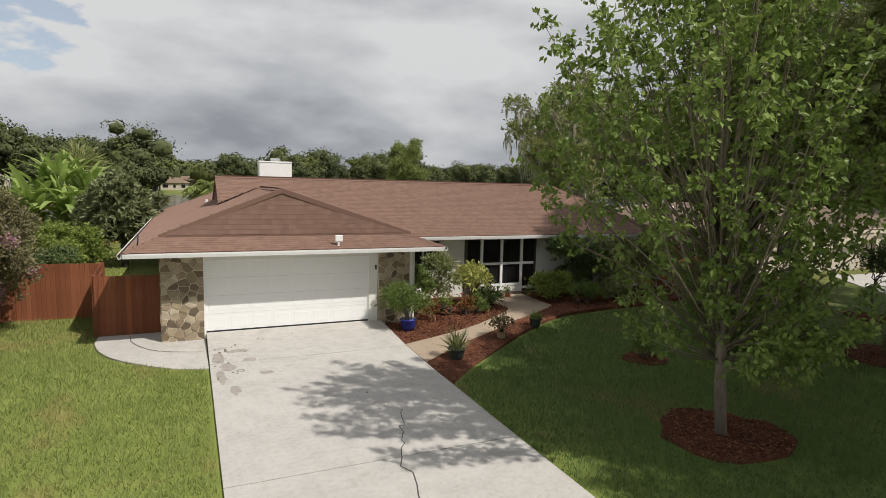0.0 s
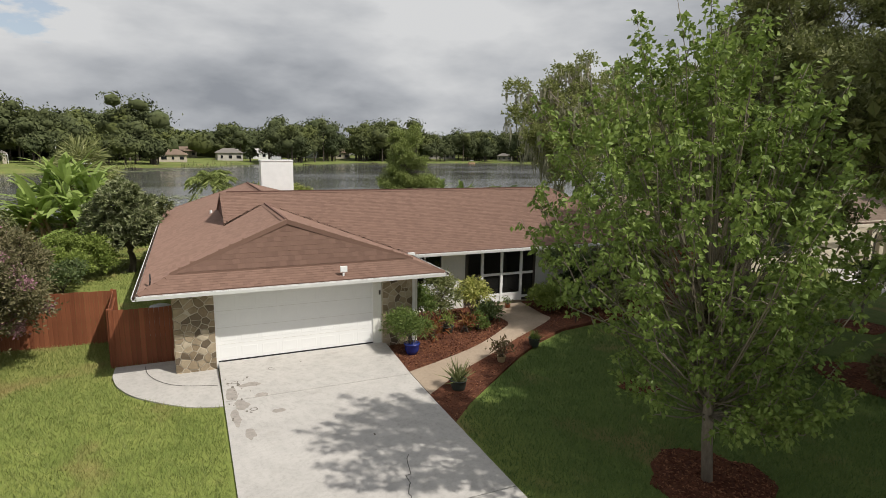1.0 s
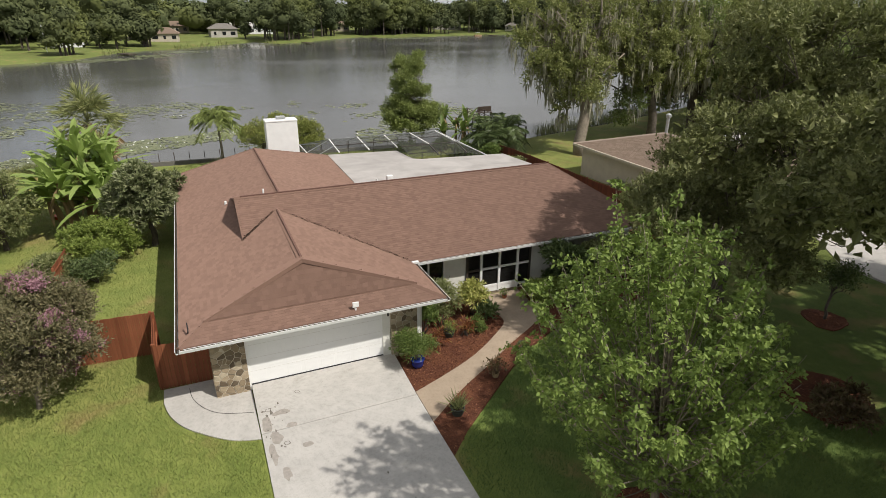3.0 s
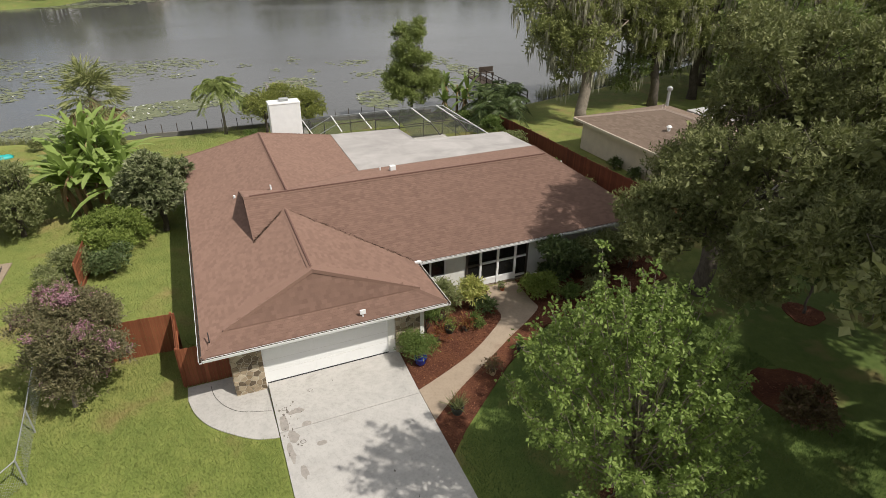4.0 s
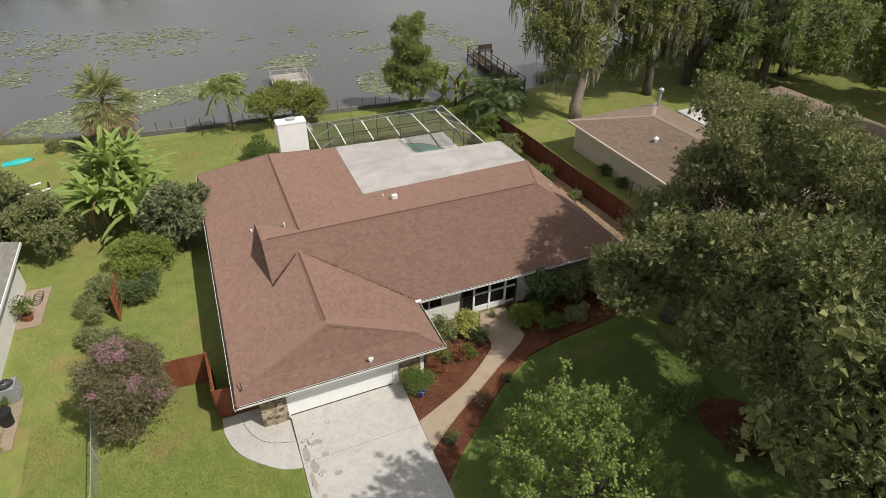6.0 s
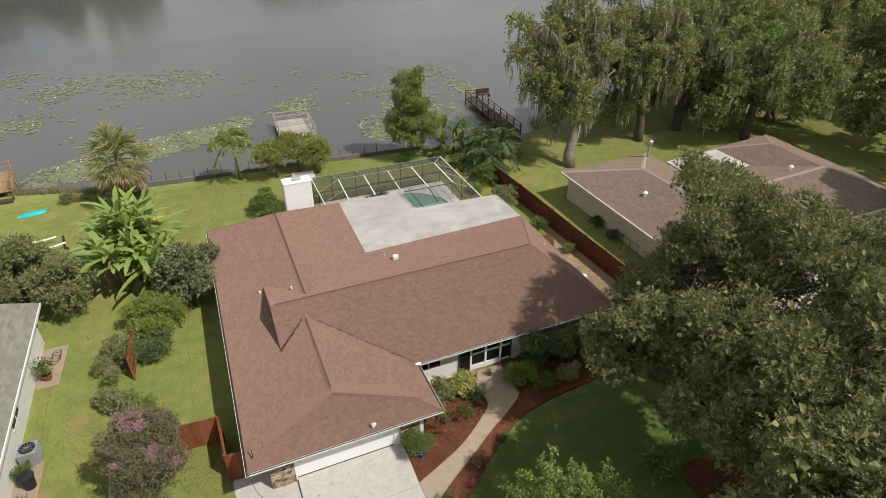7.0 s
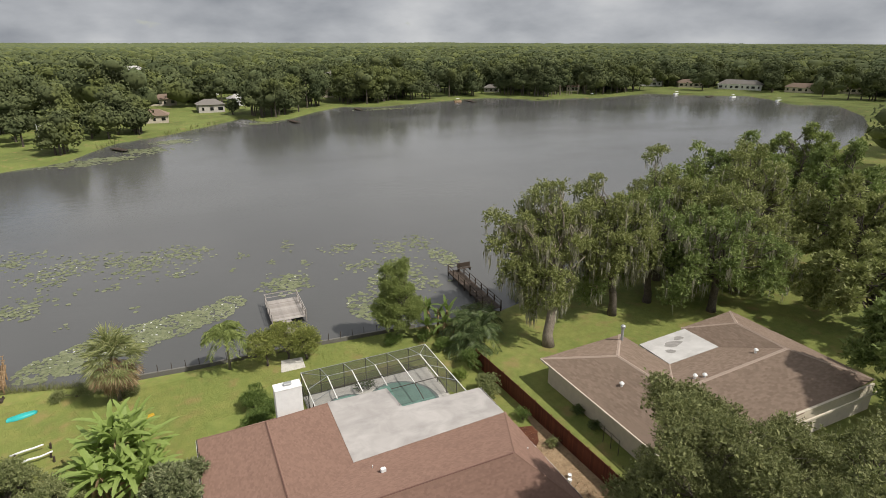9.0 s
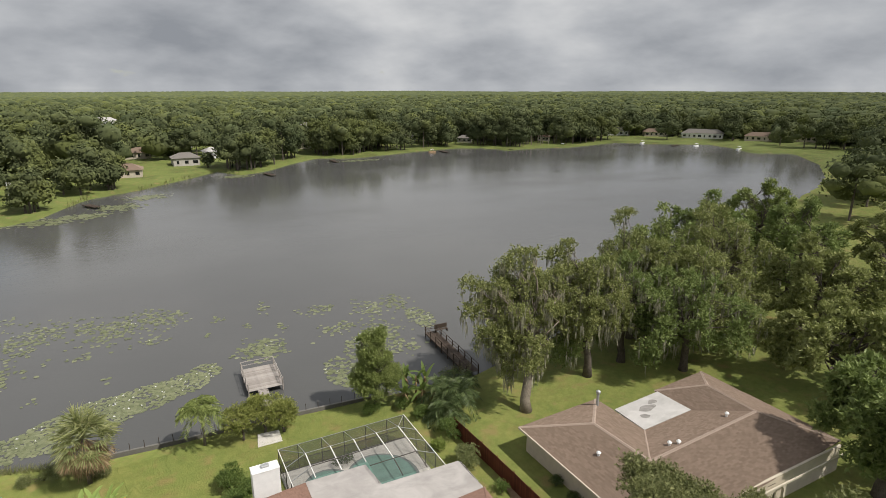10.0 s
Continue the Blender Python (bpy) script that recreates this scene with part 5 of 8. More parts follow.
def feather_palm(label, base, height, fronds, flen, seed, mat=LF_PALM, lean=(0, 0), name="palm_tree", trunk_r=0.11, group=""):
    """Palm with arching feather fronds of many leaflets."""
    r = np.random.default_rng(seed)
    ob = thing(name, base, label, "palm tree", group)
    b = np.array(base, float)
    top = b + [lean[0], lean[1], height]
    if height > 0.3:
        wood("trunk", [([tuple(b - [0, 0, 0.1]), tuple(b + (top - b) * 0.3 + [0.03, 0, 0]), tuple(b + (top - b) * 0.7), tuple(top)], [trunk_r * 1.4, trunk_r, trunk_r * 0.9, trunk_r * 0.75])], BARK_PALM, ob, 10)
    for k in range(fronds):
        P, D = [], []
        a = 2 * math.pi * (k * 0.618 + r.uniform(-0.05, 0.05))
        el = r.uniform(-0.25, 1.25)
        d = np.array([math.cos(a) * math.cos(el), math.sin(a) * math.cos(el), math.sin(el)])
        L = flen * r.uniform(0.8, 1.1)
        sag = r.uniform(0.35, 0.6)
        side = unit(np.cross(d, [0, 0, 1.0]))
        pts = []
        for j in range(13):
            t = j / 12
            pts.append(top + d * L * t - np.array([0, 0, 1]) * sag * L * t * t)
        for j in range(2, 13):
            for rep in range(3):
                q = pts[j] + (pts[min(j + 1, 12)] - pts[j]) * rep / 3
                ax = unit(pts[min(j + 1, 12)] - pts[j - 1])
                for s in (-1, 1):
                    P.append(q)
                    D.append(unit(side * s + ax * 0.55 + np.array([0, 0, -0.35]) + r.normal(size=3) * 0.12))
        frond = part("frond", leaves_mesh("frond", np.array(P), np.array(D), flen * 0.32, 0.085, mat, r, 0.3, 0.1), mat, ob)
        part("rib", Geo().tube([tuple(q) for q in pts[::2]], list(np.linspace(0.022, 0.006, 7)), 4), mat, frond)
    return ob


def fan_palm(label, base, height, radius, seed):
    """Sabal palm: round head of fan leaves over a skirt of dead ones."""
    r = np.random.default_rng(seed)
    ob = thing("fan_palm", base, label, "palm tree")
    b = np.array(base, float)
    top = b + [0.1, 0, height]
    wood("trunk", [([tuple(b - [0, 0, 0.1]), tuple(b + [0.05, 0, height * 0.5]), tuple(top)], [0.2, 0.16, 0.17])], BARK_PALM, ob, 12)
    for nm, count, e0, e1, mat, sc in (("frond", 40, -0.35, 1.4, LF_PALM, 1.0), ("dead_frond", 40, -1.3, -0.35, LF_PALMDEAD, 0.95)):
        for k in range(count):
            P, D = [], []
            a = 2 * math.pi * (k * 0.618) + r.uniform(-0.2, 0.2)
            el = r.uniform(e0, e1)
            d = np.array([math.cos(a) * math.cos(el), math.sin(a) * math.cos(el), math.sin(el)])
            hub = top + d * radius * r.uniform(0.42, 0.62) * sc - [0, 0, 0.12 * radius * (1 - el)]
            u = unit(np.cross(d, [0, 0, 1.0]) + 1e-6)
            w = unit(np.cross(u, d))
            for j in range(17):
                q = (j - 8) / 8 * 1.45
                ray = d * math.cos(q) + u * math.sin(q) + w * 0.12
                P.append(hub + r.normal(size=3) * 0.02)
                D.append(ray + np.array([0, 0, -0.25]))
                P.append(hub + unit(ray - np.array([0, 0, 0.25])) * radius * 0.30 * sc)
                D.append(ray * 0.9 + np.array([0, 0, -0.55]))
            stalk = Geo().tube([tuple(top), tuple((top + hub) / 2 + [0, 0, 0.08]), tuple(hub)], [0.03, 0.022, 0.015], 4)
            fr = part(nm, leaves_mesh(nm, np.array(P), np.array(D), radius * 0.36 * sc, 0.095, mat, r, 0.3, 0.0), mat, ob, "brown dead frond" if nm == "dead_frond" else "")
            part("stalk", stalk, mat, fr)
    return ob


def potted(label, base, pot_r, pot_h, pot_mat, leafmat, plant_r, plant_h, count, length, width, seed, spiky=False):
    ob = thing("potted_plant", base, label, "potted plant", "pots in the front beds")
    part("pot", Geo().lathe([(pot_r * 0.7, 0), (pot_r * 0.92, pot_h * 0.5), (pot_r, pot_h * 0.9), (pot_r * 1.08, pot_h * 0.92), (pot_r * 1.08, pot_h), (pot_r * 0.92, pot_h), (pot_r * 0.88, pot_h * 0.85)], base, 18), pot_mat, ob, smooth=True)
    part("soil", Geo().lathe([(pot_r * 0.85, pot_h * 0.80), (pot_r * 0.86, pot_h * 0.86)], base, 14), SOIL, ob)
    r = np.random.default_rng(seed)
    c = np.array(base) + [0, 0, pot_h * 0.85]
    if spiky:
        a = r.uniform(0, 6.28, count)
        el = r.uniform(0.2, 1.4, count)
        d = np.stack([np.cos(a) * np.cos(el), np.sin(a) * np.cos(el), np.sin(el)], 1)
        p = c + r.normal(size=(count, 3)) * [0.06, 0.06, 0.02]
    else:
        p, d = sprays(r, [(tuple(c + [0, 0, plant_h * 0.55]), (plant_r, plant_r, plant_h * 0.5))], count // 4, 4, 0.06, 0.2)
        p[:, 2] = np.maximum(p[:, 2], c[2] + 0.02)
        stems = [(limb(c, p[k], r, 3, 0.05), [0.012, 0.01, 0.008, 0.006]) for k in range(0, len(p), max(1, len(p) // 14))]
        wood("woody_base", stems, BARK, ob, 4)
    part("foliage", leaves_mesh("foliage", p, d, length, width, leafmat, r, 0.25, 0.1), leafmat, ob)
    return ob


# ---- fences ----
board_me = {}


def fence(label, pts, height, mat, group, post_h=0.0, board=0.14, z_of=None):
    """Upright boards on rails between posts, along a line of points."""
    z_of = z_of or gz
    ob = thing("fence", (pts[0][0], pts[0][1], z_of(*pts[0])), label, "fence", group)
    if mat.name not in board_me:
        g = Geo().box(-board / 2 + 0.003, board / 2 - 0.003, -0.011, 0.011, 0.0, 1.0)
        board_me[mat.name] = g.mesh("board", mat)
    for (xa, ya), (xb, yb) in zip(pts, pts[1:]):
        L = math.hypot(xb - xa, yb - ya)
        ang = math.atan2(yb - ya, xb - xa)
        n = max(1, round(L / board))
        for k in range(n):
            t = (k + 0.5) / n
            x, y = xa + (xb - xa) * t, ya + (yb - ya) * t
            z = z_of(x, y)
            o = new("board", board_me[mat.name])
            o.parent = ob
            o.matrix_parent_inverse = Matrix.Translation(-Vector(ob.location))
            hh = height + random.uniform(-0.012, 0.012)
            o.matrix_basis = Matrix.Translation((x, y, z)) @ Matrix.Rotation(ang, 4, "Z") @ Matrix.Diagonal((L / n / board, 1, hh, 1))
        m = Matrix.Translation((xa, ya, 0)) @ Matrix.Rotation(ang, 4, "Z")
        za, zb = z_of(xa, ya), z_of(xb, yb)
        for h in (0.3, height * 0.55, height - 0.25):
            g = Geo()
            s = 0.03
            nrm = Vector((-math.sin(ang), math.cos(ang), 0)) * 0.04
            g.tube([Vector((xa, ya, za + h)) + nrm, Vector((xb, yb, zb + h)) + nrm], 0.035, 4)
            part("rail", g, mat, ob)
        for k in range(max(1, round(L / 2.4)) + 1):
            t = k / max(1, round(L / 2.4))
            x, y = xa + (xb - xa) * t - math.sin(ang) * 0.06, ya + (yb - ya) * t + math.cos(ang) * 0.06
            part("post", Geo().box(x - 0.045, x + 0.045, y - 0.045, y + 0.045, z_of(x, y) - 0.2, z_of(x, y) + height + 0.04 + post_h), mat, ob)
    return ob


fence("rust-brown stained board fence with a shadow across it", [(-6.7, 4.05), (-3.2, 3.85)], 1.85, FENCE, "board fences")
fence("rust-brown stained board gate panel by the garage", [(-3.15, 3.8), (-3.05, 1.3), (-1.22, 1.25)], 1.85, FENCE, "board fences")
fence("rust-brown board fence half hidden by shrubs", [(-7.25, 13.6), (-7.5, 10.3)], 1.7, FENCE, "board fences")
fence("dark red-brown board fence along the side yard", [(24.2, 26.0), (24.6, 16.0), (24.9, 4.4)], 1.75, FENCE_DARK, "board fences")
fence("orange-brown board fence closing the side yard", [(24.9, 4.3), (20.3, 4.0)], 1.75, FENCE, "board fences")

# chain-link fence on the left lawn
cl = thing("chain_link_fence", (-8.1, 1, gz(-8, 1)), "low galvanised chain-link fence on the lawn", "fence")
cpts = [(-8.2, 3.2), (-8.05, 0.8), (-7.95, -1.6)]
for x, y in cpts + [(-8.8, -2.6), (-9.6, -3.4)]:
    part("post", Geo().tube([(x, y, gz(x, y) - 0.2), (x, y, gz(x, y) + 1.15)], 0.03, 8), GALV, cl)
line = cpts + [(-8.8, -2.6), (-9.6, -3.4), (-16, -4.2)]
part("top_rail", Geo().tube([(x, y, gz(x, y) + 1.12) for x, y in line], 0.022, 6), GALV, cl)
mesh_g = Geo()
for (xa, ya), (xb, yb) in zip(line, line[1:]):
    L = math.hypot(xb - xa, yb - ya)
    n = int(L / 0.11)
    for k in range(n):
        for s in (1, -1):
            t0, t1 = k / n, min(1, max(0, (k + s * 8) / n))
            p0 = (xa + (xb - xa) * t0, ya + (yb - ya) * t0)
            p1 = (xa + (xb - xa) * t1, ya + (yb - ya) * t1)
            frac = abs(t1 - t0) * n / 8
            a = Vector((*p0, gz(*p0) + 0.1))
            b = Vector((*p1, gz(*p1) + 0.1 + 1.0 * frac))
            mesh_g.tube([a, b], 0.003, 3)
tagged(part("wire_mesh", mesh_g, GALV, cl), kind="stuff")

# ---- pool and screen cage ----
pool_deck = part("pavement", Geo().prism([(7.0, 14.5), (19.4, 14.5), (19.4, 27.4), (7.0, 27.4)], -0.5, -0.05), POOLDECK)
tagged(pool_deck, "pale concrete pool deck inside the screen cage", "pool deck", kind="structure")
pool = thing("pool", (15, 23, 0), "small kidney-shaped pool of green-blue water", "pool")


def kidney(cx, cy, rx, ry, n=28, k=0.0):
    return [(cx + (rx + k) * math.cos(t) * (1 + 0.05 * math.cos(2 * t + 0.6)), cy + (ry + k) * math.sin(t) * (1 + 0.05 * math.cos(2 * t + 0.6))) for t in [2 * math.pi * j / n for j in range(n)]]


LOBES = [((15.1, 22.6), (2.85, 3.5), -0.012), ((10.5, 23.6), (1.95, 2.35), -0.016), ((12.6, 22.6), (2.0, 2.1), -0.020)]
for (lx, ly), (lr, ls), lz in LOBES:
    part("coping", Geo().prism(kidney(lx, ly, lr, ls, k=0.26), -0.3, lz - 0.016), COPING, pool, "grey tiled coping")
    part("water", Geo().prism(kidney(lx, ly, lr, ls), -0.3, lz), POOLWATER, pool)
cage = thing("screen_cage", (13, 22, 0), "screened pool cage with pale beams and dark mesh", "screen enclosure")
CX = [8.7, 10.9, 13.05, 15.2, 17.4]
XL, XR = 6.95, 19.2
Y3, Y2, Y1 = 27.3, 24.4, 20.3
ZT, ZB = 3.42, 2.55


def beam(a, b, w, mat, name="beam"):
    part(name, Geo().tube([a, b], w, 4), mat, cage)


def mesh_panel(*pts):
    part("screen", Geo().face(pts), SCREEN, cage)


def roof_end(x):
    """Where a beam meets the house: the flat roof steps back beyond the pool."""
    return (x, 21.25, 3.12) if x < 13.2 else (x, 18.35, 2.98)


# beams sloping to the lake get grey for their shade, flat sunlit ones white
for x in CX:
    beam((x, Y3, -0.1), (x, Y3, ZB), 0.04, BRONZE, "post")
    beam((x, Y3, ZB), (x, Y2, ZT), 0.035, GREYMETAL)
    e = roof_end(x)
    if x < 13.2:
        beam((x, Y2, ZT), e, 0.06, ALUM)
    else:
        beam((x, Y2, ZT), (x, Y1, ZT - 0.05), 0.06, ALUM)
        beam((x, Y1, ZT - 0.05), e, 0.045, BRONZE)
for a, b in (((XL, Y3, ZB), (CX[0], Y2, ZT)), ((XR, Y3, ZB), (CX[-1], Y2, ZT)), ((CX[0], Y2, ZT), (CX[-1], Y2, ZT)), ((XL, Y3, ZB), (XR, Y3, ZB))):
    beam(a, b, 0.03, GREYMETAL, "purlin")
for a, b in (((CX[0], 22.6, 3.3), (CX[-1], 22.6, ZT - 0.02)), ((13.05, Y1, ZT - 0.05), (CX[-1], Y1, ZT - 0.05)), ((XL, Y3, 1.0), (XR, Y3, 1.0)), ((XL, Y3, 0.05), (XR, Y3, 0.05))):
    beam(a, b, 0.035, BRONZE, "purlin")
for x, xi, ye in ((XL, CX[0], 21.3), (XR, CX[-1], 18.35)):
    beam((x, Y3, ZB), (x, ye, ZB), 0.045, ALUM, "rail")
    beam((x, Y3, 1.0), (x, ye, 1.0), 0.03, BRONZE, "rail")
    for y in (Y3, Y2, 22.4, Y1):
        if y > ye:
            beam((x, y, -0.1), (x, y, ZB), 0.04, BRONZE, "post")
            if y < Y3:
                beam((x, y, ZB), (xi, y, ZT - 0.03), 0.03, GREYMETAL)
    mesh_panel((x, Y3, 0), (x, Y3, ZB), (x, ye, ZB), (x, ye, 0))
    mesh_panel((x, Y3, ZB), (xi, Y2, ZT), roof_end(xi), (x, ye, ZB))
WX = [XL] + CX + [XR]
for a, b in zip(WX, WX[1:]):
    mesh_panel((a, Y3, 0), (b, Y3, 0), (b, Y3, ZB), (a, Y3, ZB))
for a, b in zip(CX, CX[1:]):
    mesh_panel((a, Y3, ZB), (b, Y3, ZB), (b, Y2, ZT), (a, Y2, ZT))
    if b < 13.2:
        mesh_panel((a, Y2, ZT), (b, Y2, ZT), roof_end(b), roof_end(a))
    else:
        mesh_panel((a, Y2, ZT), (b, Y2, ZT), (b, Y1, ZT - 0.05), (a, Y1, ZT - 0.05))
        mesh_panel((a, Y1, ZT - 0.05), (b, Y1, ZT - 0.05), roof_end(b), (a, 18.35, 2.98))
mesh_panel((XL, Y3, ZB), (CX[0], Y3, ZB), (CX[0], Y2, ZT))
mesh_panel((CX[-1], Y3, ZB), (XR, Y3, ZB), (CX[-1], Y2, ZT))
for cx, cy in ((11.9, 26.0), (12.4, 26.3), (12.8, 26.0), (13.1, 26.3)):
    shrub("small dark poolside plant in a pot", (cx, cy, -0.05), (0.28, 0.28, 0.35), 30, 4, 0.22, 0.05, LF_DARK, int(cx * 10), "poolside_plant", lumps=3)

# ---- seawall, docks, lakeside ----
sw = thing("seawall", (6, 38.2, -0.8), "low dark seawall with a thin picket rail along the lake", "seawall", kind="structure")
SWP = [(-9.0, 38.6), (0, 37.9), (8, 37.7), (16, 37.2), (22, 36.8)]
for (xa, ya), (xb, yb) in zip(SWP, SWP[1:]):
    part("wall_segment", Geo().prism([(xa, ya), (xb, yb), (xb, yb + 0.25), (xa, ya + 0.25)], -2.2, -0.42), CONC_SEAWALL, sw)
    n = int((xb - xa) / 1.25)
    for k in range(n):
        x, y = xa + (xb - xa) * k / n, ya + (yb - ya) * k / n + 0.12
        part("picket", Geo().tube([(x, y, -0.5), (x, y, 0.35)], 0.03, 6), DARKWOOD, sw)


def dock(label, corner, ux, length, width, z, mat, rails, seed, name="dock"):
    """Plank deck on piles; ux: unit direction of its length."""
    ob = thing(name, (*corner, LAKE_Z), label, "dock", "docks")
    u, v = Vector((*ux, 0)).normalized(), Vector((-ux[1], ux[0], 0)).normalized()
    o = Vector((*corner, z))
    n = int(length / 0.16)
    me = Geo().box(0.004, 0.152, 0, width, -0.04, 0.0).mesh("plank", mat)
    rot = Matrix(((u.x, v.x, 0, 0), (u.y, v.y, 0, 0), (0, 0, 1, 0), (0, 0, 0, 1)))
    for k in range(n):
        p = new("plank", me)
        hang(p, ob)
        p.matrix_basis = Matrix.Translation(o + u * (k * 0.16)) @ rot
    for s in (0.08, width - 0.08):
        a, b = o + v * s, o + v * s + u * length
        part("joist", Geo().tube([a - Vector((0, 0, 0.14)), b - Vector((0, 0, 0.14))], 0.08, 4), mat, ob)
        k = 0.1
        while k < length:
            q = o + v * s + u * k
            part("post", Geo().tube([(q.x, q.y, -2.6), (q.x, q.y, z + (0.95 if rails else 0.15))], 0.08, 8), mat, ob)
            k += 1.9
        if rails:
            for h in (0.45, 0.92):
                part("rail", Geo().tube([a + Vector((0, 0, h)), b + Vector((0, 0, h))], 0.04, 4), mat, ob)
    if rails:
        for h in (0.45, 0.92):
            a = o + u * length
            part("rail", Geo().tube([a + Vector((0, 0, h)), a + v * width + Vector((0, 0, h))], 0.04, 4), mat, ob)
    return ob


dock("weathered grey wooden dock platform with railings", (11.1, 44.3), (0.02, 1), 6.2, 4.1, -0.35, DOCKWOOD, True, 1)
dock("narrow weathered plank walk from the lawn to the dock", (9.2, 37.9), (0.0, 1), 6.5, 1.1, -0.38, DOCKWOOD, False, 2)
dock("dark old wooden dock reaching into the lake", (33.6, 36.5), (0.06, 1), 13.5, 1.8, -0.4, DARKWOOD, True, 3)
bench = thing("dock_bench", (35.0, 48.6, -0.4), "dark wooden bench at the end of an old dock", "bench")
part("seat", Geo().box(33.9, 35.9, 49.0, 49.45, 0.0, 0.06), DARKWOOD, bench)
part("backrest", Geo().box(33.9, 35.9, 49.45, 49.52, 0.1, 0.75), DARKWOOD, bench)
for x in (34.0, 35.8):
    part("leg", Geo().box(x - 0.05, x + 0.05, 49.02, 49.5, -0.4, 0.0), DARKWOOD, bench)
tan = dock("tan wooden boat dock with a raised deck", (-18.2, 40.6), (-0.15, 1), 5.4, 5.2, -0.1, DOCKTAN, True, 4)
dock("old grey plank landing beside the boat dock", (-18.0, 39.6), (-1, 0.05), 4.0, 0.9, -0.4, DARKWOOD, False, 5)

# water lilies: drifts of round pads
r = np.random.default_rng(17)
DRIFT = [(3.2, 53.6, 2.0, 1.9), (0.4, 51.4, 3.2, 2.3), (-3.5, 50.0, 4.2, 2.8), (-8.0, 48.4, 4.2, 3.1), (-12.0, 46.2, 3.6, 3.1), (-15.5, 45.0, 3.0, 2.3)]
SPARSE = [(13.9, 72.8, 1.1, 2.3), (0.1, 74.9, 2.5, 3.9), (-5.3, 76.0, 5.4, 3.3), (-7.7, 71.8, 3.9, 3.5), (-15.6, 76.7, 5.3, 3.8), (-25.5, 82.6, 4.5, 3.5), (-20.1, 73.9, 3.4, 2.0), (-17.9, 70.7, 2.1, 1.4),
          (11.3, 57.2, 3.6, 3.7), (8.9, 56.6, 1.6, 2.4), (21.6, 67.7, 2.8, 2.2), (22.6, 59.1, 3.4, 2.3), (29.0, 64.3, 2.3, 3.8), (34.2, 64.9, 3.3, 3.4), (28.3, 55.2, 3.3, 3.1), (7.0, 71.1, 1.1, 1.3), (10.5, 66.0, 0.9, 1.0),
          (-7.7, 56.5, 0.6, 1.1), (-20.3, 63.6, 3.8, 2.8), (-22.3, 61.0, 2.9, 2.3), (29.2, 48.9, 2.0, 2.0), (15.2, 63.8, 0.9, 1.4), (4.6, 65.4, 0.8, 0.9), (-2.3, 66.9, 2.1, 1.4), (-11.1, 65.4, 1.6, 1.1), (-15.6, 54.7, 0.8, 0.8)]
MEDIUM = [(35.3, 57.1, 1.9, 3.7), (19.1, 45.6, 2.5, 3.7), (25.0, 50.9, 4.2, 4.0), (11.5, 57.5, 2.5, 2.2)]
pads = []
for group_, dens, rad in ((DRIFT, 15.0, 0.23), (SPARSE, 2.6, 0.30), (MEDIUM, 6.5, 0.28)):
    for cx, cy, a, b in group_:
        n = int(math.pi * a * b * dens)
        q = r.normal(size=(n, 2)) * 0.52
        if dens > 5:
            t, s = r.uniform(0, 6.28, n), np.sqrt(r.random(n)) * 1.02
            q = np.stack([np.cos(t) * s, np.sin(t) * s], 1)
        pads.append(np.column_stack([cx + q[:, 0] * a, cy + q[:, 1] * b * 1.15 + 0.15 * q[:, 0] * a, rad * r.uniform(0.5, 1.15, n)]))
pads = np.concatenate(pads)
pads = pads[lake_depth(pads[:, 0], pads[:, 1]) > 0.4]
ang = np.arange(8) * 2 * math.pi / 8
pv = np.stack([pads[:, 0:1] + pads[:, 2:3] * np.cos(ang), pads[:, 1:2] + pads[:, 2:3] * np.sin(ang), np.repeat(LAKE_Z + 0.015 + 0.03 * r.random((len(pads), 1)), 8, 1) + r.normal(size=(len(pads), 8)) * 0.012], 2).reshape(-1, 3)
pf = (np.arange(len(pads))[:, None] * 8 + np.arange(8))
lil = part("water_lilies", array_mesh("water_lilies", pv, pf, LF_LILY), LF_LILY)
tagged(lil, "drifts of yellow-green lily pads floating on the lake", "water lilies", kind="stuff")
fl = pads[r.random(len(pads)) < 0.02]
fp = np.column_stack([fl[:, :2], np.full(len(fl), LAKE_Z + 0.05)])
fp = np.repeat(fp, 6, 0)
tagged(part("lily_flowers", leaves_mesh("lily_flowers", fp, unit(r.normal(size=fp.shape) * [1, 1, 0.3] + [0, 0, 0.6]), 0.16, 0.08, WHITE, r), WHITE), "small white water lily flowers among the pads", "water lilies", kind="stuff")


def blades(name, area, count, length, width, mat, seed, label, category, accept=None, lean=0.35):
    """Upright grass or reeds over an area (x0, x1, y0, y1)."""
    r = np.random.default_rng(seed)
    x, y = r.uniform(area[0], area[1], count), r.uniform(area[2], area[3], count)
    if accept is not None:
        k = accept(x, y)
        x, y = x[k], y[k]
    z = ground_z(x, y) - 0.01
    d = r.normal(size=(len(x), 3)) * lean + [0, 0, 1]
    ob = part(name, leaves_mesh(name, np.column_stack([x, y, z]), unit(d), length, width, mat, r, 0.2, single=True), mat)
    return tagged(ob, label, category, kind="stuff")


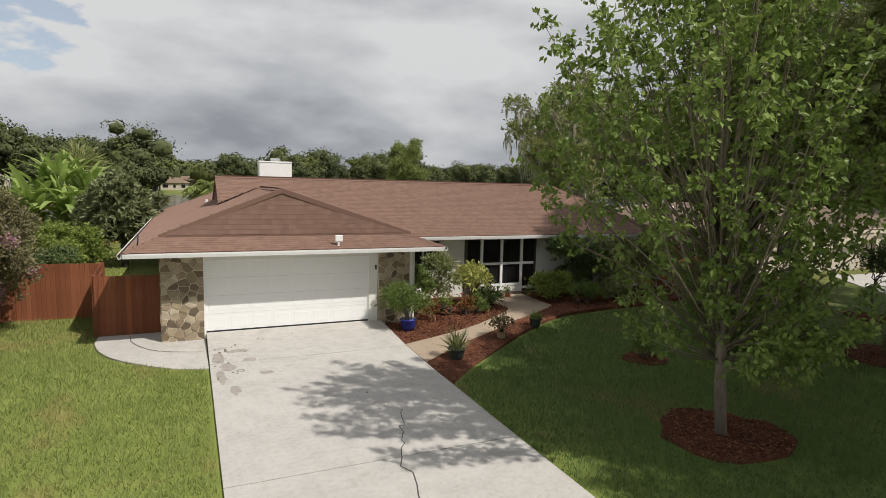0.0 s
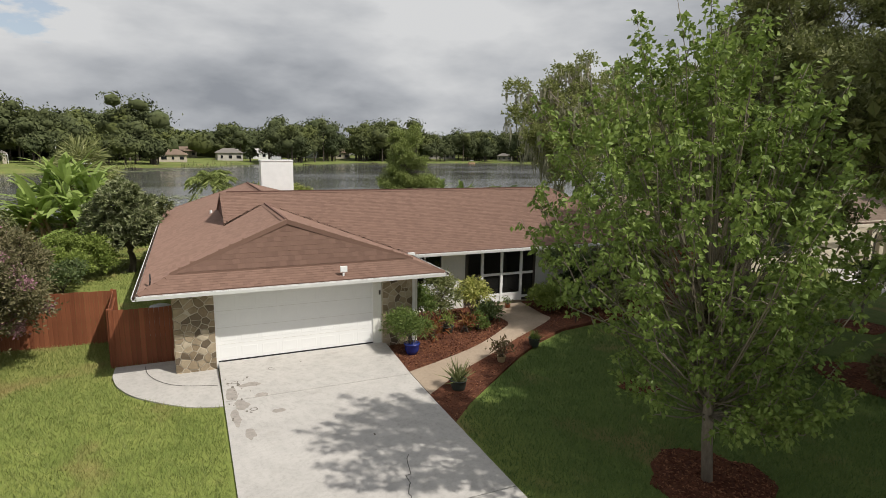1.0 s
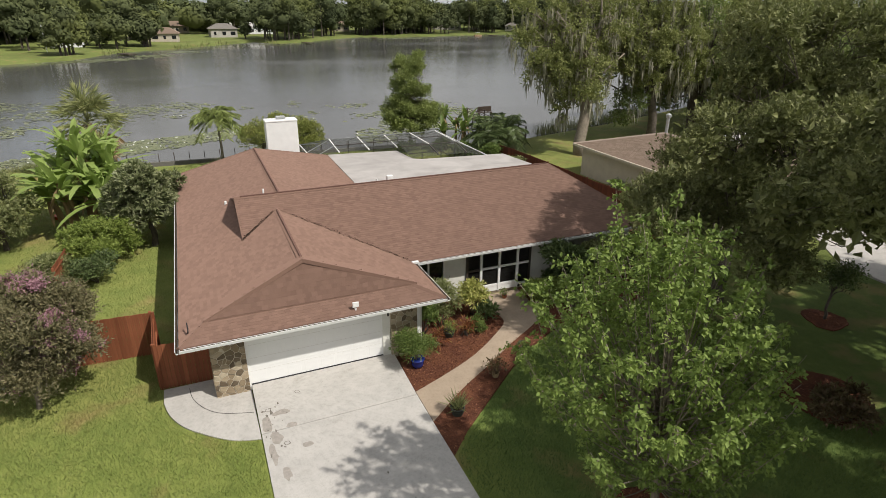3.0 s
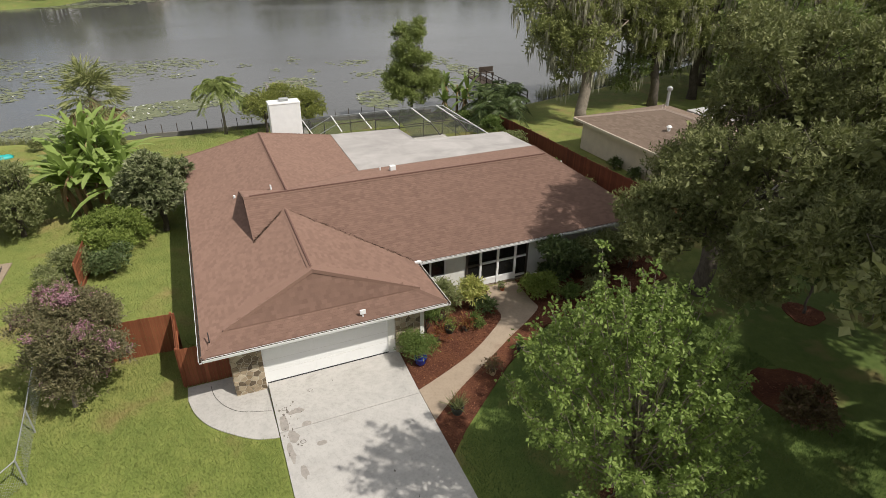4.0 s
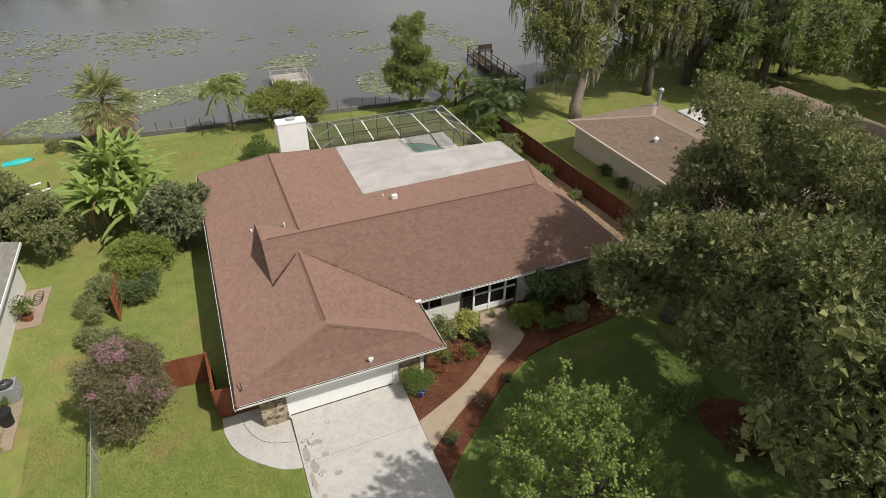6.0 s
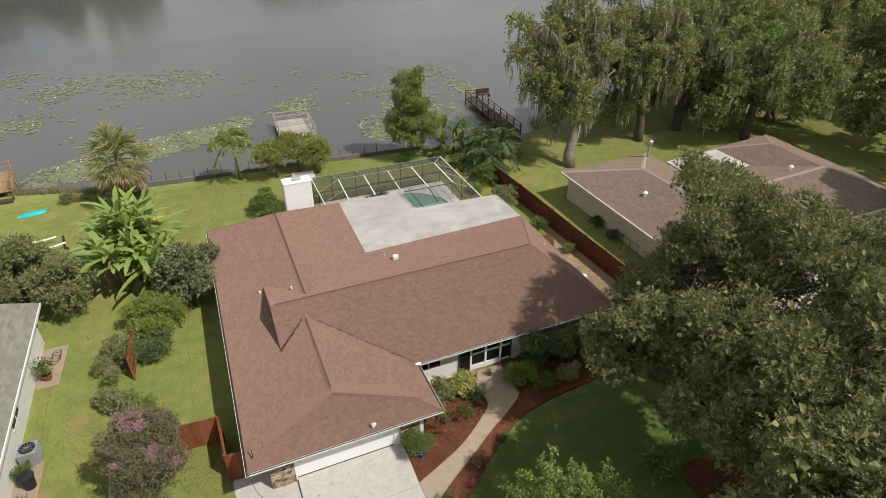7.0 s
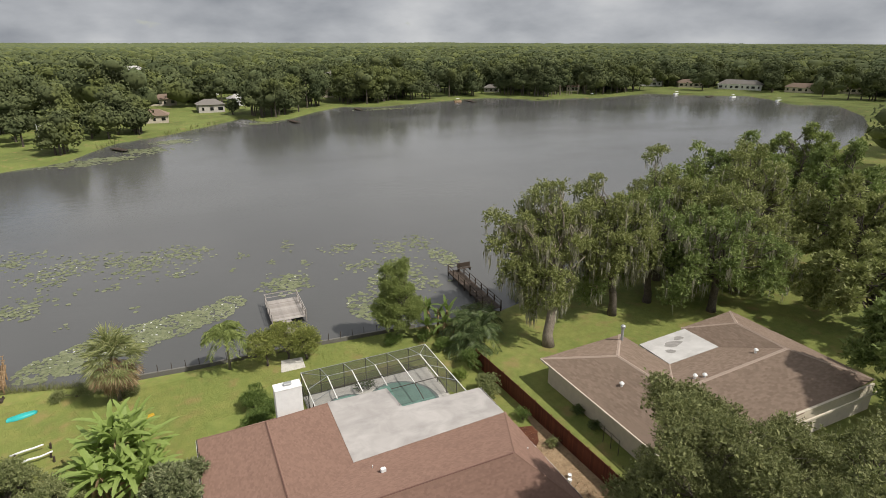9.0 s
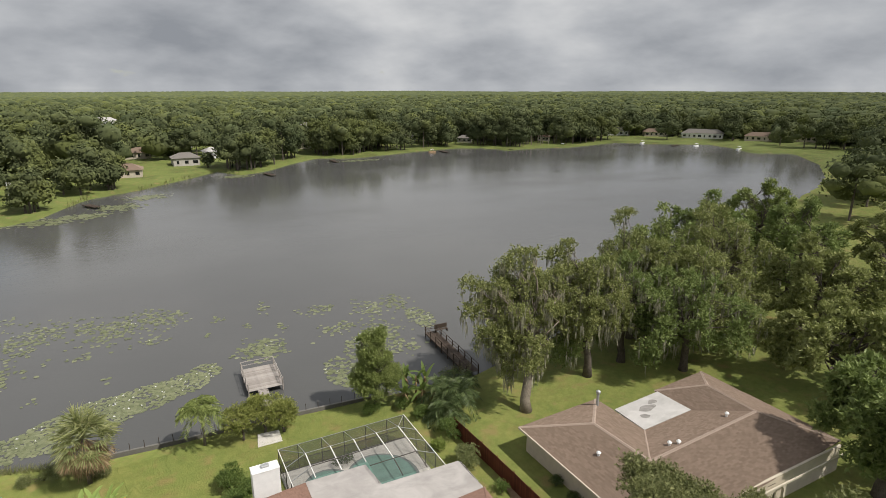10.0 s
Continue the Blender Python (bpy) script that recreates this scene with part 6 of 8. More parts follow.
FARPADS = [(-26, 163, 7, 4), (-17, 167, 7, 4), (-8, 178, 6, 5), (0, 192, 7, 5), (34, 226, 6, 3), (96, 254, 12, 3)]
shore_near = lambda x, y: (np.abs(lake_depth(x, y) - 0.3) < 1.6)
blades("reeds", (-34, -8, 36, 56), 26000, 0.75, 0.05, REEDS, 31, "rough sunlit reeds along the lake bank", "reeds", shore_near)
blades("reeds", (29, 60, 35, 46), 12000, 2.0, 0.06, REEDS, 32, "tall dry-tipped reeds at the water's edge", "reeds", lambda x, y: (lake_depth(x, y) > 0.2) & (lake_depth(x, y) < 2.6) & ~((x > 32.6) & (x < 36.5)), 0.12)
blades("reeds", (-60, 60, 150, 245), 16000, 1.7, 0.22, REEDS, 34, "rough reeds along the far bank", "reeds", lambda x, y: (lake_depth(x, y) > -1.0) & (lake_depth(x, y) < 2.2) & (np.sin(x * 0.23) + np.sin(x * 0.09 + 1) > 0.1), 0.25)
fq = np.concatenate([np.random.default_rng(18 + k).normal(size=(170, 2)) * [a * 0.5, b * 0.5] + [cx, cy] for k, (cx, cy, a, b) in enumerate(FARPADS)])
fq = fq[lake_depth(fq[:, 0], fq[:, 1]) > 0.5]
fr = np.random.default_rng(19).uniform(0.25, 0.75, (len(fq), 1))
fv = np.stack([fq[:, 0:1] + fr * np.cos(ang), fq[:, 1:2] + fr * np.sin(ang), np.repeat(LAKE_Z + 0.02 + 0.06 * np.random.default_rng(20).random((len(fq), 1)), 8, 1)], 2).reshape(-1, 3)
tagged(part("water_lilies", array_mesh("water_lilies", fv, np.arange(len(fq) * 8).reshape(-1, 8), LF_LILY), LF_LILY), "scattered lily pads near the far bank", "water lilies", kind="stuff")
blades("reeds", (-9, 22, 36.6, 38.4), 1500, 0.4, 0.04, REEDS, 33, "thin weeds growing along the seawall", "weeds", lambda x, y: np.sin(x * 1.3) + np.sin(x * 0.41) > 0.5)


def off_paving(x, y):
    on = (x > -0.08) & (x < 5.5) & (y < 0.4)
    on |= inside([(-0.03, -2.8), (-0.03, 1.2), (-3.0, 1.2), (-3.0, 0.3), (-2.35, -1.3), (-0.85, -2.58)], x, y)
    on |= inside([(5.44, -5.95), (7.9, -3.8), (10.9, -1.6), (12.4, -0.85), (17.5, -0.2), (20.7, 0.3), (21.6, 3.4), (5.4, 3.6)], x, y)
    on |= ((x > -1.3) & (x < 20) & (y > 0) & (y < 27.5))
    for cx, cy, rr in ((9.45, -10.3, 1.25), (11.7, -5.7, 0.6), (19.2, -8.2, 1.6), (24.5, -4.6, 0.9)):
        on |= (x - cx) ** 2 + (y - cy) ** 2 < rr * rr
    return ~on


blades("grass", (-11, 0, -16, 4), 120000, 0.12, 0.017, GRASSBLADE, 41, "dense sunlit lawn grass", "grass", off_paving, 0.5)
blades("grass", (5.4, 20, -16, 0), 110000, 0.12, 0.017, SHADEBLADE, 42, "dense lawn grass, its green darkened for tree shade", "grass", off_paving, 0.5)
blades("grass", (-12, -1.3, 4, 36), 70000, 0.11, 0.02, GRASSBLADE, 43, "side and back yard lawn grass", "grass", off_paving, 0.5)

blades("grass", (-1.3, 24, 27.5, 37), 45000, 0.11, 0.02, GRASSBLADE, 44, "sunny back lawn grass by the seawall", "grass", off_paving, 0.5)
blades("grass", (-22, -12, -8, 38), 60000, 0.11, 0.02, GRASSBLADE, 45, "mown grass beside the outbuilding", "grass", lambda x, y: ~((x < -12.6) & (y < 16.4)) & (lake_depth(x, y) < 0), 0.5)

# bare sandy strip with fallen leaves between the house and the side fence
rng = np.random.default_rng(47)
edge = smooth_line([(20.7, 4.6), (22.6, 4.2), (24.8, 4.6), (24.9, 8.0), (24.8, 11.2), (24.6, 14.2), (24.4, 17.6), (24.0, 17.2), (23.8, 14.4), (23.0, 12.9), (22.0, 12.2), (21.3, 10.4), (20.7, 9.4)], 4)
edge = [(x + rng.normal() * 0.07, y + rng.normal() * 0.12) for x, y in edge]
bare = part("ground", Geo().prism(edge, -0.8, lambda x, y: gz(x, y) + 0.035), LITTER)
tagged(bare, "bare tan soil with fallen leaves beside the fence", "ground", kind="structure")
q = np.column_stack([rng.uniform(20.6, 24.9, 5200), rng.uniform(3.6, 19.0, 5200)])
q = q[inside(edge, q[:, 0], q[:, 1]) | (rng.random(len(q)) < 0.12)]
p = np.column_stack([q, ground_z(q[:, 0], q[:, 1]) + 0.05])
tagged(part("fallen_leaves", leaves_mesh("fallen_leaves", p, unit(rng.normal(size=p.shape) * [1, 1, 0.25]), 0.11, 0.055, DRYLEAF, rng, 0.3), DRYLEAF), "dry tan fallen leaves beside the fence", "leaves", kind="stuff")

# ---- plants: front beds ----
shrub("feathery bright green shrub in front of the stone pier", (6.05, -1.0, 0.1), (0.74, 0.72, 0.58), 640, 6, 0.16, 0.028, LF_GREEN, 51, droop=0.25)
pot = thing("potted_plant", (6.05, -1.05, bedz(6, -1)), "cobalt blue glazed pot under a feathery shrub", "pot", "pots in the front beds")
part("pot", Geo().lathe([(0.17, 0), (0.25, 0.18), (0.26, 0.34), (0.28, 0.36), (0.28, 0.4), (0.22, 0.4)], (6.05, -1.05, bedz(6, -1)), 18), BLUEPOT, pot, smooth=True)
shrub("yellow-leaved croton bush by the porch", (9.75, 1.75, bedz(9, 1.7)), (0.55, 0.55, 0.62), 330, 6, 0.17, 0.05, LF_YELLOW, 52, lift=0.35)
shrub("tall loose pale green shrub by the window", (8.1, 1.3, bedz(8, 1)), (0.65, 0.55, 1.0), 300, 6, 0.2, 0.045, LF_OLIVE, 53, lift=0.1)
shrub("climbing green shrub against the white post", (7.0, 0.8, bedz(7, 0.7)), (0.4, 0.4, 1.0), 200, 6, 0.16, 0.05, LF_GREEN, 54)
shrub("low dark green shrub in the mulch", (10.3, 1.3, bedz(10, 1)), (0.45, 0.4, 0.35), 130, 6, 0.17, 0.06, LF_DARK, 55)
shrub("red and green ti plant", (8.7, 0.3, bedz(8.7, 0.3)), (0.2, 0.2, 0.25), 22, 5, 0.22, 0.05, LF_RED, 56)
shrub("red and green ti plant", (7.3, -0.1, bedz(7.3, 0)), (0.22, 0.22, 0.3), 26, 5, 0.22, 0.05, LF_RED, 57)
shrub("small green shrub in the mulch bed", (9.3, 0.35, bedz(9.3, 0.3)), (0.3, 0.3, 0.3), 70, 5, 0.16, 0.05, LF_GREEN, 58)
shrub("round bright green bush beside the walk", (13.35, 1.35, bedz(13, 1)), (0.85, 0.75, 0.55), 420, 6, 0.17, 0.06, LF_LIME, 59)
shrub("bright green bush spreading over the mulch", (14.4, 0.55, bedz(14, 0.5)), (0.7, 0.55, 0.35), 220, 6, 0.15, 0.05, LF_GREEN, 60)
shrub("tall dark glossy shrub against the house wall", (14.9, 2.35, bedz(14, 2)), (1.5, 0.75, 1.35), 1500, 6, 0.2, 0.09, LF_DARK, 61)
shrub("dark shaded shrub under the oak", (17.1, 2.2, bedz(17, 2)), (1.6, 0.8, 1.25), 1200, 6, 0.16, 0.07, LF_OAK, 62)
shrub("dark shaded shrub under the oak", (19.3, 1.9, bedz(19, 2)), (1.4, 0.9, 1.25), 800, 6, 0.16, 0.07, LF_OAK, 63)
shrub("dark leggy shrub in the front bed", (16.0, 0.6, bedz(16, 0.5)), (0.8, 0.5, 0.5), 200, 6, 0.15, 0.06, LF_OLIVE, 64)
potted("bronze-leaved plant in a beige pot beside the walk", (8.55, -2.75, bedz(8.5, -2.7)), 0.14, 0.26, BEIGEPOT, LF_BRONZE, 0.42, 0.5, 240, 0.16, 0.05, 65)
potted("grassy plant in a dark pot beside the walk", (10.4, -1.85, bedz(10.4, -1.8)), 0.2, 0.32, DARKPOT, LF_GREEN, 0.3, 0.4, 90, 0.35, 0.03, 66, True)
potted("spiky arching plant in a dark green pot by the driveway", (6.35, -4.1, bedz(6.3, -4.1)), 0.24, 0.36, DARKPOT, LF_OLIVE, 0.3, 0.5, 90, 0.62, 0.035, 67, True)
potted("rounded pale green plant in a dark bowl", (8.05, 0.45, bedz(8, 0.4)), 0.22, 0.28, DARKPOT, LF_LIME, 0.42, 0.45, 260, 0.13, 0.03, 68)
potted("small shrub in a terracotta pot", (11.9, 2.6, bedz(11.9, 2.6)), 0.12, 0.2, TERRACOTTA, LF_GREEN, 0.22, 0.3, 90, 0.12, 0.04, 69)
stk = thing("path_light", (13.3, -0.35, bedz(13, -0.3)), "thin black garden path light", "garden light")
part("stake", Geo().tube([(13.3, -0.35, bedz(13, -0.3)), (13.3, -0.35, bedz(13, -0.3) + 0.4)], 0.015, 6), BLACKPLASTIC, stk)
part("cap", Geo().lathe([(0.03, 0.36), (0.09, 0.40), (0.02, 0.46)], (13.3, -0.35, bedz(13, -0.3)), 10), BLACKPLASTIC, stk)
shrub("small green shrub on the lawn", (11.7, -5.7, gz(11.7, -5.7)), (0.3, 0.3, 0.25), 60, 5, 0.14, 0.05, LF_GREEN, 70)
shrub("dark sprawling shrub in a shaded mulch ring", (18.6, -9.5, gz(18.6, -9.5)), (1.4, 1.1, 0.55), 420, 6, 0.18, 0.07, LF_BRONZE, 72)
shrub("low broad-leaved plant on the shaded lawn", (16.8, -6.6, gz(16, -6)), (0.6, 0.6, 0.4), 90, 5, 0.3, 0.1, LF_GREEN, 71)

# ---- trees ----
r = np.random.default_rng(71)
tips = []
for k in range(104):
    a, q = 2.39996 * k, math.sqrt((k + 0.5) / 104)
    tips.append((7.8 + 3.2 * q * math.cos(a) + r.normal() * 0.2, -10.6 + 3.2 * q * math.sin(a) + r.normal() * 0.2, 5.3 + 4.3 * (1 - q ** 2.4) * r.uniform(0.66, 1.0) + r.uniform(-0.7, 0.5)))
for k in range(58):
    a, q = r.uniform(0, 6.28), r.uniform(0.6, 2.6)
    tips.append((9.3 + q * math.cos(a), -10.5 + q * math.sin(a), r.uniform(1.9, 5.2)))
plume_tree("young maple with light green drooping leaves, in a mulch ring", (9.4, -10.3, gz(9.4, -10.3)), (8.2, -10.5, 7.8), 0.10, tips, 19, 0.118, 0.080, LF_MAPLE, BARK_PALE, 72, "maple_tree", 1.9, 0.26)


def crown_of(rng, lobes, rmin, rmax, dens):
    """Clumps over several lobes [(centre, radii)], thick on their outer sides."""
    out = []
    for c, rad in lobes:
        n = int(dens * (rad[0] * rad[1] + rad[0] * rad[2] + rad[1] * rad[2]))
        out += blobby(rng, c, rad, n, rmin, rmax)
    return out


r = np.random.default_rng(73)
oa = crown_of(r, [((22.3, -1.5, 9.2), (2.6, 2.3, 3.5)), ((17.9, -2.9, 6.2), (3.3, 2.9, 2.3)), ((15.8, -3.1, 5.5), (2.0, 2.1, 1.5)), ((26.8, -4.2, 8.2), (3.9, 3.8, 3.0)), ((18.0, -6.4, 8.0), (3.0, 2.7, 3.0)), ((22.4, -4.3, 10.7), (2.9, 2.7, 2.8)),
                  ((17.0, -6.6, 4.8), (2.0, 1.8, 1.2)), ((20.5, 0.2, 5.6), (2.6, 1.8, 2.0)), ((22.5, -0.4, 10.8), (1.9, 1.7, 2.3)), ((23.1, 1.1, 11.4), (1.5, 1.4, 1.9)), ((24.5, 0.2, 10.0), (2.0, 2.0, 2.3)), ((15.3, -4.2, 8.6), (1.6, 1.4, 1.4)), ((26.4, -0.6, 9.4), (1.8, 1.8, 1.6)), ((29.2, -1.9, 8.4), (1.8, 1.8, 1.6)), ((29.4, 1.6, 7.2), (1.6, 1.6, 1.4)), ((31.4, -1.8, 7.2), (1.7, 1.7, 1.5))], 0.6, 1.15, 0.62)
oa += [(c, (1.0, 1.0, 0.85)) for c in ((19.0, -3.3, 12.0), (20.0, -2.3, 12.3), (21.0, -1.0, 12.5), (18.5, -2.6, 10.4), (21.3, -1.3, 10.6), (20.7, -0.6, 9.0), (19.4, -3.0, 10.9), (18.6, -1.7, 8.0))]
tree("broad live oak with dark small leaves over the front yard", (21.2, -1.2, gz(21, -1)), (21.0, -1.6, 4.0), 0.42, oa, 12200, 16, 0.2, 0.13, 0.056, LF_OAK, BARK, 74, inner=7000, inner_size=2.2, single=True, shoot=0.42, up=0.55, face=0.8, droop=0.0, shell=0.45, name="oak_tree", group="oaks in the front yard")
r = np.random.default_rng(75)
ob_ = crown_of(r, [((17.2, -12.6, 10.8), (4.4, 3.9, 4.2)), ((24.0, -10.2, 10.3), (4.8, 4.4, 3.8)), ((14.6, -14.6, 9.4), (3.6, 3.6, 3.0)), ((15.8, -8.8, 7.4), (2.3, 2.2, 1.8)), ((20.0, -7.2, 8.4), (2.6, 2.4, 2.0)), ((12.6, -16.6, 9.4), (2.4, 2.2, 2.0)), ((21.0, -16.5, 9.0), (4.0, 3.6, 3.2)), ((18.0, -16.6, 9.6), (3.6, 3.0, 2.8)), ((25.6, -14.6, 9.6), (4.2, 3.6, 3.0)), ((18.8, -9.8, 9.2), (2.6, 2.2, 2.0)), ((13.8, -15.4, 12.0), (2.8, 2.6, 2.2)), ((14.6, -11.2, 9.0), (2.1, 1.9, 1.6)), ((12.2, -13.8, 9.5), (1.8, 1.6, 1.4)), ((12.4, -14.2, 12.0), (1.9, 1.8, 1.5)), ((11.4, -14.6, 10.8), (1.4, 1.4, 1.2))], 0.7, 1.3, 0.55)
tree("broad live oak with olive-green leaves beside the lawn", (23.2, -12.4, gz(23.2, -12.4)), (21.6, -12.0, 4.6), 0.40, ob_, 15000, 15, 0.2, 0.13, 0.057, LF_OAK, BARK, 76, inner=12000, inner_size=2.5, single=True, shoot=0.42, up=0.55, face=0.8, droop=0.0, shell=0.45, name="oak_tree", group="oaks in the front yard")
oc = blobby(r, (31.5, -8.5, 8.2), (6.6, 7.4, 4.0), 44, 1.2, 2.1)
tree("broad live oak shading the lawn between the drives", (30.5, -8.0, gz(30, -8)), (30.8, -8.2, 4.2), 0.42, oc, 3600, 12, 0.22, 0.18, 0.08, LF_OAK, BARK, 80, inner=2600, inner_size=1.6, single=True, shoot=0.45, face=0.8, droop=0.1, shell=0.35, name="oak_tree", group="oaks in the front yard")
# unseen oak, added only to cast shade on the lawn and the maple
od = blobby(r, (16.6, -19.8, 9.2), (5.8, 5.2, 4.6), 50, 1.2, 2.1)
tree("broad live oak out of view, added to shade the lawn", (17.0, -21.0, gz(17, -21)), (16.6, -21.2, 4.0), 0.4, od, 2000, 14, 0.26, 0.22, 0.1, LF_OAK, BARK, 82, inner=2200, droop=0.1, shell=0.35, name="oak_tree", group="oaks in the front yard")
tree("young dark tree on the shaded lawn", (24.5, -4.6, gz(24.5, -4.6)), (24.5, -4.6, 1.2), 0.06, blobby(r, (24.5, -4.6, 2.1), (0.9, 0.9, 1.1), 7, 0.4, 0.6), 260, 6, 0.12, 0.15, 0.06, LF_DARK, BARK, 77, name="young_tree")

# crape myrtle with pink flower heads
r = np.random.default_rng(78)
cm = blobby(r, (-6.5, 2.0, 2.3), (1.95, 2.1, 2.3), 38, 0.5, 0.85)
cr = tree("crape myrtle in pink bloom on the side lawn", (-6.9, 1.7, gz(-6.9, 1.7)), (-6.7, 1.8, 0.8), 0.09, cm, 4600, 9, 0.12, 0.12, 0.055, LF_MYRTLE, BARK_PALE, 79, shoot=0.42, up=0.5, face=0.8, droop=0.0, shell=0.4, name="crape_myrtle")
heads = []
for c, rad in cm:
    for _ in range(3):
        u = unit(r.normal(size=3) + [0, 0, 0.5])
        heads.append((tuple(np.array(c) + u * np.array(rad) * 1.02), (0.10, 0.10, 0.14)))
fpick = [heads[k] for k in r.permutation(len(heads))[:72]] + [((-6.6, 2.3, 4.1), (0.25, 0.25, 0.2)), ((-6.3, 2.9, 4.2), (0.25, 0.25, 0.2)), ((-6.9, 2.8, 4.0), (0.25, 0.25, 0.2)), ((-6.1, 2.2, 4.15), (0.25, 0.25, 0.2))]
fpick += [(c, (0.2, 0.2, 0.2)) for c, _ in fpick[:26] if c[2] > 2.4]
p, d = sprays(r, fpick, 2600, 5, 0.07, 0.2)
part("blossom", leaves_mesh("blossom", p, d, 0.085, 0.065, LF_PINK, r), LF_PINK, cr, "clusters of pink blossom")

# side yard on the left
shrub("round bright lime-green shrub in the side yard", (-6.2, 14.6, gz(-6, 14)), (2.3, 2.1, 1.25), 1900, 6, 0.16, 0.07, LF_LIME, 81, lumps=14)
shrub("dark glossy bush beside the old fence", (-6.1, 11.9, gz(-6, 12)), (1.0, 0.95, 0.8), 520, 6, 0.14, 0.06, LF_DARK, 82)
shrub("dry brownish scrub by the fence line", (-8.2, 11.6, gz(-8, 11)), (1.4, 1.8, 0.85), 900, 6, 0.16, 0.05, LF_OLIVE, 83)
shrub("loose green scrub by the fence line", (-8.2, 8.8, gz(-8, 9)), (1.3, 1.8, 0.75), 900, 6, 0.16, 0.05, LF_OLIVE, 84)
shrub("loose yellow-green scrub behind the crape myrtle", (-7.2, 6.6, gz(-7, 7)), (1.6, 1.8, 0.6), 800, 6, 0.16, 0.04, LF_LIME, 85)
r = np.random.default_rng(86)
tree("dense loquat with large dark leaves close to the house", (-3.6, 16.4, gz(-3.6, 16)), (-3.6, 16.4, 1.3), 0.16, blobby(r, (-3.7, 16.6, 2.55), (2.3, 2.4, 2.3), 26, 0.5, 0.95), 1500, 12, 0.17, 0.29, 0.10, LF_LOQUAT, BARK, 87, shoot=0.16, up=0.45, face=0.6, droop=0.05, shell=0.55, name="loquat_tree")
banana("tall banana clump with bright arching leaves", (-7.1, 21.2, gz(-7, 21)), [(0, 0, 4.9), (1.0, 0.5, 4.0), (-1.0, 0.4, 4.1), (0.3, -1.1, 3.1), (-0.4, 1.2, 4.8), (1.4, -0.6, 2.6), (-1.5, -0.6, 2.6), (0.5, 1.7, 4.3), (-0.9, -1.3, 3.4), (0.9, -1.5, 2.4)], 3.4, 88, per=24, width=0.5)
shrub("olive and red shrubs at the foot of the bananas", (-8.8, 24.4, gz(-8, 24)), (1.7, 1.4, 1.0), 800, 6, 0.2, 0.06, LF_OLIVE, 89)
for i, (cx, cy, rx, rz) in enumerate(((-11.3, 18.6, 2.2, 2.1), (-13.8, 19.6, 2.3, 2.5), (-16.4, 21.2, 2.5, 2.6))):
    r = np.random.default_rng(90 + i)
    tree("rounded grey-green tree beside the white outbuilding", (cx, cy, gz(cx, cy)), (cx, cy, 1.0), 0.14, blobby(r, (cx, cy, rz + 0.35), (rx, rx, rz), 17, 0.6, 0.9), 1500, 8, 0.15, 0.18, 0.085, LF_OLIVE, BARK, 93 + i, shoot=0.4, up=0.45, face=0.8, shell=0.45, name="small_tree", group="trees by the outbuilding")
shrub("yellow-green bush on the back lawn", (-15.2, 23.2, gz(-15, 23)), (1.0, 0.9, 0.9), 320, 6, 0.16, 0.06, LF_LIME, 97)

# back yard
fan_palm("stout cabbage palm with a brown skirt of dead fronds", (-8.3, 34.6, gz(-8, 34.6)), 4.6, 2.6, 101)
shrub("scrubby bank growth under the cabbage palm", (-8.0, 35.2, gz(-8, 35)), (1.5, 0.9, 0.6), 330, 6, 0.22, 0.05, LF_OLIVE, 102)
shrub("scrubby bank growth at the lake edge", (-12.0, 37.0, gz(-12, 37)), (2.2, 0.9, 0.55), 380, 6, 0.22, 0.04, LF_OLIVE, 103)
feather_palm("slim queen palm near the seawall", (1.45, 35.9, gz(1.4, 36)), 4.3, 34, 2.2, 104, LF_LAKE)
r = np.random.default_rng(105)
for i, (cx, cy, rx, cz) in enumerate(((5.0, 35.0, 1.6, 1.9), (7.2, 35.4, 1.5, 2.2), (8.9, 34.6, 1.2, 1.5))):
    tree("low spreading citrus tree with yellow-green leaves", (cx, cy, gz(cx, cy)), (cx, cy, 0.9), 0.12, blobby(r, (cx, cy, cz), (rx * 1.3, rx * 1.2, 1.6), 16, 0.6, 0.85), 900, 9, 0.15, 0.17, 0.085, LF_CITRUS, BARK, 106 + i, shoot=0.35, up=0.4, face=0.8, shell=0.45, name="citrus_tree", group="citrus trees by the dock")
for i, (cx, cy) in enumerate(((2.4, 23.6), (3.3, 25.6), (2.6, 28.0))):
    shrub("open green bush on the back lawn", (cx, cy, gz(cx, cy)), (1.35, 1.4, 1.0), 520, 7, 0.2, 0.055, LF_GREEN, 110 + i)
r = np.random.default_rng(113)
tree("slender upright green tree beside the lake", (19.3, 35.4, gz(19.3, 35.4)), (19.3, 35.3, 2.4), 0.13, blobby(r, (19.2, 35.0, 5.0), (2.5, 2.4, 3.9), 54, 0.4, 0.75) + blobby(r, (19.2, 35.0, 2.7), (3.3, 3.0, 2.5), 44, 0.5, 0.8), 3700, 12, 0.14, 0.2, 0.08, LF_LAKE, BARK, 114, shoot=0.5, up=0.7, face=0.7, droop=0.1, shell=0.3, name="lakeside_tree")
banana("dark clump of giant bird of paradise by the lake", (23.6, 33.8, gz(23, 33)), [(0, 0, 3.0), (1.0, 0.3, 2.5), (-0.9, 0.4, 3.3), (0.2, -0.9, 2.2), (1.6, -0.8, 2.0), (-1.4, -0.7, 2.0)], 2.3, 115, LF_GREEN, "bird_of_paradise", 9, 0.45)
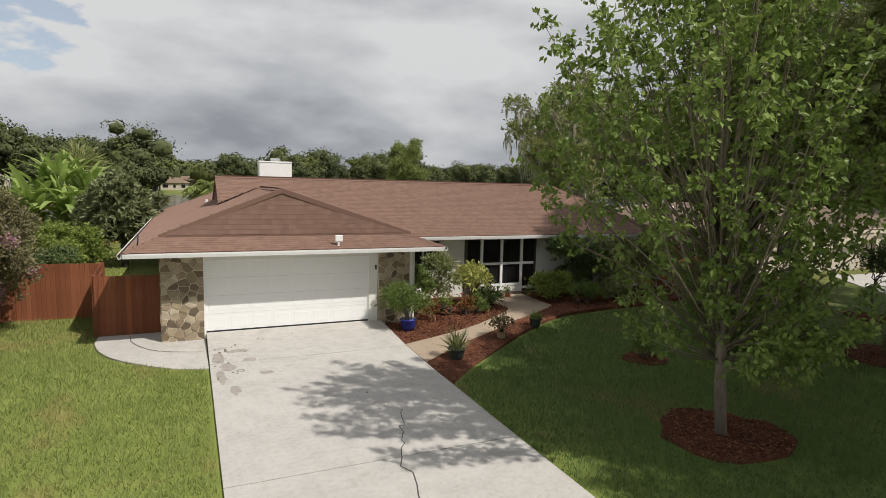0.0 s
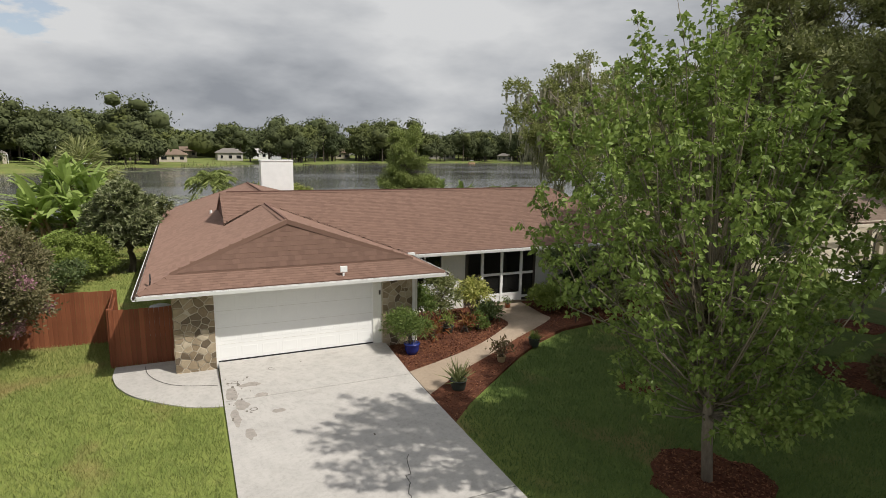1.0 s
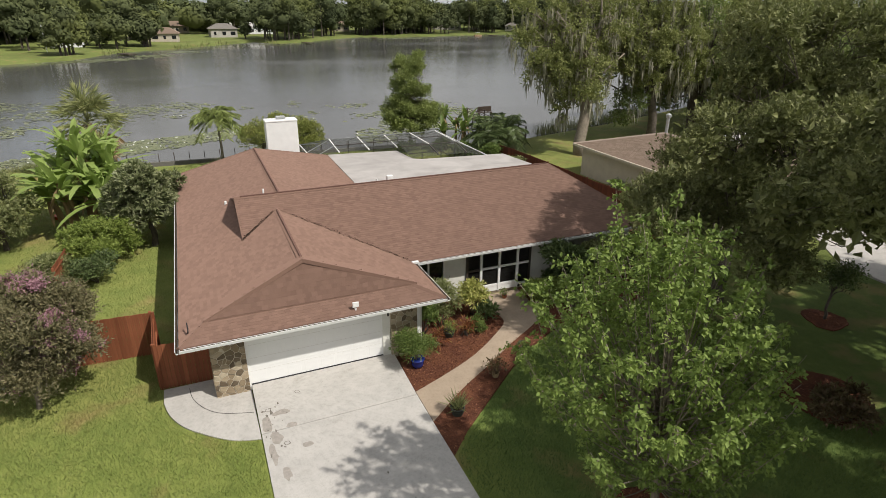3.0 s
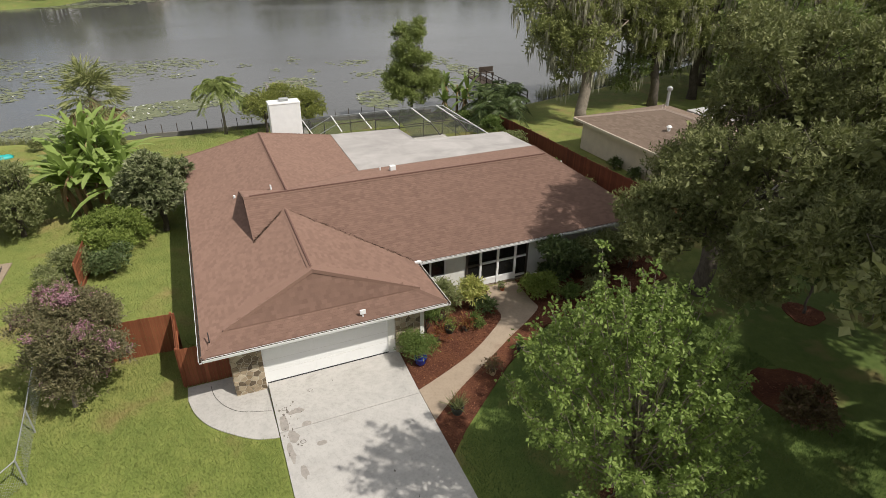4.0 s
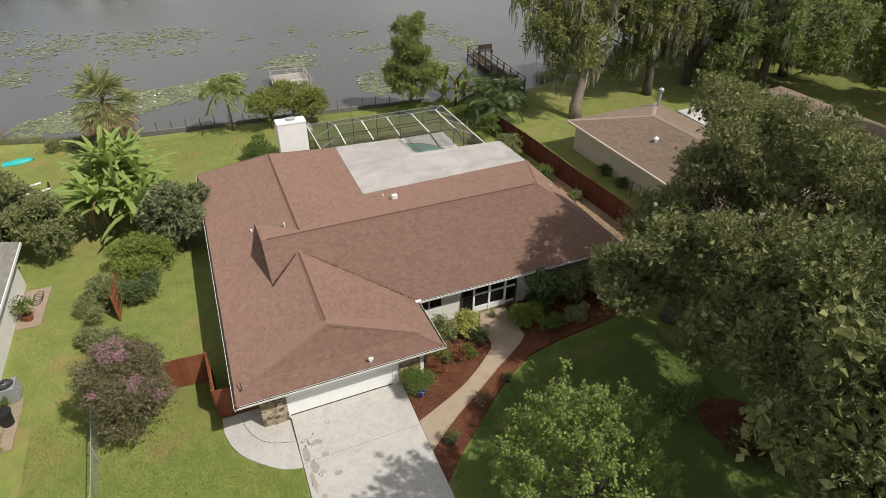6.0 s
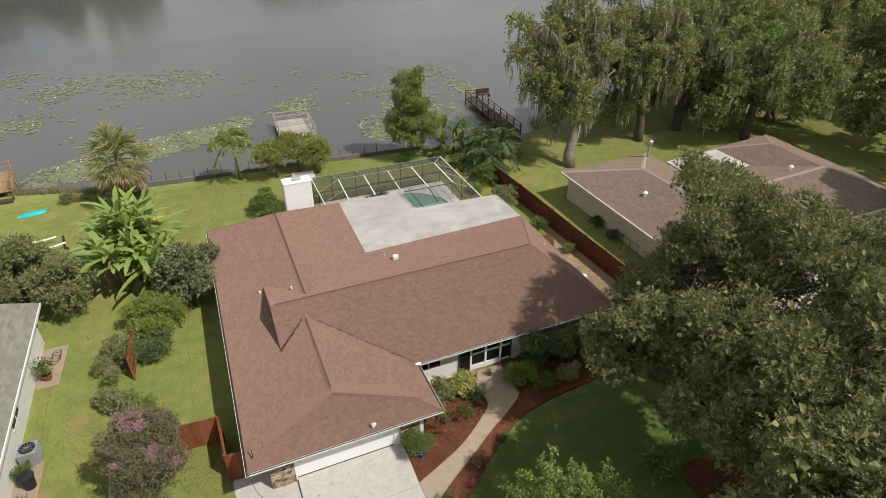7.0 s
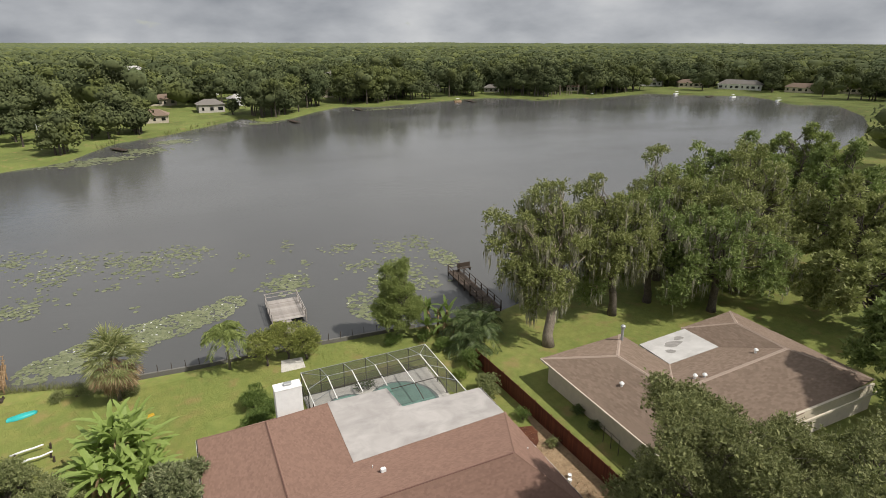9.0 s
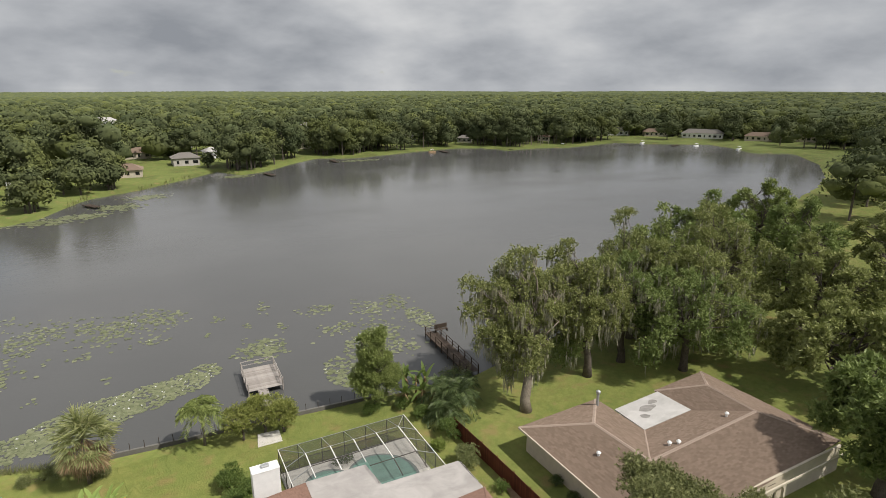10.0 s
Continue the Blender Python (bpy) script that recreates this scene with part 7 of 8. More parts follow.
for i, (cx, cy, h) in enumerate(((25.4, 31.0, 2.0), (26.6, 29.4, 2.3), (24.6, 28.4, 1.4), (27.4, 31.6, 2.2))):
    feather_palm("dark green clumping palm by the fence", (cx, cy, gz(cx, cy)), h, 26, 2.6, 116 + i, LF_DARK, (0.2, 0), group="clumping palms")
shrub("dense green bush behind the cage", (23.6, 25.6, gz(23, 25)), (1.2, 1.2, 0.9), 420, 6, 0.18, 0.07, LF_GREEN, 120)
shrub("yellow-green bush at the cage corner", (21.6, 24.4, gz(21, 24)), (0.9, 0.9, 0.45), 260, 6, 0.18, 0.06, LF_LIME, 121)
shrub("pale flowering bush beside the side fence", (22.9, 20.6, gz(23, 20)), (1.2, 1.4, 0.95), 420, 6, 0.18, 0.08, LF_OLIVE, 122)
shrub("small green shrub in the side strip", (23.6, 16.2, gz(23, 16)), (0.5, 0.6, 0.4), 110, 6, 0.18, 0.06, LF_GREEN, 123)
shrub("small spiky weeds in the side strip", (23.9, 12.2, gz(23, 12)), (0.4, 0.5, 0.3), 70, 6, 0.22, 0.05, LF_OLIVE, 124)
for i, (cx, cy, rx) in enumerate(((18.0, 33.6, 0.9), (21.5, 33.0, 1.1), (22.4, 30.4, 1.0))):
    shrub("shady green underplanting by the lake", (cx, cy, gz(cx, cy)), (rx, rx, 0.6), 260, 6, 0.2, 0.07, LF_GREEN, 125 + i)

# big lakeside trees with moss
BIG = [(33.2, 26.0, 18.2, 5.6, 3.0, 5.2), (44.5, 29.0, 17.8, 5.0, -0.4, 2.0), (51.0, 30.0, 15.8, 5.4, 0.0, 1.0), (57.5, 35.0, 16.8, 5.4, 0.6, 2.0), (56.0, 24.5, 15.0, 5.6, 0.0, 0.0), (66.0, 38.5, 18.0, 6.4, 0.0, 1.0), (64.0, 28.0, 15.5, 6.4, 0.0, 0.0), (75.0, 36.0, 19.0, 6.6, 0.0, 0.0),
       (84.0, 45.0, 18.5, 7.0, 0.0, 0.0), (80.0, 22.0, 16.0, 7.0, 0.0, 0.0), (96.0, 36.0, 17.5, 7.5, 0.0, 0.0), (110.0, 52.0, 18.0, 8.0, 0.0, 0.0), (98.0, 18.0, 16.0, 7.5, 0.0, 0.0), (66.0, 12.0, 13.0, 5.6, 0.0, 0.0), (52.0, 0.6, 15.0, 5.0, 0.0, 0.0), (118.0, 30.0, 17.0, 8.0, 0.0, 0.0)]


def columns(rng, cx, cy, b, top, rx, n, low):
    """Clumps in upright leafy columns of different heights round a trunk, with gaps between them."""
    out = []
    for k in range(n):
        a = 2.39996 * k + rng.uniform(-0.4, 0.4)
        q = rx * math.sqrt((k + 0.3) / n) * rng.uniform(0.85, 1.1)
        hi = b + (top - b) * (1.0 - 0.34 * (q / rx) ** 1.5) * rng.uniform(0.74, 1.0)
        x, y, z = cx + q * math.cos(a), cy + q * math.sin(a), hi - 0.9
        lo = b + (top - b) * rng.uniform(*low)
        s = rng.uniform(0.75, 1.15)
        while z > lo:
            w = s * rng.uniform(0.8, 1.15)
            out.append(((x, y, z), (w, w, w * rng.uniform(0.65, 0.9))))
            x, y, z = x + rng.normal() * 0.8, y + rng.normal() * 0.8, z - w * rng.uniform(0.9, 1.7)
            s = min(1.7, s * 1.16)
    return out


for i, (cx, cy, top, rx, lx, ly) in enumerate(BIG):
    r = np.random.default_rng(140 + i)
    b = gz(cx, cy)
    cl_ = columns(r, cx + lx, cy + ly, b, top, rx * 1.12, 13 if i < 8 else 9, (0.24, 0.45) if i < 2 else (0.1, 0.34))
    if i == 0:
        cl_ += [((29.6, 31.6, 9.6), (1.3, 1.3, 1.5)), ((30.0, 32.6, 12.4), (1.3, 1.3, 1.1)), ((31.4, 27.6, 6.0), (1.0, 1.0, 1.8)), ((31.6, 27.8, 3.6), (0.8, 0.8, 1.5)), ((32.6, 25.0, 5.4), (1.2, 1.0, 1.6)), ((34.6, 26.8, 5.0), (1.1, 1.1, 1.8)), ((33.6, 25.2, 7.4), (1.4, 1.2, 1.5)), ((31.4, 28.6, 7.8), (1.3, 1.3, 1.5)), ((35.0, 29.4, 4.6), (1.2, 1.2, 1.6)), ((32.2, 30.4, 5.6), (1.2, 1.2, 1.6))]
    if i == 3:
        cl_ += [((58.4, 38.4, 16.6), (1.7, 1.4, 0.8)), ((56.8, 38.2, 16.0), (0.9, 0.9, 0.6))]
    tree("tall lakeside tree hung with grey moss" if i < 9 else "large green tree beyond the neighbouring house", (cx, cy, b), (cx + lx * 0.3, cy + ly * 0.3, b + top * 0.36), 0.52 if i == 0 else 0.45, cl_,
         (3600 if i < 4 else 2900) if i < 8 else 3000, 9, 0.28, 0.30 if i < 4 else 0.36 if i < 8 else 0.45, 0.14 if i < 8 else 0.2, (LF_CYP, LF_CYP, LF_MIDGREEN, LF_CYP, LF_MIDGREEN, LF_LAKE)[i % 6], BARK_PALE if i == 0 else BARK, 160 + i,
         droop=0.05, shell=0.35, name="lakeside_tree", moss=(480 if i < 3 else 150) if i < 9 else 0, group="big trees by the lake", inner=700, single=i > 3, inner_size=1.6, shoot=0.6, up=0.5, face=0.9)
# ---- neighbouring house on the right ----
nb = thing("house", (40, 12, 0), "neighbouring cream house with tan shingle hip roofs", "house")
NE = 2.4
NA = {"a": (28.2, 20.4, NE), "n1": (38.3, 20.9, NE), "ap": (33.6, 16.1, 3.65), "ju": (33.9, 9.6, 3.65), "sw": (28.4, 3.6, NE), "fd": (38.4, 14.35, 2.46), "fc": (45.2, 14.7, 2.46), "re": (48.9, 10.4, 3.65),
      "ap2": (49.1, 16.0, 3.65), "g1": (45.1, 19.3, NE), "g2": (53.2, 19.9, NE), "se": (53.2, 4.8, NE), "fa": (38.42, 18.3, 2.5), "fb": (45.0, 18.8, 2.5)}


def N(*names):
    return [Vector(NA[n]) for n in names]


for k, q in enumerate((("a", "sw", "ju", "ap"), ("n1", "a", "ap"), ("fd", "n1", "ap", "ju"), ("ju", "re", "fc", "fd"), ("re", "ap2", "g1", "fc"), ("g2", "g1", "ap2"), ("se", "g2", "ap2", "re"), ("sw", "se", "re", "ju"))):
    shingles("roof", N(*q), SHINGLE_TAN, nb, 30 + k, 0.4, 0.18)
for a, b in (("a", "ap"), ("ap", "n1"), ("ap", "ju"), ("ju", "re"), ("re", "ap2"), ("ap2", "g1"), ("ap2", "g2"), ("ju", "sw"), ("re", "se"), ("fd", "ju")):
    caps(NA[a], NA[b], CAP_TAN, nb, 0.34, 0.4)
part("flat_roof", Geo().slab([p + Vector((0, 0, 0.05)) for p in N("fd", "fc", "fb", "fa")], 0.15), FLATPALE, nb, "grey-white flat roof panel with dark puddle stains")
part("puddle_stain", blotch(41.6, 16.9, 1.15, 0.55, 7, lambda x, y: 2.535, 0.02), ROOFSTAIN, nb, "dark dried puddle stain")
part("puddle_stain", blotch(40.3, 16.0, 0.5, 0.35, 8, lambda x, y: 2.53, 0.02), ROOFSTAIN, nb, "dark dried puddle stain")
part("puddle_stain", blotch(42.9, 17.6, 0.6, 0.3, 9, lambda x, y: 2.54, 0.02), ROOFSTAIN, nb, "dark dried puddle stain")
for x0, x1, y0, y1 in ((28.9, 29.1, 4.3, 20.0), (29.1, 37.6, 19.8, 20.0), (37.4, 37.6, 14.0, 19.8), (37.6, 45.6, 17.4, 17.6), (45.6, 45.8, 17.4, 18.9), (45.8, 52.6, 18.7, 18.9), (52.4, 52.6, 5.5, 18.7), (29.1, 52.4, 4.3, 4.5)):
    part("wall", Geo().box(x0, x1, y0, y1, -0.6, NE + 0.05), CREAM, nb)
part("fascia", Geo().box(28.12, 28.24, 3.5, 20.4, NE - 0.16, NE + 0.01), CREAM, nb)
part("fascia", Geo().box(28.24, 53.2, 3.46, 3.58, NE - 0.16, NE + 0.01), CREAM, nb)
part("vent_pipe", Geo().tube([(37.2, 19.5, 2.5), (37.2, 19.5, 4.1)], 0.14, 12), GALV, nb, "galvanised flue with a round cap")
part("vent_cap", Geo().lathe([(0.2, 4.05), (0.24, 4.12), (0.24, 4.3), (0.08, 4.42)], (37.2, 19.5, 0), 12), GALV, nb)
for x, y, z in ((37.3, 10.6, 3.55), (38.1, 10.3, 3.6), (46.0, 11.4, 3.5), (31.2, 12.8, 3.15)):
    part("roof_vent", Geo().lathe([(0.12, -0.2), (0.12, 0.15), (0.22, 0.18), (0.1, 0.32)], (x, y, z), 10), WHITE, nb)


def arch_wall(x0, x1, y, thick, z0, z1, spring):
    """A porch front with one round-headed opening."""
    c, rad, g = (x0 + x1) / 2, (x1 - x0) / 2 - 0.28, Geo()
    arc = [(c - rad, z0)] + [(c - rad * math.cos(math.pi * k / 12), spring + rad * 0.8 * math.sin(math.pi * k / 12)) for k in range(13)] + [(c + rad, z0)]
    outer = [(x0, z0)] + [(x0 + (x1 - x0) * k / 12, z1) for k in range(13)] + [(x1, z0)]
    for k in range(len(arc) - 1):
        q = [arc[k], arc[k + 1], outer[k + 1], outer[k]]
        g.face([(px, y, pz) for px, pz in q])
        g.face([(px, y + thick, pz) for px, pz in reversed(q)])
        g.face([(arc[k][0], y, arc[k][1]), (arc[k][0], y + thick, arc[k][1]), (arc[k + 1][0], y + thick, arc[k + 1][1]), (arc[k + 1][0], y, arc[k + 1][1])])
    return g


for x0 in (39.4, 41.5):
    part("porch_arch", arch_wall(x0, x0 + 2.1, 3.72, 0.2, -0.4, NE - 0.1, 1.35), CREAM, nb, "cream arched porch front")
    part("porch_door", Geo().box(x0 + 0.5, x0 + 1.5, 4.24, 4.3, -0.3, 1.85), BRONZE, nb, "dark shaded door behind the arch")
part("window", Geo().box(31.0, 33.0, 4.24, 4.3, 0.8, 2.0), DARKGLASS, nb)
gate = thing("gate_post", (27.6, 9.6, gz(27.6, 9.6)), "thin dark metal side gate by the neighbouring wall", "gate")
for y in (9.0, 9.9, 10.8):
    part("post", Geo().tube([(27.9, y, gz(28, y)), (27.9, y, gz(28, y) + 1.5)], 0.03, 6), BRONZE, gate)
part("rail", Geo().tube([(27.9, 9.0, gz(28, 9) + 1.4), (27.9, 10.8, gz(28, 10) + 1.4)], 0.02, 6), BRONZE, gate)
for i, (cx, cy) in enumerate(((28.2, 6.6), (28.2, 12.4), (28.2, 14.6), (28.1, 4.8))):
    shrub("low dark shrub along the neighbouring wall", (cx, cy, gz(cx, cy)), (0.4, 0.6, 0.4), 110, 6, 0.16, 0.06, LF_DARK, 200 + i)
part("pavement", Geo().prism([(31.0, -30.0), (37.5, -30.0), (37.5, -1.0), (41.6, 2.2), (41.6, 3.6), (34.6, 3.6), (31.0, -1.0)], -0.6, -0.2), CONCRETE)
for o in bpy.data.objects:
    if o.name.startswith("pavement") and "label" not in o.keys():
        tagged(o, "weathered neighbouring driveway in tree shade", "driveway", kind="structure")

# ---- white outbuilding on the left ----
sh = thing("outbuilding", (-15, 8, 0), "long white outbuilding with a weathered grey shingle roof", "outbuilding")
part("wall", Geo().box(-12.95, -12.75, -8.0, 16.0, -0.5, 2.35), WALLWHITE, sh)
part("wall", Geo().box(-20.0, -12.95, 15.8, 16.0, -0.5, 2.35), WALLWHITE, sh)
part("wall", Geo().box(-20.0, -12.95, -8.0, -7.8, -0.5, 2.35), WALLWHITE, sh)
part("wall", Geo().box(-20.2, -20.0, -8.0, 16.0, -0.5, 2.35), WALLWHITE, sh)
shingles("roof", [Vector((-12.3, -8.6, 2.38)), Vector((-12.3, 16.7, 2.38)), Vector((-16.6, 16.7, 3.5)), Vector((-16.6, -8.6, 3.5))], SHINGLE_GREY, sh, 50, 0.4, 0.18)
shingles("roof", [Vector((-20.8, -8.6, 2.38)), Vector((-16.6, -8.6, 3.5)), Vector((-16.6, 16.7, 3.5)), Vector((-20.8, 16.7, 2.38))], SHINGLE_GREY, sh, 51, 0.4, 0.18)
part("fascia", Geo().box(-12.34, -12.24, -8.6, 16.7, 2.20, 2.36), WHITE, sh)
part("window", Geo().box(-12.75, -12.71, 7.6, 9.0, 1.0, 2.0), DARKGLASS, sh)
part("window_frame", Geo().box(-12.75, -12.70, 7.5, 9.1, 2.0, 2.08).box(-12.75, -12.70, 7.5, 9.1, 0.92, 1.0).box(-12.75, -12.70, 8.26, 8.34, 1.0, 2.0), WHITE, sh)
pad = part("pavement", Geo().prism([(-12.75, 3.0), (-11.6, 3.0), (-11.5, 6.9), (-12.75, 6.9)], -0.5, -0.14), WALKCON)
tagged(pad, "narrow concrete strip along the outbuilding", "pavement", kind="structure")
pad = part("pavement", Geo().prism([(-12.75, 11.6), (-11.5, 11.6), (-11.3, 15.2), (-12.75, 15.2)], -0.5, -0.14), WALKCON)
tagged(pad, "short concrete strip beside the outbuilding door", "pavement", kind="structure")
ac = thing("air_conditioner", (-12.1, 6.3, -0.14), "grey box air conditioner with a round fan grille", "air conditioner")
part("body", Geo().box(-12.5, -11.65, 5.9, 6.75, -0.12, 0.72), GREYMETAL, ac, bevel=0.02)
part("fan_ring", Geo().lathe([(0.36, 0.72), (0.36, 0.76), (0.32, 0.76), (0.32, 0.70)], (-12.07, 6.32, 0.0), 24), BLACKPLASTIC, ac)
part("grille", Geo().lathe([(0.31, 0.722), (0.31, 0.73)], (-12.07, 6.32, 0.0), 24), BLACKPLASTIC, ac)
for k in range(6):
    a = k * math.pi / 6
    part("grille_wire", Geo().tube([(-12.07 - 0.34 * math.cos(a), 6.32 - 0.34 * math.sin(a), 0.755), (-12.07 + 0.34 * math.cos(a), 6.32 + 0.34 * math.sin(a), 0.755)], 0.008, 4), GALV, ac)
for k in range(7):
    part("louvre", Geo().box(-11.652, -11.64, 5.95, 6.7, 0.02 + k * 0.09, 0.05 + k * 0.09), GALV, ac)
bn = thing("waste_bin", (-11.9, 4.6, -0.14), "dark plastic waste bin beside the outbuilding", "bin")
part("body", Geo().lathe([(0.26, 0), (0.34, 0.75), (0.36, 0.75)], (-11.95, 4.6, -0.14), 12), BLACKPLASTIC, bn)
part("lid", Geo().lathe([(0.38, 0.75), (0.36, 0.82), (0.12, 0.87)], (-11.95, 4.6, -0.14), 12), BLACKPLASTIC, bn)
shrub("small weedy shrub beside the air conditioner", (-12.3, 5.4, -0.14), (0.35, 0.3, 0.3), 90, 5, 0.14, 0.05, LF_GREEN, 210)
potted("leafy shrub in a terracotta pot by the outbuilding", (-12.1, 12.3, -0.14), 0.28, 0.4, TERRACOTTA, LF_GREEN, 0.55, 1.1, 420, 0.2, 0.06, 211)
shrub("weeds along the outbuilding", (-12.2, 3.2, -0.14), (0.4, 0.5, 0.25), 110, 5, 0.16, 0.04, LF_LIME, 212)
hose = thing("garden_hose", (-11.8, 13.6, -0.14), "dark garden hose coiled on the concrete", "hose")
part("coil", Geo().tube([(-11.9 + 0.25 * math.cos(t * 0.5), 13.8 + 0.5 * math.sin(t * 0.5) + 0.02 * t, -0.115) for t in range(40)], 0.018, 5), BLACKPLASTIC, hose)

# ---- loose things in the back yard ----
kay = thing("paddle_boat", (-16.0, 35.4, gz(-16, 35.4)), "turquoise plastic boat lying upturned on the bank", "boat")
hullg = Geo()
sec = []
for k in range(9):
    t = k / 8
    w = 0.42 * math.sin(math.pi * (0.08 + 0.84 * t)) ** 0.7
    h = 0.30 * math.sin(math.pi * (0.12 + 0.76 * t)) ** 0.6
    sec.append([(-17.1 + 2.2 * t, 35.2 + 0.5 * t + w * math.cos(a), gz(-16, 35.4) + 0.02 + h * math.sin(a)) for a in [math.pi * j / 8 for j in range(9)]])
for s in sec:
    hullg.v += s
for k in range(8):
    for j in range(8):
        hullg.f.append((k * 9 + j, k * 9 + j + 1, (k + 1) * 9 + j + 1, (k + 1) * 9 + j))
hullg.f += [tuple(range(9)), tuple(range(80, 71, -1))]
part("hull", hullg, TEAL, kay, smooth=True)
part("keel", Geo().tube([(-17.0, 35.25, gz(-16, 35.4) + 0.28), (-16.0, 35.45, gz(-16, 35.4) + 0.34), (-15.0, 35.68, gz(-16, 35.4) + 0.28)], 0.03, 6), TEAL, kay)
rack = thing("boat_rack", (-13.6, 28.2, gz(-13.6, 28)), "weathered white log rail rack on the back lawn", "rack")
b0 = gz(-13.6, 28)
part("log", Geo().tube([(-15.6, 28.9, b0 + 0.42), (-14.8, 29.0, b0 + 0.5), (-14.1, 29.25, b0 + 0.42), (-13.4, 29.3, b0 + 0.52)], [0.07, 0.09, 0.08, 0.07], 8), WHITE, rack, smooth=True)
part("log", Geo().tube([(-14.9, 27.5, b0 + 0.42), (-14.2, 27.7, b0 + 0.5), (-13.4, 27.8, b0 + 0.46), (-12.6, 28.0, b0 + 0.55)], [0.07, 0.09, 0.08, 0.07], 8), WHITE, rack, smooth=True)
for x, y in ((-13.0, 29.3), (-12.8, 28.0), (-12.5, 27.3), (-15.3, 28.8), (-14.7, 27.6)):
    part("leg", Geo().tube([(x, y, b0 - 0.05), (x + 0.05, y, b0 + 0.5)], 0.08, 6), DARKWOOD, rack)
rs = thing("plastic_toy", (-9.3, 24.0, gz(-9.3, 24)), "small orange-red plastic tub on the lawn", "tub")
part("tub", Geo().lathe([(0.2, 0), (0.3, 0.25), (0.32, 0.25), (0.28, 0.22)], (-9.6, 23.6, gz(-9.6, 23.6)), 12), RED, rs)
ys_ = thing("paddle_board", (-5.9, 30.4, gz(-6, 30)), "yellow plastic sled leaning by the palm", "sled")
part("deck", Geo().prism([(-6.4, 30.1), (-5.4, 30.5), (-5.5, 30.9), (-6.5, 30.5)], gz(-6, 30) + 0.02, lambda x, y: gz(-6, 30) + 0.14), YELLOW, ys_, bevel=0.03)
pt = part("pavement", Geo().prism([(6.0, 32.9), (8.4, 32.9), (8.5, 35.0), (6.4, 35.2)], -0.8, gz(7, 33) + 0.04), POOLDECK)
tagged(pt, "small pale paved patch under the citrus trees", "pavement", kind="structure")
for nm, x, y in (("bucket", 22.6, 8.2), ("bucket", 22.9, 8.6)):
    bk = thing(nm, (x, y, gz(x, y)), "pale empty sack and bucket on the leaf litter", "bucket", "things in the side strip")
    part("pail", Geo().lathe([(0.12, 0.02), (0.16, 0.32), (0.17, 0.32), (0.14, 0.28)], (x, y, gz(x, y)), 12), WHITE, bk)

# ---- far shore: houses, docks, woods ----
def far_house(x, y, w, d, h, rot, wallmat, roofmat, label, cage_=False):
    z = gz(x, y)
    ob = thing("house", (x, y, z), label, "house", "houses across the lake")
    m = Matrix.Translation((x, y, z)) @ Matrix.Rotation(radians(rot), 4, "Z")
    part("wall", Geo().box(-w / 2, w / 2, -d / 2, d / 2, -0.5, h, m), wallmat, ob)
    e = 0.6
    q = [m @ Vector(p) for p in ((-w / 2 - e, -d / 2 - e, h), (w / 2 + e, -d / 2 - e, h), (w / 2 + e, d / 2 + e, h), (-w / 2 - e, d / 2 + e, h), (-w / 2 + d * 0.35, 0, h + d * 0.24), (w / 2 - d * 0.35, 0, h + d * 0.24))]
    g = Geo()
    g.v = [tuple(p) for p in q]
    g.f = [(0, 1, 5, 4), (1, 2, 5), (2, 3, 4, 5), (3, 0, 4), (3, 2, 1, 0)]
    part("roof", g, FARROOF if roofmat is SHINGLE_GREY else roofmat, ob)
    n = max(3, int(w / 3))
    for k in range(n):
        cx = -w / 2 + w * (k + 0.5) / n
        ww = 0.45 + 0.55 * ((k * 7 + n) % 3) / 2
        part("window", Geo().box(cx - ww, cx + ww, -d / 2 - 0.06, -d / 2, 0.9, min(h, 3.0) - 0.7, m), DARKGLASS, ob)
        if h > 4.5:
            part("window", Geo().box(cx - ww, cx + ww, -d / 2 - 0.06, -d / 2, h - 1.9, h - 0.7, m), DARKGLASS, ob)
    if cage_:
        for k in range(5):
            cx = -w / 2 + w * k / 4
            part("cage_beam", Geo().tube([m @ Vector((cx, -d / 2, h)), m @ Vector((cx, -d / 2 - 5, h - 0.3)), m @ Vector((cx, -d / 2 - 5, 0))], 0.09, 4), ALUM, ob)
        part("cage_beam", Geo().tube([m @ Vector((-w / 2, -d / 2 - 5, h - 0.3)), m @ Vector((w / 2, -d / 2 - 5, h - 0.3))], 0.09, 4), ALUM, ob)
    return ob


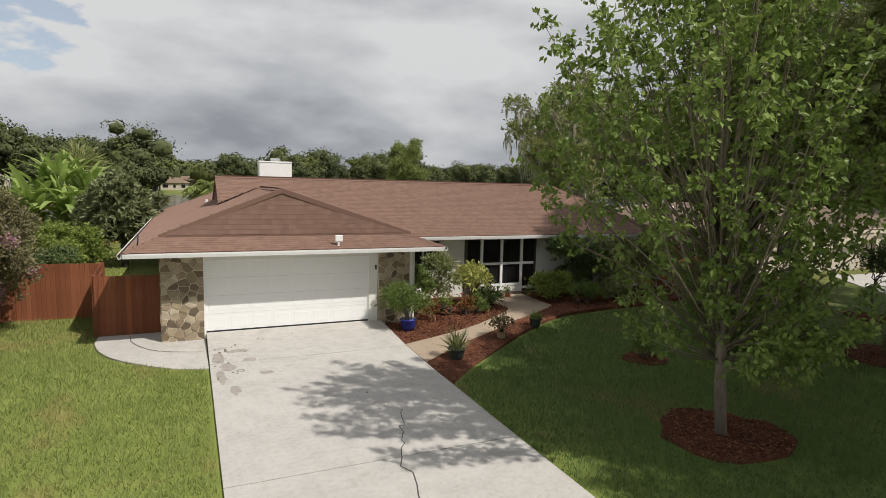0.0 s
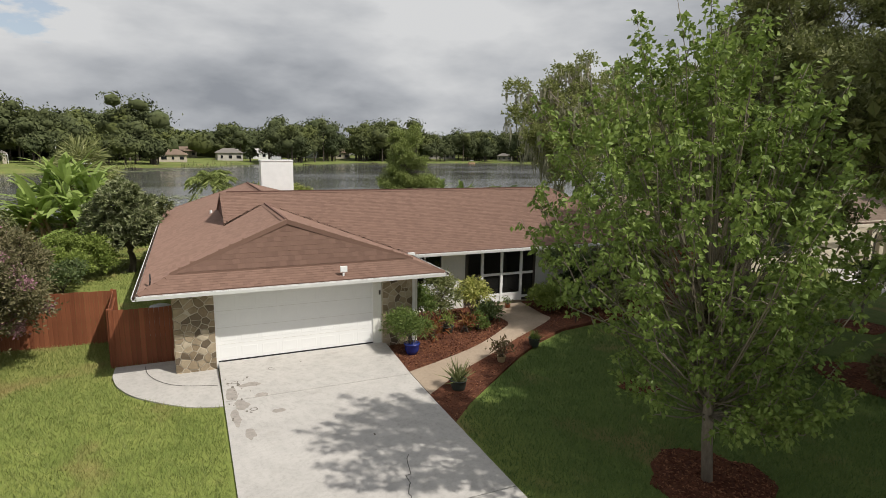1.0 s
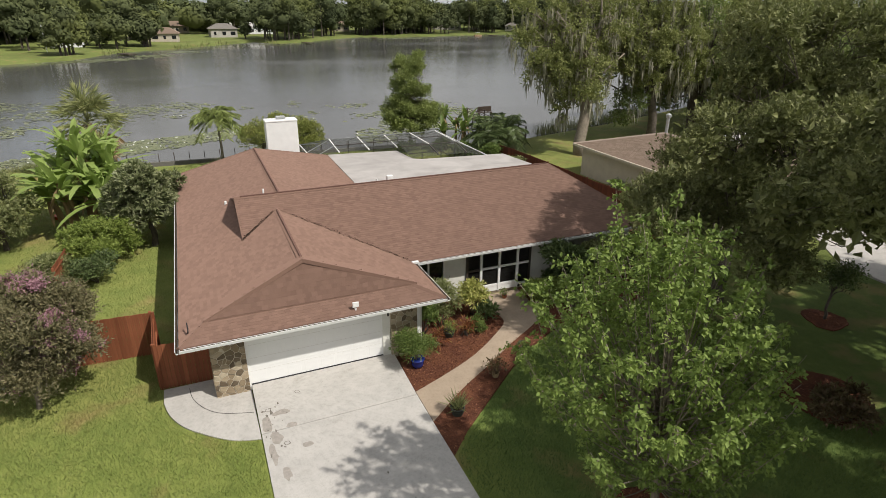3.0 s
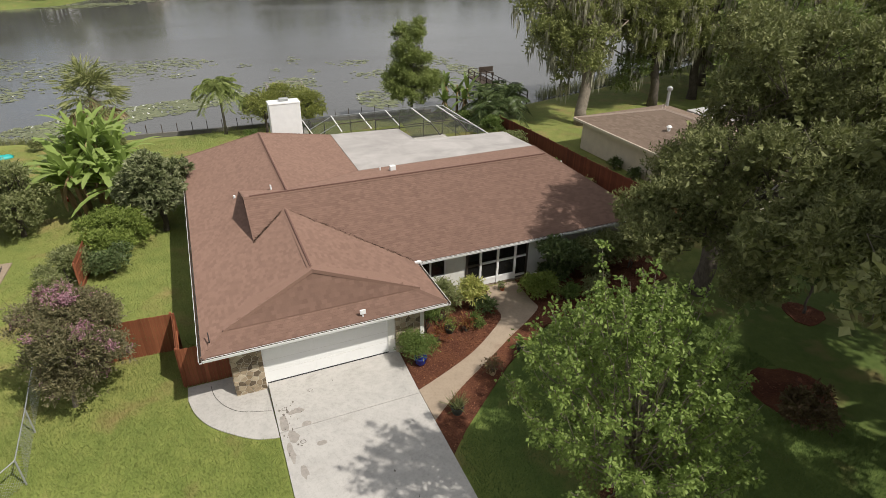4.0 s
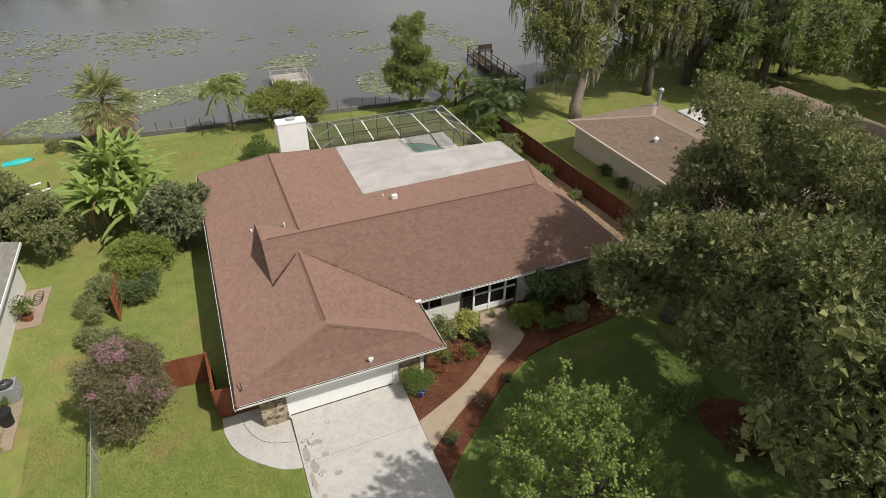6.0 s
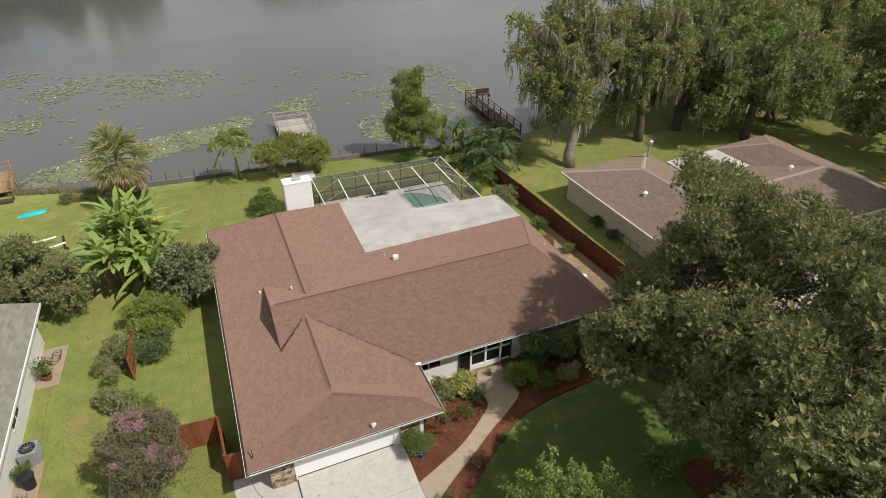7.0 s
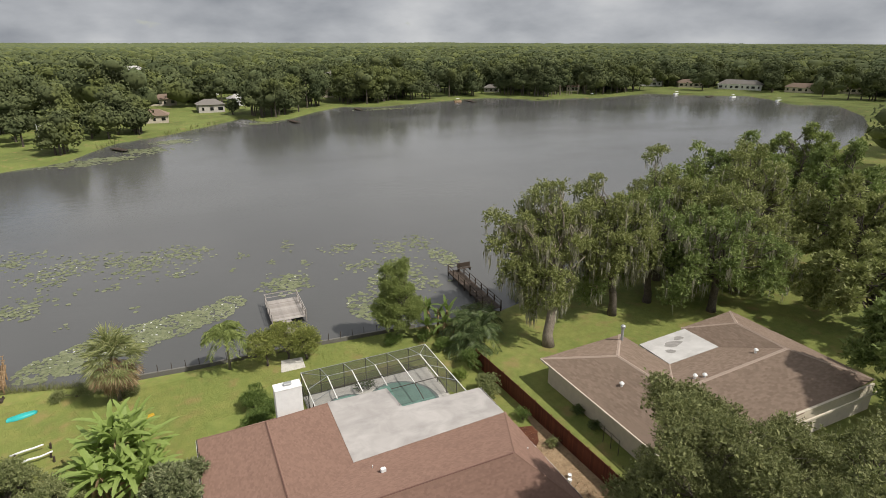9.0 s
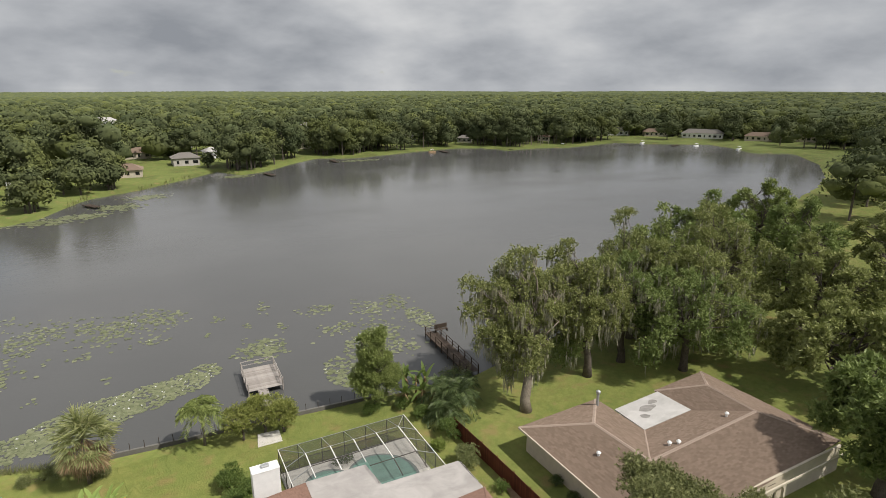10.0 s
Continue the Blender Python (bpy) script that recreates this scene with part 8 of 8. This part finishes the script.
FARH = [(-34.5, 212, 9, 8, 3.4, WHITE, FLATPALE, 0), (-60, 200, 16, 9, 3.0, CREAM, SHINGLE_GREY, 1), (-7, 240, 13, 9, 2.8, CREAM, SHINGLE_TAN, 0), (18, 346, 19, 11, 5.0, WALLWHITE, SHINGLE_GREY, 0), (17.5, 268, 11, 9, 3.4, FARWALL, SHINGLE_GREY, 0), (35, 290, 15, 9, 3.0, WHITE, FLATPALE, 1),
        (60, 396, 18, 10, 5.0, WALLWHITE, FLATPALE, 0), (63, 318, 10, 8, 3.2, WHITE, SHINGLE_GREY, 1), (81, 314, 11, 8, 3.2, CREAM, SHINGLE_TAN, 0), (151, 326, 17, 9, 3.0, FARWALL, SHINGLE_GREY, 0), (187, 307, 9, 7, 2.8, FARWALL, SHINGLE_GREY, 0), (238, 291, 8, 6, 2.8, FARWALL, SHINGLE_CAP, 0),
        (313, 303, 17, 9, 3.0, WALLWHITE, SHINGLE_GREY, 0), (331, 282, 16, 9, 3.0, CREAM, SHINGLE_TAN, 0), (349, 256, 26, 11, 3.4, WALLWHITE, SHINGLE_GREY, 1), (364, 222, 20, 10, 3.0, CREAM, SHINGLE_TAN, 0), (381, 200, 18, 10, 3.0, CREAM, SHINGLE_TAN, 0), (450, 270, 34, 12, 3.6, TERRACOTTA, SHINGLE, 0), (538, 287, 16, 12, 5.5, FARWALL, SHINGLE_GREY, 0),
        (-25, 520, 24, 12, 7.5, WHITE, FLATPALE, 0), (14, 528, 15, 10, 7.0, WALLWHITE, FLATPALE, 0), (-3, 300, 14, 9, 3.0, CREAM, SHINGLE_TAN, 0), (118, 420, 16, 10, 6.0, WALLWHITE, SHINGLE_GREY, 0)]
hr = np.random.default_rng(300)
for x, y, w, d, h, wm, rm, cg in FARH:
    far_house(x, y, w, d, h, math.degrees(-math.atan2(x, y + 19)) + hr.uniform(-14, 14), wm, rm, "white two-storey house under trees across the lake" if h > 4 else "low pale house across the lake under trees", bool(cg))
for x, y, L, u in ((-18, 183, 7, (0.6, -1)), (44, 227, 8, (0.2, -1)), (82, 259, 8, (0, -1)), (150, 273, 10, (0, -1)), (190, 268, 8, (0, -1)), (300, 236, 9, (-1, -0.3))):
    dock("small dark dock on the far shore", (x, y), u, L, 2.2, -0.5, DARKWOOD, False, 9)
bt = thing("sailboat", (-35.5, 187.5, LAKE_Z), "small white sailboat with a bare mast at the far shore", "boat")
bg = Geo()
for k in range(7):
    t = k / 6
    w = 1.0 * math.sin(math.pi * (0.1 + 0.72 * t)) ** 0.8
    bg.v += [(-39.0 + 6.5 * t, 187.0 - w + 1.2 * t, LAKE_Z + 0.75), (-39.0 + 6.5 * t, 187.0 + 1.2 * t, LAKE_Z - 0.2), (-39.0 + 6.5 * t, 187.0 + w + 1.2 * t, LAKE_Z + 0.75)]
for k in range(6):
    a = k * 3
    bg.f += [(a, a + 3, a + 4, a + 1), (a + 1, a + 4, a + 5, a + 2), (a, a + 2, a + 5, a + 3)]
bg.f += [(0, 1, 2), (18, 20, 19)]
part("hull", bg, WHITE, bt)
part("mast", Geo().tube([(-36.2, 187.5, LAKE_Z + 0.7), (-36.2, 187.5, 7.5)], 0.09, 6), WHITE, bt)
for i, (x, y) in enumerate(((145, 271), (232, 264), (291, 255), (305, 225), (311, 200))):
    mb = thing("motor_boat", (x, y, LAKE_Z), "small pale boat moored at the far shore", "boat", "boats on the far shore")
    part("hull", Geo().prism([(x - 2, y - 0.8), (x + 1.4, y - 0.8), (x + 2.4, y), (x + 1.4, y + 0.8), (x - 2, y + 0.8)], LAKE_Z - 0.1, LAKE_Z + 0.7), WHITE if i else DOCKTAN, mb, bevel=0.05)
    part("canopy", Geo().box(x - 1, x + 0.8, y - 0.7, y + 0.7, LAKE_Z + 1.7, LAKE_Z + 1.8), WHITE, mb)
    for dx in (-0.9, 0.7):
        part("canopy_post", Geo().tube([(x + dx, y, LAKE_Z + 0.6), (x + dx, y, LAKE_Z + 1.7)], 0.04, 4), GALV, mb)

r = np.random.default_rng(301)


def ico():
    t = (1 + 5 ** 0.5) / 2
    v = unit(np.array([(-1, t, 0), (1, t, 0), (-1, -t, 0), (1, -t, 0), (0, -1, t), (0, 1, t), (0, -1, -t), (0, 1, -t), (t, 0, -1), (t, 0, 1), (-t, 0, -1), (-t, 0, 1)], float))
    f = [(0, 11, 5), (0, 5, 1), (0, 1, 7), (0, 7, 10), (0, 10, 11), (1, 5, 9), (5, 11, 4), (11, 10, 2), (10, 7, 6), (7, 1, 8), (3, 9, 4), (3, 4, 2), (3, 2, 6), (3, 6, 8), (3, 8, 9), (4, 9, 5), (2, 4, 11), (6, 2, 10), (8, 6, 7), (9, 8, 1)]
    return v, np.array(f)


def ico2():
    v, f = ico()
    v, out, mid = list(v), [], {}

    def m(a, b):
        k = (min(a, b), max(a, b))
        if k not in mid:
            mid[k] = len(v)
            v.append(unit(v[a] + v[b]))
        return mid[k]

    for a, b, c in f:
        x, y, z = m(a, b), m(b, c), m(c, a)
        out += [(a, x, z), (b, y, x), (c, z, y), (x, y, z)]
    return np.array(v), np.array(out)


def blobs(centres, radii, base, rng, rough):
    """Many bumpy lumps in one mesh."""
    bv, bf = base
    n, k = len(centres), len(bv)
    w = 1 + rng.normal(size=(n, k, 1)) * rough
    v = centres[:, None] + bv[None] * radii[:, None] * w
    f = np.arange(n)[:, None, None] * k + bf[None]
    return v.reshape(-1, 3), f.reshape(-1, 3)


def shore_band(n, d0, d1, region):
    """Random places that lie d0..d1 metres inland of the lake."""
    out = []
    while sum(len(q) for q in out) < n:
        x, y = r.uniform(region[0], region[1], 4000), r.uniform(region[2], region[3], 4000)
        d = -lake_depth(x, y)
        k = (d > d0) & (d < d1)
        out.append(np.column_stack([x[k], y[k]]))
    return np.concatenate(out)[:n]


def clear_of_houses(q, gap=8.0):
    k = np.ones(len(q), bool)
    for j, (x, y, w, *_) in enumerate(FARH):
        t = unit(np.array([30.0 - x, 60.0 - y]))
        rel = q - [x, y]
        along, side = rel @ t, np.abs(rel @ np.array([-t[1], t[0]]))
        k &= ~((along > -4) & (along < (60 if j < 2 else 32 if j < 19 else 110)) & (side < w * 0.48 + 1.5)) & (np.hypot(*rel.T) > w * 0.62)
    return k


# first rows: trees with trunks, lumps and loose leaf tufts
rows = np.concatenate([shore_band(56, 4, 13, (-75, 60, 140, 260)), shore_band(170, 11, 75, (-190, 60, 125, 330)), shore_band(330, 7, 55, (60, 285, 250, 345)), shore_band(150, 22, 70, (285, 430, 120, 340)), shore_band(100, 16, 75, (150, 350, 40, 128))])
rows = rows[clear_of_houses(rows) & (np.hypot(rows[:, 0], rows[:, 1]) > 170)]
hts = r.uniform(11, 20, len(rows)) * np.where(rows[:, 0] < 30, np.where(-lake_depth(rows[:, 0], rows[:, 1]) > 26, 1.25, 0.72), 1.05)
hts[r.random(len(rows)) < 0.08] *= 1.25
gzr = ground_z(rows[:, 0], rows[:, 1])
cs, rs_, tp = [], [], Geo()
for (x, y), h, z in zip(rows, hts, gzr):
    n = r.integers(8, 12)
    rad = h * r.uniform(0.30, 0.46)
    for k in range(n):
        a, q = r.uniform(0, 6.28), r.uniform(0.1, 0.75) * rad
        zz = z + h * r.uniform(0.28, 0.80)
        s = rad * r.uniform(0.42, 0.7) * (1.15 - 0.35 * (zz - z) / h)
        cs.append((x + q * math.cos(a), y + q * math.sin(a), zz))
        rs_.append((s, s, s * r.uniform(0.6, 0.85)))
    tp.tube([(x, y, z - 0.3), (x, y, z + h * 0.6)], [0.35, 0.2], 5)
cs, rs_ = np.array(cs), np.array(rs_)
v, f = blobs(cs, rs_ * 0.62, ico(), r, 0.18)
woods = thing("shore_woods", (100, 280, 0), "dark green wood along the far shore", "woods", kind="stuff")
tagged(part("lumps", array_mesh("lumps", v, f, CANOPY, True), CANOPY, woods), kind="stuff")
tagged(part("trunks", tp, BARK, woods), kind="stuff")
n = len(cs) * 75
pick = r.integers(0, len(cs), n)
u = unit(r.normal(size=(n, 3)))
u[:, 2] = np.abs(u[:, 2]) * np.where(r.random(n) < 0.75, 1, -1)
bump_ = 1 + 0.22 * np.sin(7 * u[:, :1] + pick[:, None]) * np.sin(6 * u[:, 1:2] + 2.0 * pick[:, None]) * np.sin(5 * u[:, 2:] + pick[:, None])
p = cs[pick] + u * rs_[pick] * bump_ * r.uniform(0.66, 1.14, (n, 1)) + r.normal(size=(n, 3)) * 0.25
tagged(part("leaf_tufts", cards_mesh("leaf_tufts", p, u, 0.60, CANOPY, r), CANOPY, woods), kind="stuff")

# a line of pale palm trunks and reeds by the far water
pal = Geo()
for k in range(16):
    x = 196 + k * 2.6 + r.uniform(-0.8, 0.8)
    y = 272 + r.uniform(0, 3)
    pal.tube([(x, y, -0.8), (x + r.uniform(-0.5, 0.5), y, 5.5)], [0.25, 0.18], 5)
tagged(part("palm_trunks", pal, BARK_PALE, woods), kind="stuff")

# woods that run on to the horizon
yy = 60 + 1540 * r.random(17000) ** 1.35
q = np.column_stack([-0.6 * yy - 260 + r.random(17000) * (3.1 * yy + 620), yy])
d = -lake_depth(q[:, 0], q[:, 1])
keep = (d > 45) & ((q[:, 1] > 150) | (q[:, 0] > 240))
q = q[keep]
q = q[clear_of_houses(q)]
h = r.uniform(7, 14, len(q))
s = r.uniform(4.5, 8.5, len(q)) * (1 + q[:, 1] / 2000)
c = np.column_stack([q, ground_z(q[:, 0], q[:, 1]) + h - s * 0.55])
far_w = thing("distant_woods", (100, 800, 0), "woods running on to the flat horizon", "woods", kind="stuff")
ell = np.column_stack([s, s, s * 0.75])
v, f = blobs(c, ell, ico(), r, 0.10)
tagged(part("lumps", array_mesh("lumps", v, f, CANOPY, True), CANOPY, far_w), kind="stuff")
dist = np.hypot(q[:, 0], q[:, 1])
wt = np.where(dist < 480, 1.0, np.where(dist < 900, 0.3, 0.0))
n = 300000
pick = r.choice(len(c), n, p=wt / wt.sum())
u = unit(r.normal(size=(n, 3)))
u[:, 2] = np.abs(u[:, 2])
p = c[pick] + u * ell[pick] * r.uniform(0.9, 1.16, (n, 1))
tagged(part("leaf_tufts", cards_mesh("leaf_tufts", p, u, 1.15, CANOPY, r), CANOPY, far_w), kind="stuff")
# rolling canopy beyond
fx = axis([(-4400, -1500, 90), (-1500, 2200, 16), (2200, 4400, 90)])
fy = axis([(1000, 2200, 18), (2200, 4800, 70)])
X, Y = np.meshgrid(fx, fy)
Z = 1.0 + r.random(X.shape) * 9.0 + 2 * np.sin(X / 260) + 2 * np.sin(Y / 170)
nx = len(fx)
I = (np.arange(len(fy) - 1)[:, None] * nx + np.arange(nx - 1)[None]).ravel()
can = part("canopy", array_mesh("canopy", np.stack([X.ravel(), Y.ravel(), Z.ravel()], 1), np.stack([I, I + 1, I + nx + 1, I + nx], 1), CANOPY, True), CANOPY, far_w)
tagged(can, kind="stuff")
